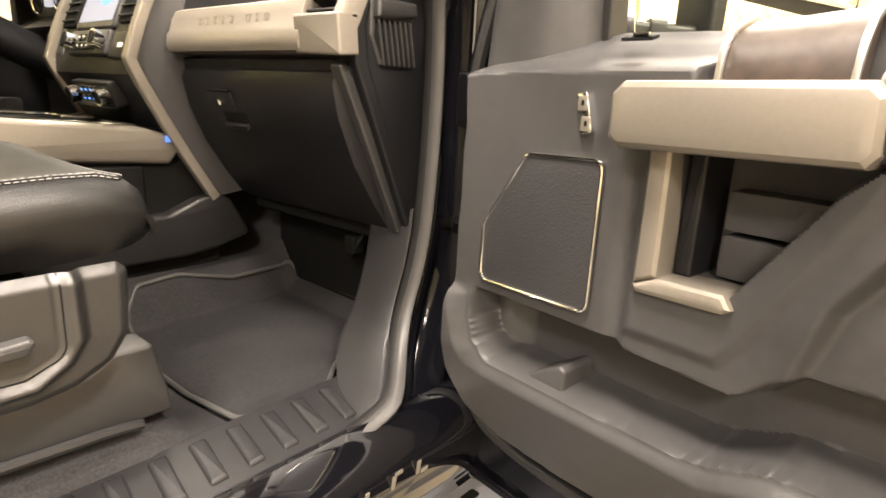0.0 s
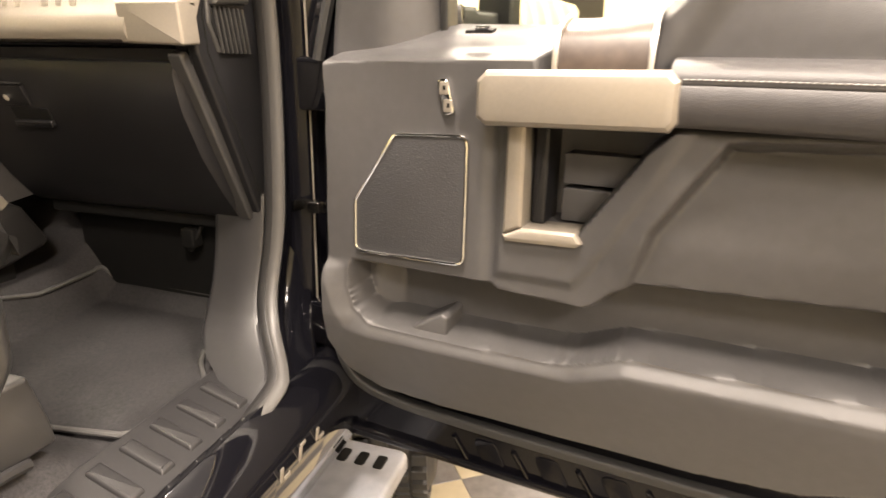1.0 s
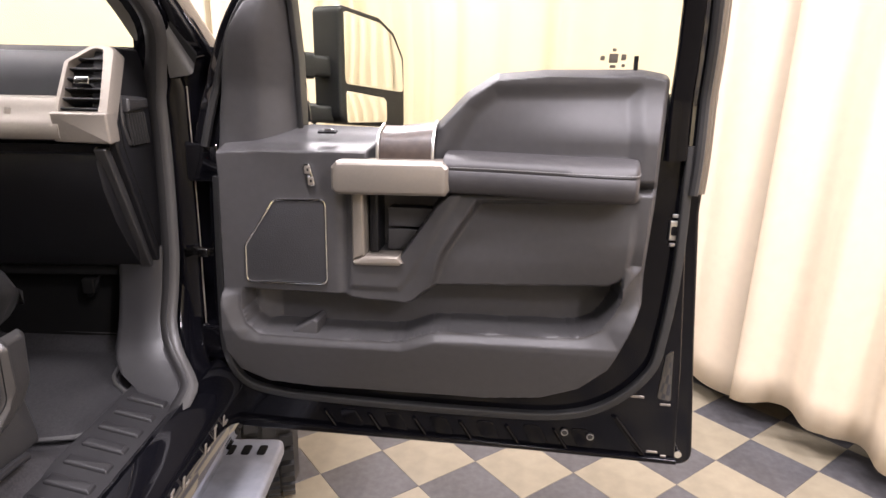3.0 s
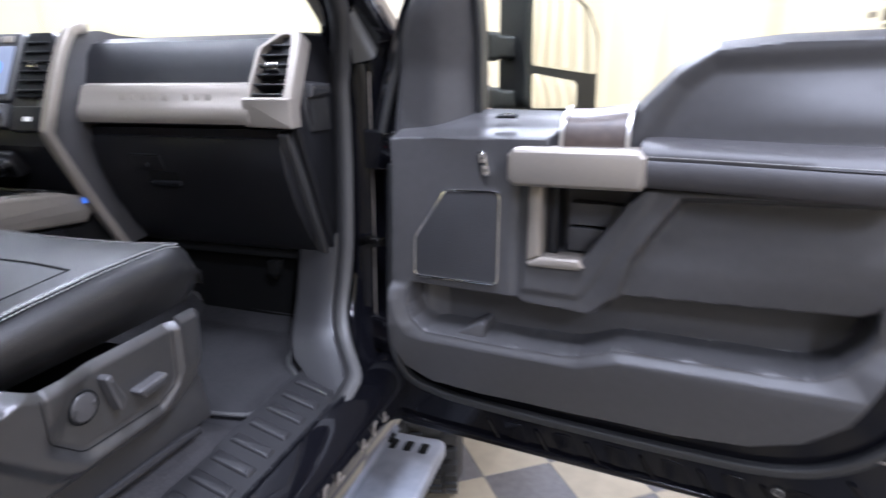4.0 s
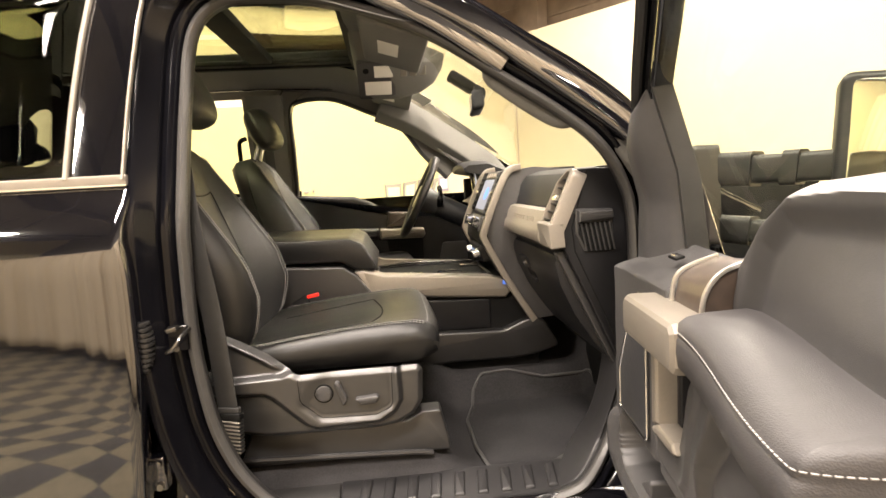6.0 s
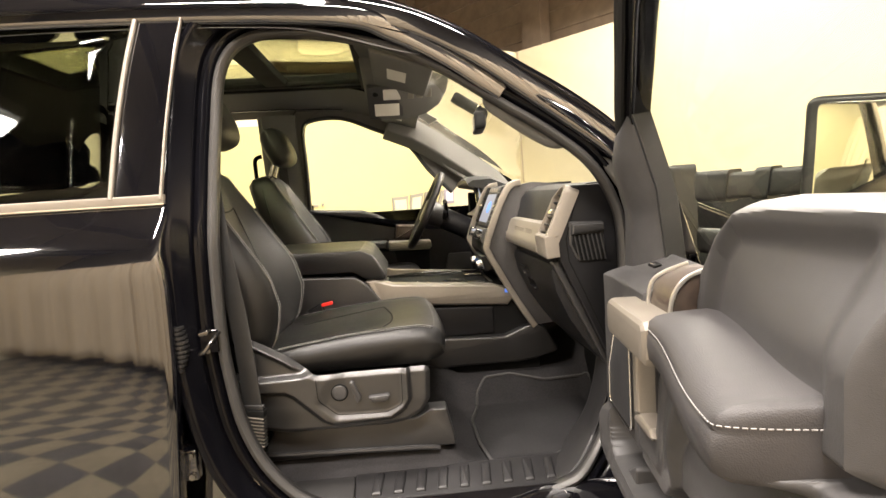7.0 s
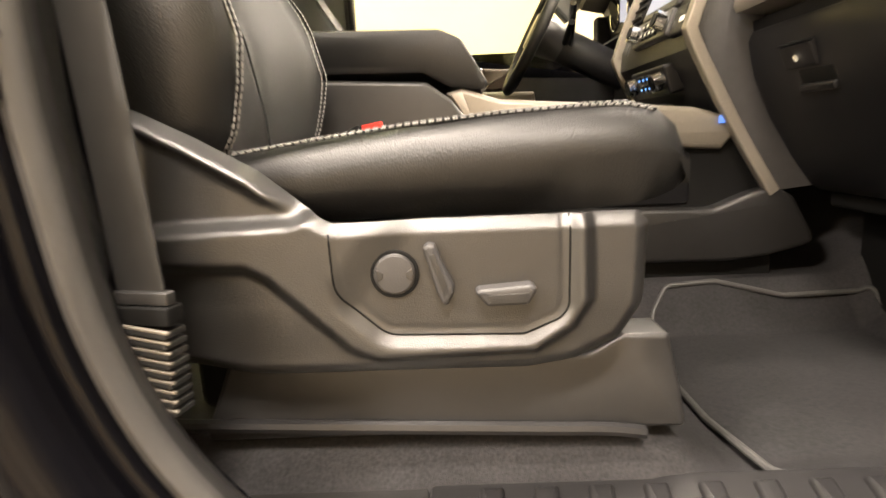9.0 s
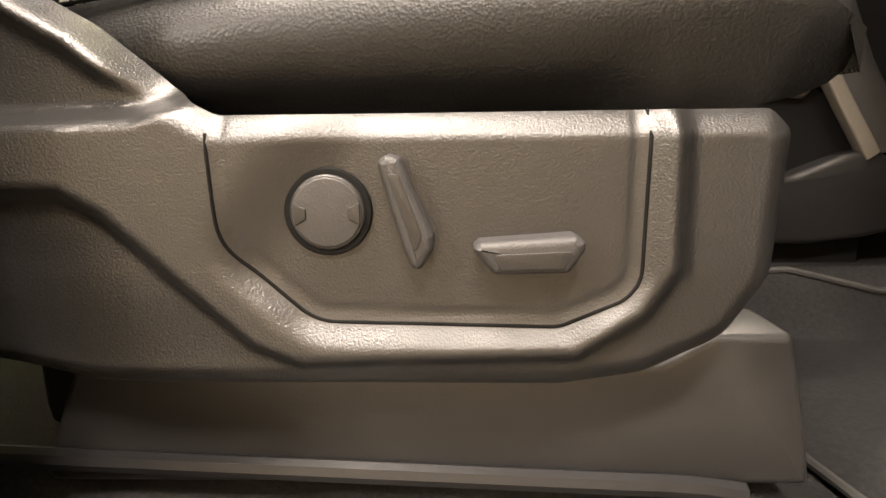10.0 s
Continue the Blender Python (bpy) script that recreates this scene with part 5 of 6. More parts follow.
for z, x in ((1.688, 0.735), (1.678, 0.705), (1.64, 0.678), (1.545, 0.636), (1.47, 0.612), (1.445, 0.610), (1.41, 0.632), (1.36, 0.655), (1.30, 0.69), (1.20, 0.76)):
    stack.append([(x, 1.31, z), (x, 1.75, z), (0.92, 1.75, z), (0.92, 1.31, z)])
stack_ob = mesh("centre_panel", *rings_mesh(stack), DASH, dash, "black centre stack with screen and dials", 30)
FS = face(0.637, 1.545, 0.415)
FT = face(0.612, 1.470, 0.32)
scr_frame = slab("screen_frame", rounded([(1.425, -0.010), (1.425, 0.150), (1.635, 0.150), (1.635, -0.010)], 0.010), FS, -0.01, 0.010, TRIM, stack_ob, "charcoal screen surround", 0.005)
slab("touch_screen", rounded([(1.438, 0.006), (1.438, 0.118), (1.622, 0.118), (1.622, 0.006)], 0.004), FS, 0.009, 0.0115, SCREEN, scr_frame, "lit touch screen", 0.0008)
ov = [(1.50 + 0.036 * math.cos(a), 0.066 + 0.024 * math.sin(a)) for a in np.linspace(0, 2 * math.pi, 24, endpoint=False)]
slab("screen_badge", ov, FS, 0.0112, 0.0120, SCREENBLUE, scr_frame, "blue oval shown on the screen", 0.0002)
for k in range(4):
    slab("top_button", rounded([(1.445 + 0.046 * k, 0.126), (1.445 + 0.046 * k, 0.142), (1.480 + 0.046 * k, 0.142), (1.480 + 0.046 * k, 0.126)], 0.003), FS, 0.008, 0.0125, SILVER, scr_frame, "", 0.002)
for y0, y1 in ((1.322, 1.412), (1.648, 1.738)):
    hv = rounded([(y0, 0.0), (y0, 0.120), (y0 + 0.025, 0.150), (y1, 0.150), (y1, 0.0)], 0.010, 3)
    sv = slab("stack_vent", hv, FS, 0.0, 0.008, BLACK, stack_ob, "black slatted centre vent", 0.003)
    for k in range(6):
        z = 0.012 + 0.022 * k
        slab("vent_slat", [(y0 + 0.008 + (0.015 if k == 5 else 0), z), (y0 + 0.008 + (0.015 if k == 5 else 0), z + 0.004), (y1 - 0.006, z + 0.004), (y1 - 0.006, z)], FS, 0.007, 0.0135, DASH, sv, "", 0.001)
    slab("vent_tab", rounded([(y0 + 0.034, 0.064), (y0 + 0.034, 0.076), (y0 + 0.058, 0.076), (y0 + 0.058, 0.064)], 0.003), FS, 0.009, 0.019, CHROME, sv, "", 0.002)
slab("switch_block", rounded([(1.325, 0.004), (1.325, 0.060), (1.412, 0.060), (1.412, 0.004)], 0.006), FT, 0.0, 0.010, DASH, stack_ob, "black switch block", 0.004)
slab("switch_mark", [(1.352, 0.026), (1.352, 0.036), (1.375, 0.036), (1.375, 0.026)], FT, 0.0095, 0.0106, WHITE, stack_ob, "", 0.0002)
radio = slab("radio_panel", rounded([(1.425, 0.010), (1.425, 0.066), (1.635, 0.066), (1.635, 0.010)], 0.008), FT, 0.0, 0.014, TRIM, stack_ob, "radio panel with two chrome dials", 0.005)
clim = face(0.628, 1.415, -0.30)
hvac = slab("climate_panel", rounded([(1.425, -0.040), (1.425, 0.020), (1.635, 0.020), (1.635, -0.040)], 0.008), clim, -0.02, 0.022, DASH, stack_ob, "climate panel with chrome dials", 0.005)
for host, fr_, zc, out in ((radio, FT, 0.038, 0.014), (hvac, clim, -0.008, 0.022)):
    for y in (1.450, 1.610):
        dial = tube("dial", fr_(arr([y, y]), arr([zc, zc]), arr([out - 0.004, out + 0.022])), 0.019, CHROME, host, "chrome dial", n=20)
        tube("dial_face", fr_(arr([y, y]), arr([zc, zc]), arr([out + 0.018, out + 0.0235])), 0.014, BLACK, host, "", n=20)
    for k in range(4):
        for r_ in range(2):
            slab("button", rounded([(1.480 + 0.026 * k, zc - 0.018 + 0.020 * r_), (1.480 + 0.026 * k, zc - 0.002 + 0.020 * r_), (1.502 + 0.026 * k, zc - 0.002 + 0.020 * r_), (1.502 + 0.026 * k, zc - 0.018 + 0.020 * r_)], 0.003), fr_, out - 0.002, out + 0.005, DASH, host, "", 0.002)
            slab("button_mark", [(1.487 + 0.026 * k, zc - 0.012 + 0.020 * r_), (1.487 + 0.026 * k, zc - 0.008 + 0.020 * r_), (1.496 + 0.026 * k, zc - 0.008 + 0.020 * r_), (1.496 + 0.026 * k, zc - 0.012 + 0.020 * r_)], fr_, out + 0.004, out + 0.0056, WHITE if host is radio else SCREENBLUE, host, "", 0.0002)
block("courtesy_light", (0.668, 1.303, 1.318), (0.014, 0.004, 0.014), BLUELED, stack_ob, "small blue courtesy light", 0.002)

# ---- centre console ----
tunnel = []
for x, zt in ((-0.16, 1.30), (0.10, 1.31), (0.40, 1.31), (0.66, 1.30), (0.78, 1.22)):
    tunnel.append([(x, 1.325, 1.00), (x, 1.325, zt), (x, 1.735, zt), (x, 1.735, 1.00)])
console = mesh("centre_console", *rings_mesh(tunnel), BLACK, truck, "black centre console with silver sides", 30)
for sg in (-1, 1):
    yb = MID + sg * 0.222
    side = rounded([(0.172, 1.384), (0.205, 1.392), (0.27, 1.370), (0.62, 1.342), (0.668, 1.328), (0.700, 1.296), (0.672, 1.264), (0.226, 1.296)], [0.004, 0.004, 0.02, 0.02, 0.01, 0.01, 0.004, 0.004], 4)
    slab("console_side", side, XZ, yb - sg * 0.05, yb, SILVER, console, "satin silver console side", 0.010)
    low = rounded([(-0.12, 1.170), (0.40, 1.166), (0.655, 1.158), (0.720, 1.184), (0.765, 1.196), (0.800, 1.176), (0.850, 1.088), (0.760, 1.066), (0.690, 1.058), (0.50, 1.060), (-0.12, 1.03)], [0.01, 0.02, 0.04, 0.04, 0.01, 0.01, 0.02, 0.04, 0.04, 0.01, 0.01], 4)
    slab("console_base", low, XZ, yb - sg * 0.03, yb + sg * 0.016, PINCH, console, "black lower console trim", 0.010)
    slab("console_wall", rounded([(-0.14, 1.16), (-0.14, 1.42), (0.14, 1.405), (0.185, 1.372), (0.250, 1.290), (0.26, 1.16)], 0.012, 3), XZ, yb - sg * 0.05, yb + sg * 0.004, PINCH, console, "dark console wall", 0.008)
    slab("console_pocket", rounded([(0.28, 1.165), (0.62, 1.165), (0.62, 1.262), (0.28, 1.275)], 0.01), XZ, yb - sg * 0.03, yb - sg * 0.012, DASH, console, "", 0.004)
lid = []
for y in np.concatenate([[1.306, 1.309], np.linspace(1.325, 1.735, 6), [1.751, 1.754]]):
    k = 0.012 if y < 1.308 or y > 1.752 else (0.004 if y < 1.312 or y > 1.748 else 0.0)
    pts = rounded([(-0.17, 1.425 + k), (-0.17, 1.505 - k), (0.165, 1.497 - k), (0.205, 1.480 - k), (0.252 - k, 1.400), (0.245 - k, 1.384 + k), (0.180, 1.392 + k), (0.135, 1.418 + k)], [0.02, 0.02, 0.02, 0.03, 0.012, 0.01, 0.02, 0.02], 4)
    lid.append([(a, y, b) for a, b in pts])
armlid = mesh("armrest_lid", *rings_mesh(lid), LEATHER, console, "black padded armrest lid", 50)
block("console_tray", (0.45, MID, 1.330), (0.44, 0.36, 0.016), BLACK, console, "black cup-holder tray", 0.006)
for x in (0.36, 0.50):
    tube("cup_ring", [(x + 0.045 * math.cos(a), MID - 0.07 + 0.045 * math.sin(a), 1.340) for a in np.linspace(0, 2 * math.pi, 24, endpoint=False)], 0.004, CHROME, console, "", True)
for y in (1.365, 1.695):
    tube("tray_rail", spline(arr([(0.245, y, 1.345), (0.40, y, 1.352), (0.60, y, 1.345)]), 6), 0.005, CHROME, console)
tray = rounded([(0.245, MID - 0.17), (0.63, MID - 0.17), (0.63, MID + 0.17), (0.245, MID + 0.17)], 0.02)
tube("tray_edge", np.stack([tray[:, 0], tray[:, 1], np.full(len(tray), 1.340)], 1), 0.005, PILLAR, console, "", True)
block("gear_gate", (0.585, MID + 0.08, 1.347), (0.07, 0.10, 0.012), CHROME, console, "", 0.004)

# ---- seats ----


def seat_ring(yc, hw, zb, zt, crown, x, fx=0.0, side=0.035):
    """One slice of a cushion: flat sides, rounded shoulders, dished top."""
    out = []
    for t in np.linspace(-1, 1, 25):
        y = yc + hw * t
        rise = crown * (abs(t) ** 2.2)
        fall = max(0.0, abs(t) - 0.86) / 0.14
        z = zt + rise - side * (1 - math.sqrt(max(0.0, 1 - min(1, fall) ** 2)))
        out.append((x + fx * (1 - abs(t) ** 2), y, z))
    out.append((x, yc + hw * 1.006, (zb + zt) / 2 + 0.006))
    out.append((x, yc + hw * 0.945, zb))
    out.append((x, yc - hw * 0.945, zb))
    out.append((x, yc - hw * 1.006, (zb + zt) / 2 + 0.006))
    return out


def seat(yc, s, name, label):
    """A leather bucket seat; s = -1 where its door is on the right, 1 on the left."""
    base = block(name, (0.10, yc, 1.10), (0.42, 0.38, 0.16), BLACK, truck, label, 0.02)
    rings = []
    for x, zb, zt, cr, k in ((-0.115, 1.25, 1.250, 0.02, 0.90), (-0.10, 1.235, 1.262, 0.028, 0.94), (-0.05, 1.232, 1.272, 0.034, 0.965), (0.02, 1.232, 1.280, 0.036, 0.98), (0.12, 1.233, 1.294, 0.034, 0.99), (0.22, 1.234, 1.308, 0.028, 1.0), (0.30, 1.235, 1.318, 0.021, 1.0),
                            (0.345, 1.238, 1.322, 0.016, 1.0), (0.372, 1.243, 1.318, 0.013, 0.992), (0.390, 1.250, 1.306, 0.009, 0.982), (0.401, 1.258, 1.284, 0.006, 0.965)):
        rings.append(seat_ring(yc, 0.243 * k, zb, zt, cr, x, 0.012 if x > 0.3 else 0))
    cushion = mesh("seat_cushion", *rings_mesh(rings), LEATHER, base, "black leather seat cushion with pale stitching", 70)

    def top(x, t):
        xs = arr([-0.10, -0.05, 0.02, 0.12, 0.22, 0.30, 0.345, 0.372, 0.390])
        zt = np.interp(x, xs, [1.262, 1.272, 1.280, 1.294, 1.308, 1.318, 1.322, 1.318, 1.306])
        cr = np.interp(x, xs, [0.028, 0.034, 0.036, 0.034, 0.028, 0.021, 0.016, 0.013, 0.009])
        fall = np.maximum(0, np.abs(t) - 0.86) / 0.14
        return zt + cr * np.abs(t) ** 2.2 - 0.035 * (1 - np.sqrt(np.maximum(0, 1 - np.minimum(1, fall) ** 2)))

    xs = np.linspace(-0.03, 0.372, 60)
    for sg in (-1, 1):
        for off in (0.905, 0.935):
            tt = np.full(60, off)
            q = np.stack([xs, yc + sg * 0.243 * off + 0 * xs, top(xs, tt) + 0.0012], 1)
            stitches("seam_stitching", q, 0.0050, 0.0026, 0.0007, STITCH, cushion)
        q = np.stack([xs, yc + sg * 0.243 * 0.92 + 0 * xs, top(xs, np.full(60, 0.92)) + 0.0002], 1)
        tube("seam", q, 0.0016, BLACK, cushion)
        q = spline([(-0.02, yc + sg * 0.130, top(-0.02, 0.53)), (0.12, yc + sg * 0.140, top(0.12, 0.57)), (0.235, yc + sg * 0.150, top(0.235, 0.60))], 8)
        tube("pleat", q + arr((0, 0, 0.0004)), 0.0022, BLACK, cushion)
    tube("pleat", spline([(0.238, yc - 0.150, top(0.238, 0.6)), (0.262, yc - 0.05, top(0.262, 0.2)), (0.262, yc + 0.05, top(0.262, 0.2)), (0.238, yc + 0.150, top(0.238, 0.6))], 8), 0.0024, BLACK, cushion)
    tt = np.linspace(-0.9, 0.9, 50)
    q = np.stack([np.full(50, 0.374) + 0.010 * (1 - tt ** 2), yc + 0.243 * 0.99 * tt, top(np.full(50, 0.372), tt) + 0.001], 1)
    stitches("seam_stitching", q, 0.0050, 0.0026, 0.0007, STITCH, cushion)

    # backrest: slices from the seat's bite to the shoulders
    ax0, ax1 = arr((-0.100, 1.255)), arr((-0.262, 1.800))
    up = (ax1 - ax0) / np.linalg.norm(ax1 - ax0)
    fwd = arr((up[1], -up[0]))
    hgt = float(np.linalg.norm(ax1 - ax0))

    def prof(h):
        hw = np.interp(h, [0, 0.06, 0.2, 0.4, 0.7, 0.9, 0.97, 1.0], [0.205, 0.228, 0.238, 0.238, 0.222, 0.196, 0.170, 0.140])
        bol = np.interp(h, [0, 0.08, 0.22, 0.4, 0.65, 0.85, 1.0], [0.020, 0.060, 0.088, 0.080, 0.045, 0.018, 0.004])
        mid = np.interp(h, [0, 0.15, 0.35, 0.7, 0.92, 1.0], [0.010, 0.030, 0.042, 0.030, 0.022, 0.0])
        return hw, bol, mid

    def front(h, t):
        hw, bol, mid = prof(h)
        d = mid + bol * np.clip((np.abs(t) - 0.42) / 0.40, 0, 1) ** 1.6
        return d - 0.06 * (1 - np.sqrt(np.maximum(0, 1 - np.clip((np.abs(t) - 0.80) / 0.20, 0, 1) ** 2)))

    def at(h, t, d):
        p = ax0 + up * (h * hgt) + fwd * d
        return (p[0], yc + prof(h)[0] * t, p[1])

    rings = []
    for h in (0.0, 0.03, 0.08, 0.15, 0.24, 0.34, 0.46, 0.58, 0.70, 0.81, 0.90, 0.96, 0.99, 1.0):
        r = [at(h, t, front(h, t)) for t in np.linspace(-1, 1, 33)]
        bk = -0.075 if 0.05 < h < 0.97 else -0.04
        r += [at(h, 1.0, -0.055), at(h, 0.90, bk), at(h, 0.0, bk - 0.01), at(h, -0.90, bk), at(h, -1.0, -0.055)]
        rings.append(r)
    back = mesh("backrest", *rings_mesh(rings), LEATHER, base, "black leather backrest with pale stitching", 70)
    hs = np.linspace(0.05, 0.93, 70)
    for sg in (-1, 1):
        for off in (0.80, 0.83, 0.86):
            q = arr([at(h, sg * off, front(h, off) + 0.0012) for h in hs])
            stitches("seam_stitching", q, 0.0050, 0.0024, 0.0010, STITCH, back)
        tube("seam", arr([at(h, sg * 0.845, front(h, 0.845) + 0.0002) for h in hs]), 0.0016, BLACK, back)
        tube("pleat", arr([at(h, sg * 0.44, front(h, 0.44) + 0.0004) for h in np.linspace(0.06, 0.74, 30)]), 0.0022, BLACK, back)
        tube("side_seam", arr([at(h, sg * 1.003, -0.010 - 0.018 * math.sin(h * 3)) for h in np.linspace(0.02, 0.9, 30)]), 0.0020, BLACK, back)
    for hh in (0.745,):
        tube("pleat", arr([at(hh - 0.02 * (1 - t * t * 5), t, front(hh, t) + 0.0004) for t in np.linspace(-0.44, 0.44, 16)]), 0.0022, BLACK, back)
    # head restraint on two posts
    rings = []
    for t in np.linspace(-1, 1, 15):
        k = math.sqrt(max(0.02, 1 - abs(t) ** 4.0))
        c = arr((-0.215, 1.925))
        u2, f2 = arr((-0.42, 0.907)), arr((0.907, 0.42))
        ring = []
        for a in np.linspace(0, 2 * math.pi, 24, endpoint=False):
            ca, sa = math.cos(a), math.sin(a)
            e = 2 / 2.8
            d = f2 * (0.056 * k * math.copysign(abs(ca) ** e, ca)) + u2 * (0.090 * (0.75 + 0.25 * k) * math.copysign(abs(sa) ** e, sa))
            ring.append((c[0] + d[0], yc + 0.132 * t, c[1] + d[1]))
        rings.append(ring)
    head = mesh("head_restraint", *rings_mesh(rings), LEATHER, base, "black leather head restraint", 70)
    for dy in (-0.055, 0.055):
        tube("post", [(-0.262, yc + dy, 1.775), (-0.232, yc + dy, 1.87)], 0.0065, CHROME, head, "chrome head restraint post")
        tube("post_collar", [(-0.268, yc + dy, 1.782), (-0.258, yc + dy, 1.80)], 0.012, BLACK, head, "", n=14)

    # outer side trim with the power switches
    def side_y(h):
        return yc + s * (0.210 + h)

    VAL = rounded([(-0.125, 1.350), (-0.06, 1.318), (0.0, 1.284), (0.040, 1.252), (0.070, 1.2365), (0.345, 1.2365), (0.356, 1.226), (0.352, 1.150), (0.332, 1.115), (0.290, 1.094), (0.245, 1.087), (-0.02, 1.088), (-0.10, 1.10), (-0.125, 1.15)], [0.01, 0.05, 0.05, 0.04, 0.01, 0.008, 0.01, 0.03, 0.03, 0.03, 0.02, 0.02, 0.03, 0.01], 5)
    RIDGE = [(-0.20, 1.265), (0.06, 1.26), (0.298, 1.26), (0.300, 1.158), (0.284, 1.132), (0.250, 1.110), (0.104, 1.106), (0.080, 1.116), (0.008, 1.186), (-0.012, 1.197), (-0.20, 1.206)]
    PAN = rounded([(0.0665, 1.26), (0.2825, 1.26), (0.2810, 1.152), (0.2740, 1.142), (0.2400, 1.1275), (0.1140, 1.1310), (0.0690, 1.172)], [0.006, 0.006, 0.02, 0.02, 0.02, 0.03, 0.03], 6)
    UPP = [(-0.2, 1.232), (0.030, 1.238), (0.075, 1.250), (0.075, 1.40), (-0.2, 1.40)]

    def depth(X, Z):
        d = 0.056 + 0.006 * ease(Z, 1.10, 1.16) - 0.012 * ease(X, 0.02, -0.10) * ease(Z, 1.20, 1.16)
        d = d + (0.0755 - d) * inside(RIDGE, X, Z, 0.016)
        d = d - 0.0095 * inside(PAN, X, Z, 0.020, 0.006) * ease(X + 0.8 * (1.20 - Z), 0.070, 0.125)
        d = d - 0.0012 * np.exp(-((sdf(PAN, X, Z) + 0.0065) / 0.0012) ** 2)
        d = d + (0.052 - 0.12 * np.maximum(0, Z - 1.24) - d) * inside(UPP, X, Z, 0.014) * ease(X, 0.078, 0.03)
        d = d + 0.010 * np.exp(-((sdf(VAL, X, Z) + 0.012) / 0.007) ** 2) * ease(Z, 1.245, 1.265)
        e = sdf(VAL, X, Z)
        return np.where(e > 0.004, -0.1, d - 0.016 * (1 - np.sqrt(np.clip(-(e - 0.002) / 0.014, 0, 1))))

    put = lambda a, b, c: np.stack([a, yc + s * (0.206 + c), b], 1)
    val = field("side_trim", np.arange(-0.130, 0.364, 0.0024), np.arange(1.080, 1.356, 0.0024), depth, put, SIDETRIM, base, "charcoal grained seat side trim", drop=-0.05, rim=VAL)
    fz = 0.066
    pl = np.concatenate([[(0.2822, 1.2365)], PAN[PAN[:, 1] < 1.237], [(0.0668, 1.2365)]])
    pl = arr([a + (b - a) * q for a, b in zip(pl[:-1], pl[1:]) for q in np.linspace(0, 1, 6, endpoint=False)])
    tube("panel_seam", put(pl[:, 0], pl[:, 1], depth(pl[:, 0], pl[:, 1])), 0.0010, BLACK, val)

    def key(nm, pts, c1, mat, label="", bev=0.003, r=0.004):
        return slab(nm, rounded(pts, r, 4), put, fz - 0.004, c1, mat, val, label, bev, 4)

    disc = [(0.1235 + 0.0222 * math.cos(a), 1.1885 + 0.0222 * math.sin(a)) for a in np.linspace(0, 2 * math.pi, 48, endpoint=False)]
    key("lumbar_ring", disc, fz + 0.0030, BLACK, "black ring round the lumbar dial", 0.001, 0)
    disc = [(0.1235 + 0.0190 * math.cos(a), 1.1885 + 0.0190 * math.sin(a)) for a in np.linspace(0, 2 * math.pi, 48, endpoint=False)]
    key("lumbar_rim", disc, fz + 0.0045, TRIM, "", 0.0015, 0)
    disc = [(0.1235 + 0.0176 * math.cos(a), 1.1885 + 0.0176 * math.sin(a)) for a in np.linspace(0, 2 * math.pi, 48, endpoint=False)]
    key("lumbar_dial", disc, fz + 0.0052, TRIM2, "round lumbar dial with side notches", 0.0012, 0)
    for sg in (-1, 1):
        key("dial_notch", [(0.1235 + sg * 0.0165, 1.194), (0.1235 + sg * 0.0105, 1.1905), (0.1235 + sg * 0.0105, 1.1855), (0.1235 + sg * 0.0165, 1.182)], fz + 0.0060, TRIM, "", 0.0005, 0.001)
    lever = key("recline_lever", [(0.1500, 1.2135), (0.1545, 1.2170), (0.1610, 1.2155), (0.1665, 1.1995), (0.1765, 1.1780), (0.1765, 1.1710), (0.1700, 1.1605), (0.1655, 1.1620), (0.1615, 1.1720)], fz + 0.0150, TRIM2, "upright seatback lever", 0.004, 0.003)
    key("lever_dish", [(0.1550, 1.2080), (0.1605, 1.2080), (0.1710, 1.1790), (0.1680, 1.1690)], fz + 0.0156, TRIM, "", 0.0003, 0.002)
    key("slide_lever", [(0.1950, 1.1715), (0.1990, 1.1745), (0.2450, 1.1775), (0.2500, 1.1745), (0.2495, 1.1700), (0.2420, 1.1590), (0.2060, 1.1585)], fz + 0.0165, TRIM2, "level seat cushion switch", 0.004, 0.003)
    key("slide_dish", [(0.2050, 1.1690), (0.2440, 1.1705), (0.2390, 1.1620), (0.2090, 1.1615)], fz + 0.0171, TRIM, "", 0.0003, 0.002)
    # rail cover on the floor
    rail = rounded([(-0.10, 0.995), (-0.060, 1.092), (0.20, 1.086), (0.315, 1.080), (0.350, 1.100), (0.397, 1.100), (0.413, 1.03), (0.418, 0.995)], [0.01, 0.01, 0.02, 0.02, 0.006, 0.006, 0.01, 0.006], 4)
    cover = slab("rail_cover", rail, put, -0.05, 0.004, TRIM, base, "charcoal plastic seat rail cover", 0.006)
    tube("rail_edge", arr([(x, float(yc + s * 0.216), 1.000 - 0.006 * ease(x, 0.33, 0.37) + 0.043 * max(0.0, 0.31 - x)) for x in np.linspace(-0.30, 0.372, 26)]), 0.0075, PILLAR, cover, "worn grey rail edge")
    # buckle on the inner side
    bx = yc - s * 0.232
    block("belt_buckle", (0.022, bx, 1.285), (0.050, 0.022, 0.085), BLACK, base, "black seat belt buckle", 0.006, (0, -28, 0))
    block("buckle_button", (0.047, bx, 1.330), (0.036, 0.017, 0.010), RED, base, "red buckle release button", 0.002, (0, -28 + 90 - 72, 0))
    return base


seat(1.01, -1, "passenger_seat", "black leather passenger seat with power switches")
seat(2.05, 1, "driver_seat", "black leather driver seat")

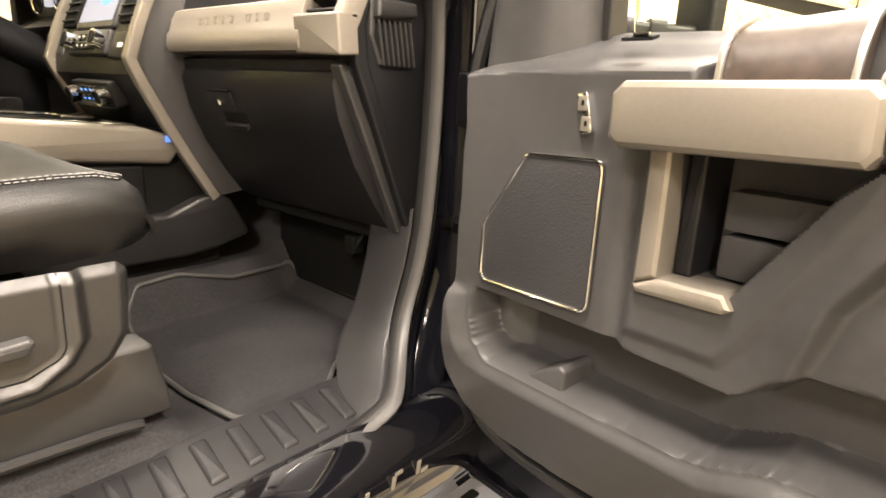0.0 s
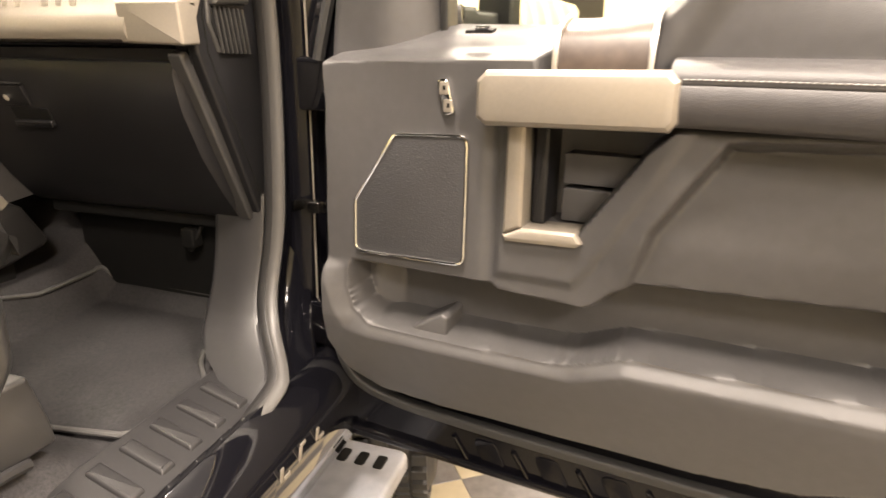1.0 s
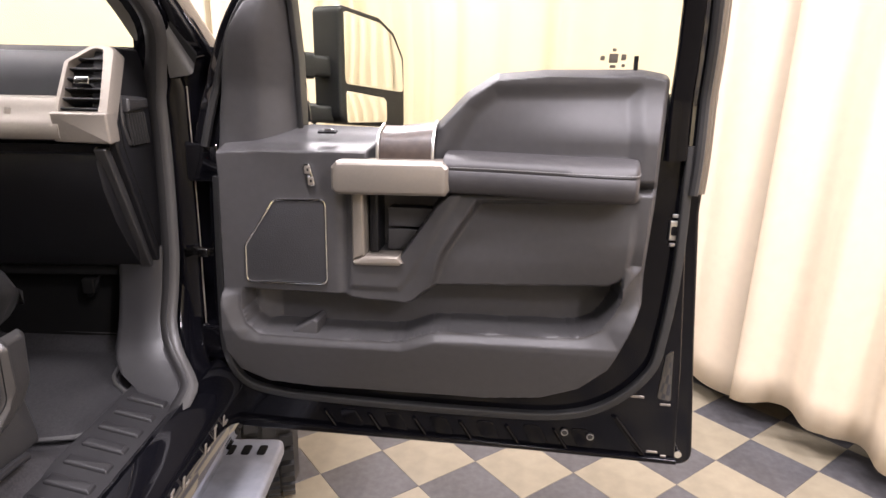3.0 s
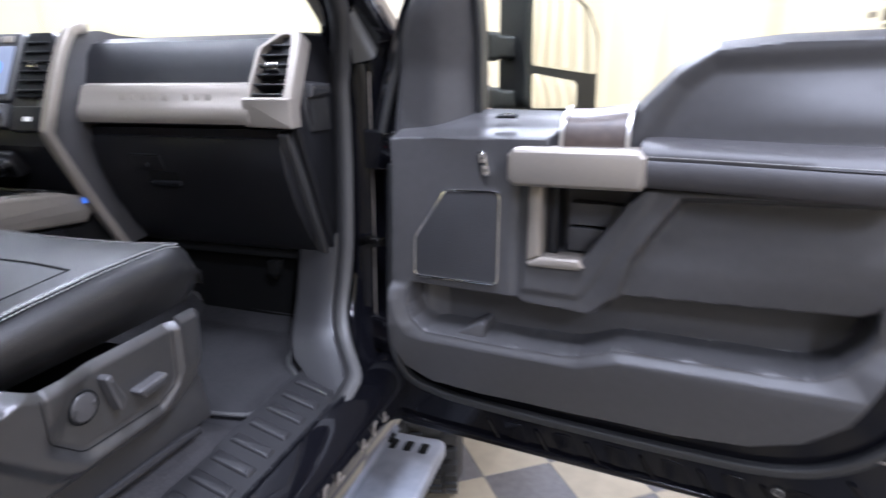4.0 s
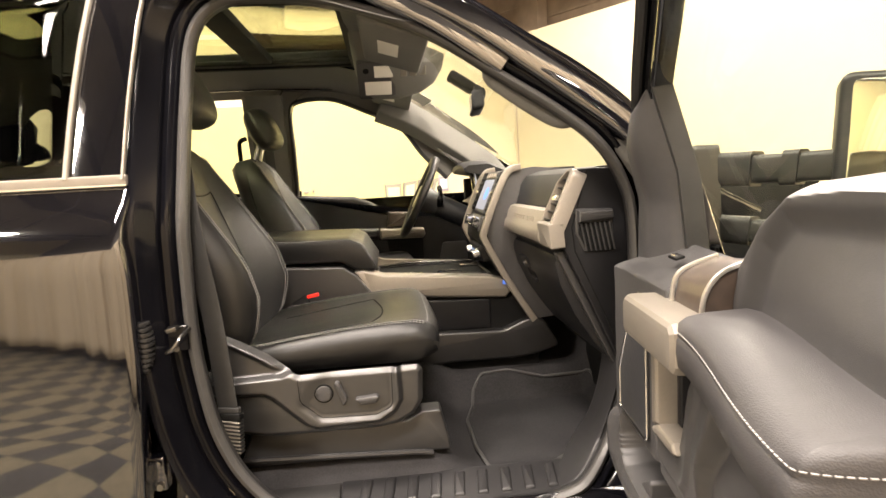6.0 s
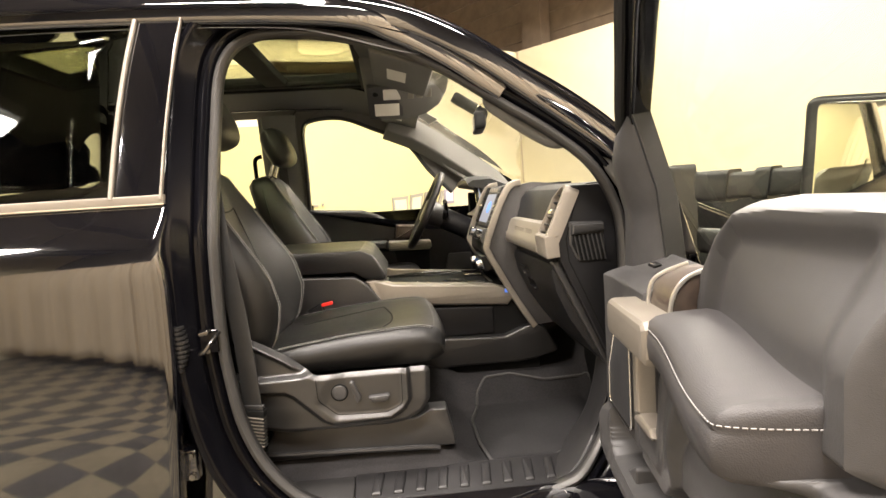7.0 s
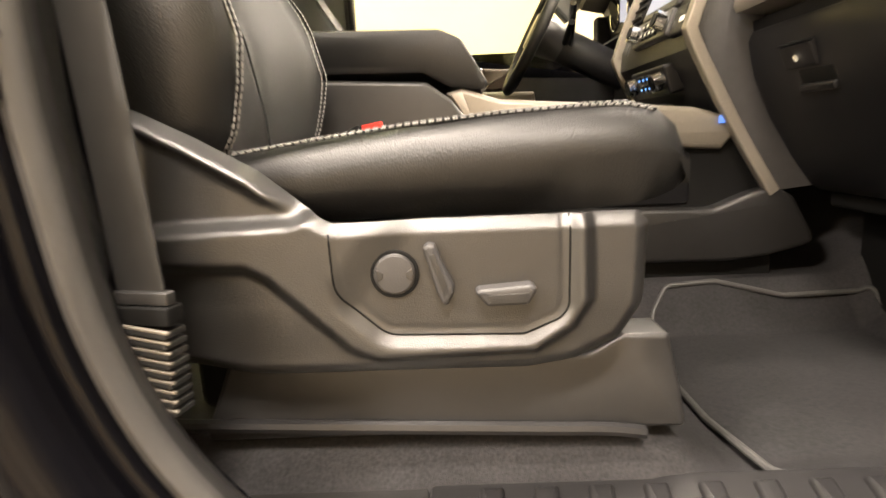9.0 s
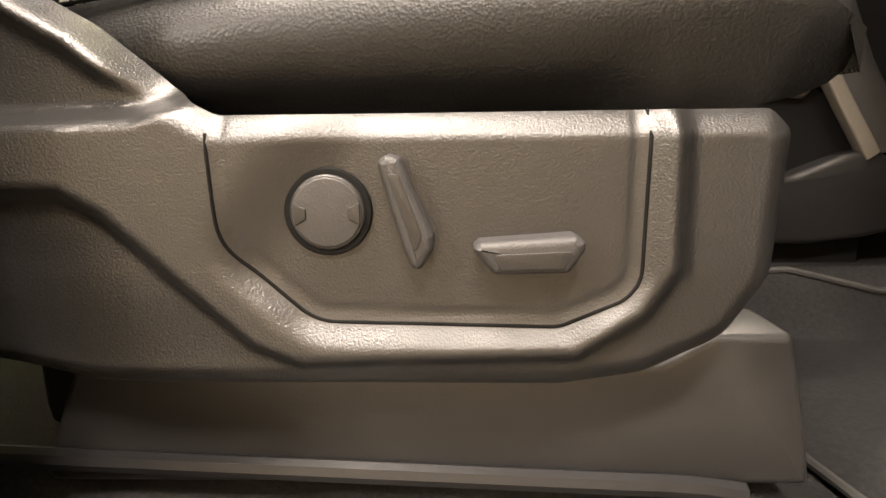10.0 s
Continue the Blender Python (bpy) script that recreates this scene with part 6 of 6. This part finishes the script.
# passenger belt with its pleated sleeve
strap = spline([(-0.170, 0.795, 2.00), (-0.140, 0.730, 1.75), (-0.118, 0.692, 1.58), (-0.092, 0.680, 1.40), (-0.078, 0.680, 1.195)], 8)
belt_ob = sweep("seat_belt", strap, rounded([(-0.023, -0.001), (0.023, -0.001), (0.023, 0.001), (-0.023, 0.001)], 0.0006, 2), RUBBER, truck, "black woven seat belt", side=(1, -0.25, 0))
block("belt_tongue", (-0.076, 0.680, 1.190), (0.052, 0.012, 0.012), TRIM, belt_ob, "grey belt anchor clip", 0.003, (0, 0, -14))
block("sleeve_cap", (-0.076, 0.681, 1.176), (0.056, 0.020, 0.016), BLACK, belt_ob, "", 0.003, (0, 0, -14))
for k in range(9):
    w = 0.050 - 0.0022 * k
    c = (-0.076 + 0.0003 * k, 0.682 + 0.0012 * k, 1.163 - 0.0092 * k)
    block("sleeve_fold", c, (w, 0.026, 0.0060), RUBBER, belt_ob, "", 0.002, (0, 6, -14))
    # a silver bar paints the sheen along each fold's upper front edge
    block("sleeve_glint", (c[0], c[1] - 0.012, c[2] + 0.003), (w, 0.004, 0.0026), SILVER, belt_ob, "", 0.001, (0, 6, -14))
block("belt_anchor", (-0.17, 0.80, 2.00), (0.05, 0.03, 0.12), LINER, belt_ob, "", 0.01)
pil = []
for z in np.linspace(0.95, 2.08, 12):
    y = SIDE + lean(z) + 0.055
    pil.append([(-0.150, y, z), (-0.150, y + 0.05, z), (-0.29, y + 0.06, z), (-0.29, y, z)])
mesh("pillar_cover", *rings_mesh(pil), PILLAR, truck, "charcoal centre pillar cover", 30)

# ---- driver's side, wheel, overhead fittings ----
FD = rounded([(-0.150, 1.632), (0.130, 1.612), (0.200, 1.585), (0.300, 1.528), (0.420, 1.516), (0.800, 1.500), (0.84, 1.20), (0.76, 0.98), (-0.10, 0.98), (-0.150, 1.20)], [0.01, 0.06, 0.05, 0.05, 0.04, 0.02, 0.1, 0.08, 0.1, 0.05], 5)
YF = 2.335
far_door = slab("driver_door_panel", FD, XZ, YF + 0.06, YF, DASH, truck, "black driver door panel", 0.02, 4)
slab("driver_armrest", rounded([(-0.13, 1.405), (0.245, 1.398), (0.245, 1.452), (-0.13, 1.462)], 0.012), XZ, YF + 0.01, YF - 0.075, LEATHER, far_door, "black driver armrest", 0.02, 4)
slab("driver_door_handle", rounded([(0.250, 1.400), (0.455, 1.396), (0.470, 1.412), (0.465, 1.442), (0.250, 1.448)], 0.008), XZ, YF + 0.01, YF - 0.095, SILVER, far_door, "satin silver driver door handle", 0.012, 2)
slab("wood_inlay", rounded([(0.285, 1.455), (0.405, 1.455), (0.405, 1.522), (0.300, 1.528)], 0.006), XZ, YF + 0.01, YF - 0.035, WOOD, far_door, "dark wood-grain inlay", 0.01)
tube("inlay_strip", [(0.283, YF - 0.034, 1.455), (0.290, YF - 0.03, 1.50), (0.296, YF - 0.015, 1.530)], 0.003, CHROME, far_door)
slab("door_cup", rounded([(0.30, 1.25), (0.46, 1.25), (0.46, 1.39), (0.28, 1.39)], 0.01), XZ, YF + 0.01, YF - 0.003, BLACK, far_door, "", 0.002)
slab("speaker_grille", rounded([(0.52, 1.20), (0.68, 1.20), (0.68, 1.36), (0.56, 1.36)], 0.015), XZ, YF + 0.01, YF - 0.01, GRID, far_door, "", 0.004)
tube("lock_pin", [(-0.125, YF + 0.015, 1.625), (-0.125, YF + 0.015, 1.655)], 0.0045, BLACK, far_door)
FW = rounded([(-0.150, 1.60), (-0.150, 2.03), (-0.09, 2.075), (0.06, 2.078), (0.20, 2.030), (0.375, 1.950), (0.485, 1.810), (0.56, 1.72), (0.56, 1.48), (0.30, 1.50)], 0.02, 3)
LEFT = lambda a, b, c: np.stack([a, 2 * MID - (SIDE + 0.30 * (b - 1.60) + 0.01) + c, b], 1)
fg = slab("driver_window", FW, LEFT, 0.0, 0.005, GLASS, truck, "tinted driver door glass", 0.001)
fg.visible_shadow = False
for x0, x1 in ((-1.02, -0.345),):
    rg = slab("rear_door_window", rounded([(x0, 1.62), (x1, 1.62), (x1 + 0.02, 2.06), (x0 + 0.1, 2.06)], 0.03), LEFT, 0.0, 0.005, REARGLASS, truck, "tinted rear door glass", 0.001)
    rg.visible_shadow = False
WINF = spline([(-0.150, 2 * MID - SIDE, 1.61), (-0.140, 2 * MID - SIDE - 0.08, 1.85), (-0.135, 2 * MID - SIDE - 0.13, 2.03), (-0.08, 2 * MID - SIDE - 0.142, 2.075), (0.06, 2 * MID - SIDE - 0.142, 2.078), (0.20, 2 * MID - SIDE - 0.135, 2.025), (0.375, 2 * MID - SIDE - 0.11, 1.940), (0.485, 2 * MID - SIDE - 0.075, 1.800), (0.60, 2 * MID - SIDE - 0.05, 1.68)], 6)
sweep("window_frame", WINF, rounded([(-0.014, -0.010), (0.014, -0.010), (0.016, 0.085), (-0.016, 0.085)], 0.006, 3), LINER, far_door, "grey driver window frame", side=(0, 1, 0))
sweep("window_seal", WINF - arr((0, 0.012, 0)), circle(0.009, 8), RUBBER, far_door, "black window seal")
cp = []
for z in np.linspace(1.55, 2.10, 8):
    y = 2 * MID - (SIDE + lean(z)) - 0.012
    cp.append([(-0.158, y + 0.03, z), (-0.165, y - 0.02, z), (-0.20, y - 0.035, z), (-0.32, y - 0.035, z), (-0.345, y - 0.01, z), (-0.345, y + 0.03, z)])
mesh("centre_pillar_cover", *rings_mesh(cp), LINER, truck, "grey centre pillar cover", 40)
belt2 = spline([(-0.255, 2.26, 2.00), (-0.245, 2.30, 1.75), (-0.235, 2.33, 1.45)], 6)
sweep("driver_belt", belt2, rounded([(-0.022, -0.001), (0.022, -0.001), (0.022, 0.001), (-0.022, 0.001)], 0.0006, 2), RUBBER, truck, "black woven driver seat belt", side=(1, 0, 0))
tube("belt_guide", spline(arr([(-0.36, 2.22, 1.72), (-0.362, 2.20, 1.86), (-0.352, 2.19, 1.895), (-0.325, 2.19, 1.905)]), 8), 0.010, BLACK, truck, "black hoop of the belt guide")
slab("rear_door_trim", rounded([(-1.25, 1.00), (-0.345, 1.00), (-0.345, 1.64), (-1.25, 1.64)], 0.02), XZ, YF + 0.06, YF + 0.02, DASH, truck, "black rear door trim", 0.01)
slab("rear_door_trim", rounded([(-1.25, 1.00), (-0.30, 1.00), (-0.30, 1.66), (-1.25, 1.66)], 0.02), XZ, 0.66, 0.70, TRIM2, truck, "", 0.01)
bench = block("rear_bench", (-1.28, MID, 1.42), (0.14, 1.40, 0.75), LEATHER, truck, "black leather rear bench", 0.05, (0, -14, 0))
block("bench_cushion", (-1.05, MID, 1.18), (0.46, 1.40, 0.14), LEATHER, bench, "", 0.05)

# steering wheel
wc, wn = arr((0.440, 2.05, 1.598)), arr((-0.895, 0, 0.445))
wu, wv = arr((0.445, 0, 0.895)), arr((0, 1, 0))
ang = np.linspace(0, 2 * math.pi, 48, endpoint=False)
rim = arr([wc + 0.180 * (math.cos(a) * wv + math.sin(a) * wu) for a in ang])
wheel_ob = tube("steering_wheel", rim, 0.0165, LEATHER, truck, "black leather steering wheel", True, 12)
hubp = arr([wc + wn * -0.02 + 0.072 * (math.cos(a) * wv * 1.05 + math.sin(a) * wu * 0.85) for a in ang])
hubf = arr([wc + wn * 0.012 + 0.060 * (math.cos(a) * wv * 1.05 + math.sin(a) * wu * 0.85) for a in ang])
hubb = arr([wc - wn * 0.09 + 0.050 * (math.cos(a) * wv + math.sin(a) * wu) for a in ang])
mesh("hub", *rings_mesh([hubb, hubp, hubf]), TRIM, wheel_ob, "charcoal wheel hub", 40)
for a in (0.12, math.pi - 0.12, -math.pi / 2):
    d = math.cos(a) * wv + math.sin(a) * wu
    sweep("spoke", arr([wc + d * 0.06 - wn * 0.012, wc + d * 0.12 - wn * 0.006, wc + d * 0.172]), rounded([(-0.020, -0.007), (0.020, -0.007), (0.016, 0.007), (-0.016, 0.007)], 0.004, 3), SILVER, wheel_ob, "silver wheel spoke", side=np.cross(wn, d))
tube("column", arr([wc - wn * 0.06, wc - wn * 0.30]), 0.05, DASH, wheel_ob, "black steering column", n=18)
tube("stalk", arr([wc - wn * 0.09 + wv * -0.05, wc - wn * 0.07 - wv * 0.17 + wu * 0.03]), 0.009, BLACK, wheel_ob, "black column stalk")
tube("shift_lever", arr([wc - wn * 0.11 - wv * 0.04, wc - wn * 0.05 - wv * 0.19 + wu * 0.07]), 0.010, CHROME, wheel_ob, "chrome column shifter")
binn = []
for y in np.linspace(1.83, 2.27, 9):
    k = 0.02 * (abs(y - 2.05) / 0.22) ** 4
    binn.append([(0.80, y, 1.71 - k), (0.72, y, 1.745 - k), (0.64, y, 1.742 - k), (0.618, y, 1.728 - k), (0.625, y, 1.715 - k), (0.70, y, 1.70 - k), (0.72, y, 1.60), (0.66, y, 1.56), (0.80, y, 1.55)])
cluster = mesh("instrument_cowl", *rings_mesh(binn), DASH, dash, "black instrument cowl", 40)
for y in (1.96, 2.14):
    tube("gauge", arr([(0.712, y, 1.655), (0.703, y, 1.651)]), 0.045, BLACK, cluster, "", n=28)
    tube("gauge_ring", arr([(0.701, y + 0.046 * math.cos(a), 1.651 + 0.046 * math.sin(a)) for a in np.linspace(0, 2 * math.pi, 28, endpoint=False)]), 0.003, CHROME, cluster, "", True)
slab("gauge_screen", rounded([(2.02, 1.62), (2.08, 1.62), (2.08, 1.69), (2.02, 1.69)], 0.004), YZ, 0.712, 0.700, SCREEN, cluster, "", 0.001)
for y in (1.80, 2.28):
    vs2 = slab("driver_vent", rounded([(y - 0.03, 1.55), (y + 0.03, 1.55), (y + 0.03, 1.67), (y - 0.03, 1.67)], 0.01), YZ, 0.72, 0.675, BLACK, dash, "black slatted driver vent", 0.006)
slab("driver_knee_panel", rounded([(1.78, 1.20), (2.28, 1.20), (2.28, 1.48), (1.78, 1.48)], 0.02), YZ, 0.85, 0.735, DASH, dash, "black driver knee panel", 0.02)
for k in range(5):
    slab("lit_switch", [(1.80 + 0.022 * k, 1.405), (1.812 + 0.022 * k, 1.405), (1.812 + 0.022 * k, 1.412), (1.80 + 0.022 * k, 1.412)], YZ, 0.737, 0.7335, SCREENBLUE, dash, "", 0.0003)

# overhead console, visors, inside mirror
oh = []
for x, d, w in ((0.205, 0.010, 0.115), (0.215, 0.100, 0.135), (0.235, 0.170, 0.145), (0.28, 0.185, 0.150), (0.36, 0.170, 0.152), (0.44, 0.130, 0.145), (0.49, 0.085, 0.12), (0.52, 0.030, 0.10)):
    zt = 2.16 - 0.30 * max(0, x - 0.22) ** 1.2
    oh.append([(x, MID - w * 1.15, zt), (x, MID - w * 1.02, zt - d * 0.40), (x, MID - w, zt - d * 0.45), (x, MID - w * 0.16, zt - d * 0.98), (x, MID - w * 0.10, zt - d), (x, MID + w * 0.10, zt - d), (x, MID + w * 0.16, zt - d * 0.98), (x, MID + w, zt - d * 0.45), (x, MID + w * 1.15, zt)])
over = mesh("overhead_console", *rings_mesh(oh), LINER, truck, "grey overhead console with map lights", 40)


def over_face(sgn):
    """The console's sloping lower faces: along x, down the slope by b, out by c."""
    return lambda a, b, c: np.stack([a, MID - sgn * (0.150 - 0.126 * b + 0.60 * c), 2.067 - 0.098 * b - 0.80 * c - 0.10 * np.maximum(0, a - 0.34) * b], 1)


for sgn in (1, -1):
    OF = over_face(sgn)
    slab("lamp_plate", rounded([(0.225, 0.06), (0.352, 0.06), (0.352, 0.97), (0.225, 0.97)], 0.02), OF, -0.012, 0.004, TRIM2, over, "grey map light plate", 0.003)
    slab("map_light", rounded([(0.248, 0.56), (0.338, 0.56), (0.338, 0.92), (0.248, 0.92)], 0.005), OF, 0.002, 0.0065, WHITE, over, "pale map light lens", 0.0015)
    slab("side_lens", rounded([(0.282, 0.14), (0.344, 0.14), (0.344, 0.44), (0.282, 0.44)], 0.005), OF, 0.002, 0.0060, WHITE, over, "pale lamp lens", 0.001)
    tube("sensor", OF(arr([0.255, 0.255]), arr([0.26, 0.26]), arr([-0.01, 0.007])), 0.010, BLACK, over, "black round sensor", n=14)
    for k in range(3):
        slab("overhead_switch", rounded([(0.368 + 0.032 * k, 0.12), (0.392 + 0.032 * k, 0.12), (0.392 + 0.032 * k, 0.42), (0.368 + 0.032 * k, 0.42)], 0.005), OF, -0.03, 0.006 - 0.004 * k, SILVER, over, "", 0.003)
for y0, y1 in ((0.83, 1.33), (1.74, 2.23)):
    vz = lambda a, b, c: np.stack([a, b, 2.085 - 0.30 * np.maximum(0, a - 0.25) - 0.02 * np.abs(b - MID) - c], 1)
    visor = slab("sun_visor", rounded([(0.255, y0), (0.425, y0), (0.425, y1), (0.255, y1)], 0.025), vz, 0.0, 0.022, LINER, truck, "grey cloth sun visor", 0.009, back=True)
    slab("visor_label", rounded([(0.300, (y0 + y1) / 2 - 0.09), (0.355, (y0 + y1) / 2 - 0.09), (0.355, (y0 + y1) / 2 + 0.07), (0.300, (y0 + y1) / 2 + 0.07)], 0.004), vz, 0.021, 0.0228, WHITE, visor, "pale warning label", 0.0003)
MR = lambda a, b, c: np.stack([0.615 - c + 0.10 * (a - MID), a, b - 0.15 * c], 1)
rv = slab("inside_mirror", rounded([(MID - 0.115, 1.895), (MID + 0.115, 1.895), (MID + 0.105, 1.965), (MID - 0.105, 1.965)], 0.018), MR, -0.045, 0.0, BLACK, truck, "black inside mirror on a short stalk", 0.012, back=True)
slab("mirror_face", rounded([(MID - 0.105, 1.903), (MID + 0.105, 1.903), (MID + 0.096, 1.958), (MID - 0.096, 1.958)], 0.012), MR, -0.001, 0.0015, MIRROR, rv, "", 0.0004)
tube("mirror_stalk", spline(arr([(0.64, MID, 1.925), (0.665, MID, 1.965), (0.66, MID, 1.99)]), 6), 0.010, BLACK, rv)
block("sensor_pod", (0.60, MID, 2.005), (0.13, 0.10, 0.03), BLACK, rv, "black sensor pod on the glass", 0.012, (0, 33, 0))

# ---- loose things ----
mo = rounded([(0.512, 0.786), (0.600, 0.784), (0.678, 0.788), (0.735, 0.842), (0.772, 0.866), (0.84, 0.885), (0.945, 0.90), (0.945, 1.27), (0.78, 1.275), (0.66, 1.292), (0.570, 1.288), (0.536, 1.262), (0.528, 1.215), (0.496, 1.105), (0.496, 0.93)],
             [0.02, 0.03, 0.03, 0.03, 0.03, 0.03, 0.03, 0.03, 0.05, 0.04, 0.03, 0.03, 0.03, 0.03, 0.05], 5)
mat_thing = thing("floor_mat", (0.75, 1.05, 0.935), "dark carpet floor mat with a bound edge in the footwell", "floor mat")


def mat_h(X, Y):
    e = sdf(mo, X, Y)
    return np.where(e > 0.004, -9.0, floor_z(X, Y) + 0.011 - 0.004 * ease(e, -0.01, 0.0) + 0.002 * np.sin(X * 22) * np.sin(Y * 17))


field("mat_face", np.arange(0.486, 0.955, 0.006), np.arange(0.775, 1.31, 0.006), mat_h, XY, MAT, mat_thing, "", drop=0.5, rim=mo)
me_ = np.stack([mo[:, 0], mo[:, 1], floor_z(mo[:, 0], mo[:, 1]) + 0.010], 1)
tube("bound_edge", me_, 0.0050, BINDING, mat_thing, "grey bound mat edge", True)

# lettering of a dealer on the wall, as plain shapes
sign = thing("wall_sign", tuple(ROOM @ Vector((3.0, 6.58, 1.5))), "grey block shapes of a sign on the cream wall", "wall sign")
for x, w in ((2.55, 0.18), (2.735, 0.13), (2.885, 0.13), (3.035, 0.13), (3.185, 0.13)):
    v, f = box_data((x, 6.582, 1.64), (w, 0.012, 0.15))
    mesh("sign_block", room(v), f, GREYP, sign, "", 0)
    v, f = box_data((x, 6.578, 1.64), (w - 0.04, 0.012, 0.10))
    mesh("sign_face", room(v), f, WHITE, sign, "", 0)
for x, w, z, h in ((2.53, 0.14, 1.535, 0.010), (2.74, 0.15, 1.53, 0.025), (2.96, 0.20, 1.53, 0.025), (1.57, 0.03, 1.70, 0.025), (1.63, 0.04, 1.70, 0.015), (1.70, 0.02, 1.705, 0.02)):
    v, f = box_data((x, 6.582, z), (w, 0.012, h))
    mesh("sign_bar", room(v), f, GREYP, sign, "", 0)

# ---- floor tiles, one by one near the truck ----
TILE = 0.305
S0, R0 = 0.674, 1.705
ground = room_slab("floor", -9.0, 6.9, -0.7, 12.4, -0.06, -0.004, CEIL, "checkered cream and grey vinyl tile floor", "floor")
tile_mesh = {}
for mat_ in (TILE_C, TILE_G):
    me = bpy.data.meshes.new("tile")
    h = TILE / 2 - 0.0006
    v = [(-h, -h, -0.004), (h, -h, -0.004), (h, h, -0.004), (-h, h, -0.004), (-h, -h, -0.0008), (h, -h, -0.0008), (h, h, -0.0008), (-h, h, -0.0008),
         (-h + 0.001, -h + 0.001, 0), (h - 0.001, -h + 0.001, 0), (h - 0.001, h - 0.001, 0), (-h + 0.001, h - 0.001, 0)]
    f = [(8, 9, 10, 11)] + [(a, (a + 1) % 4, (a + 1) % 4 + 4, a + 4) for a in range(4)] + [(a + 4, (a + 1) % 4 + 4, (a + 1) % 4 + 8, a + 8) for a in range(4)]
    me.from_pydata(v, [], f)
    me.materials.append(mat_)
    tile_mesh[mat_] = me
rest = {TILE_C: [], TILE_G: []}
near = 0
for i in range(-32, 13):
    for j in range(-8, 26):
        x, y = S0 + (i + 0.5) * TILE, R0 + (j + 0.5) * TILE
        if not (-9.0 < x < 4.35 and -0.6 < y < 9.2):
            continue
        mat_ = TILE_G if (i + j) % 2 == 0 else TILE_C
        if -3.0 < x < 3.3 and -0.4 < y < 3.0 and near < 300:
            t = new("tile", tile_mesh[mat_])
            t.matrix_world = ROOM @ pose(x, y, 0)
            t.parent = ground
            near += 1
        else:
            h = TILE / 2 - 0.0006
            rest[mat_].append(([tuple(ROOM @ Vector((x + a * h, y + b * h, -0.0005))) for a, b in ((-1, -1), (1, -1), (1, 1), (-1, 1))], [(0, 1, 2, 3)]))
for mat_, items in rest.items():
    ob = mesh("floor_tiles", *join_data(items), mat_, ground, "", 0)
    ob["kind"] = "stuff"
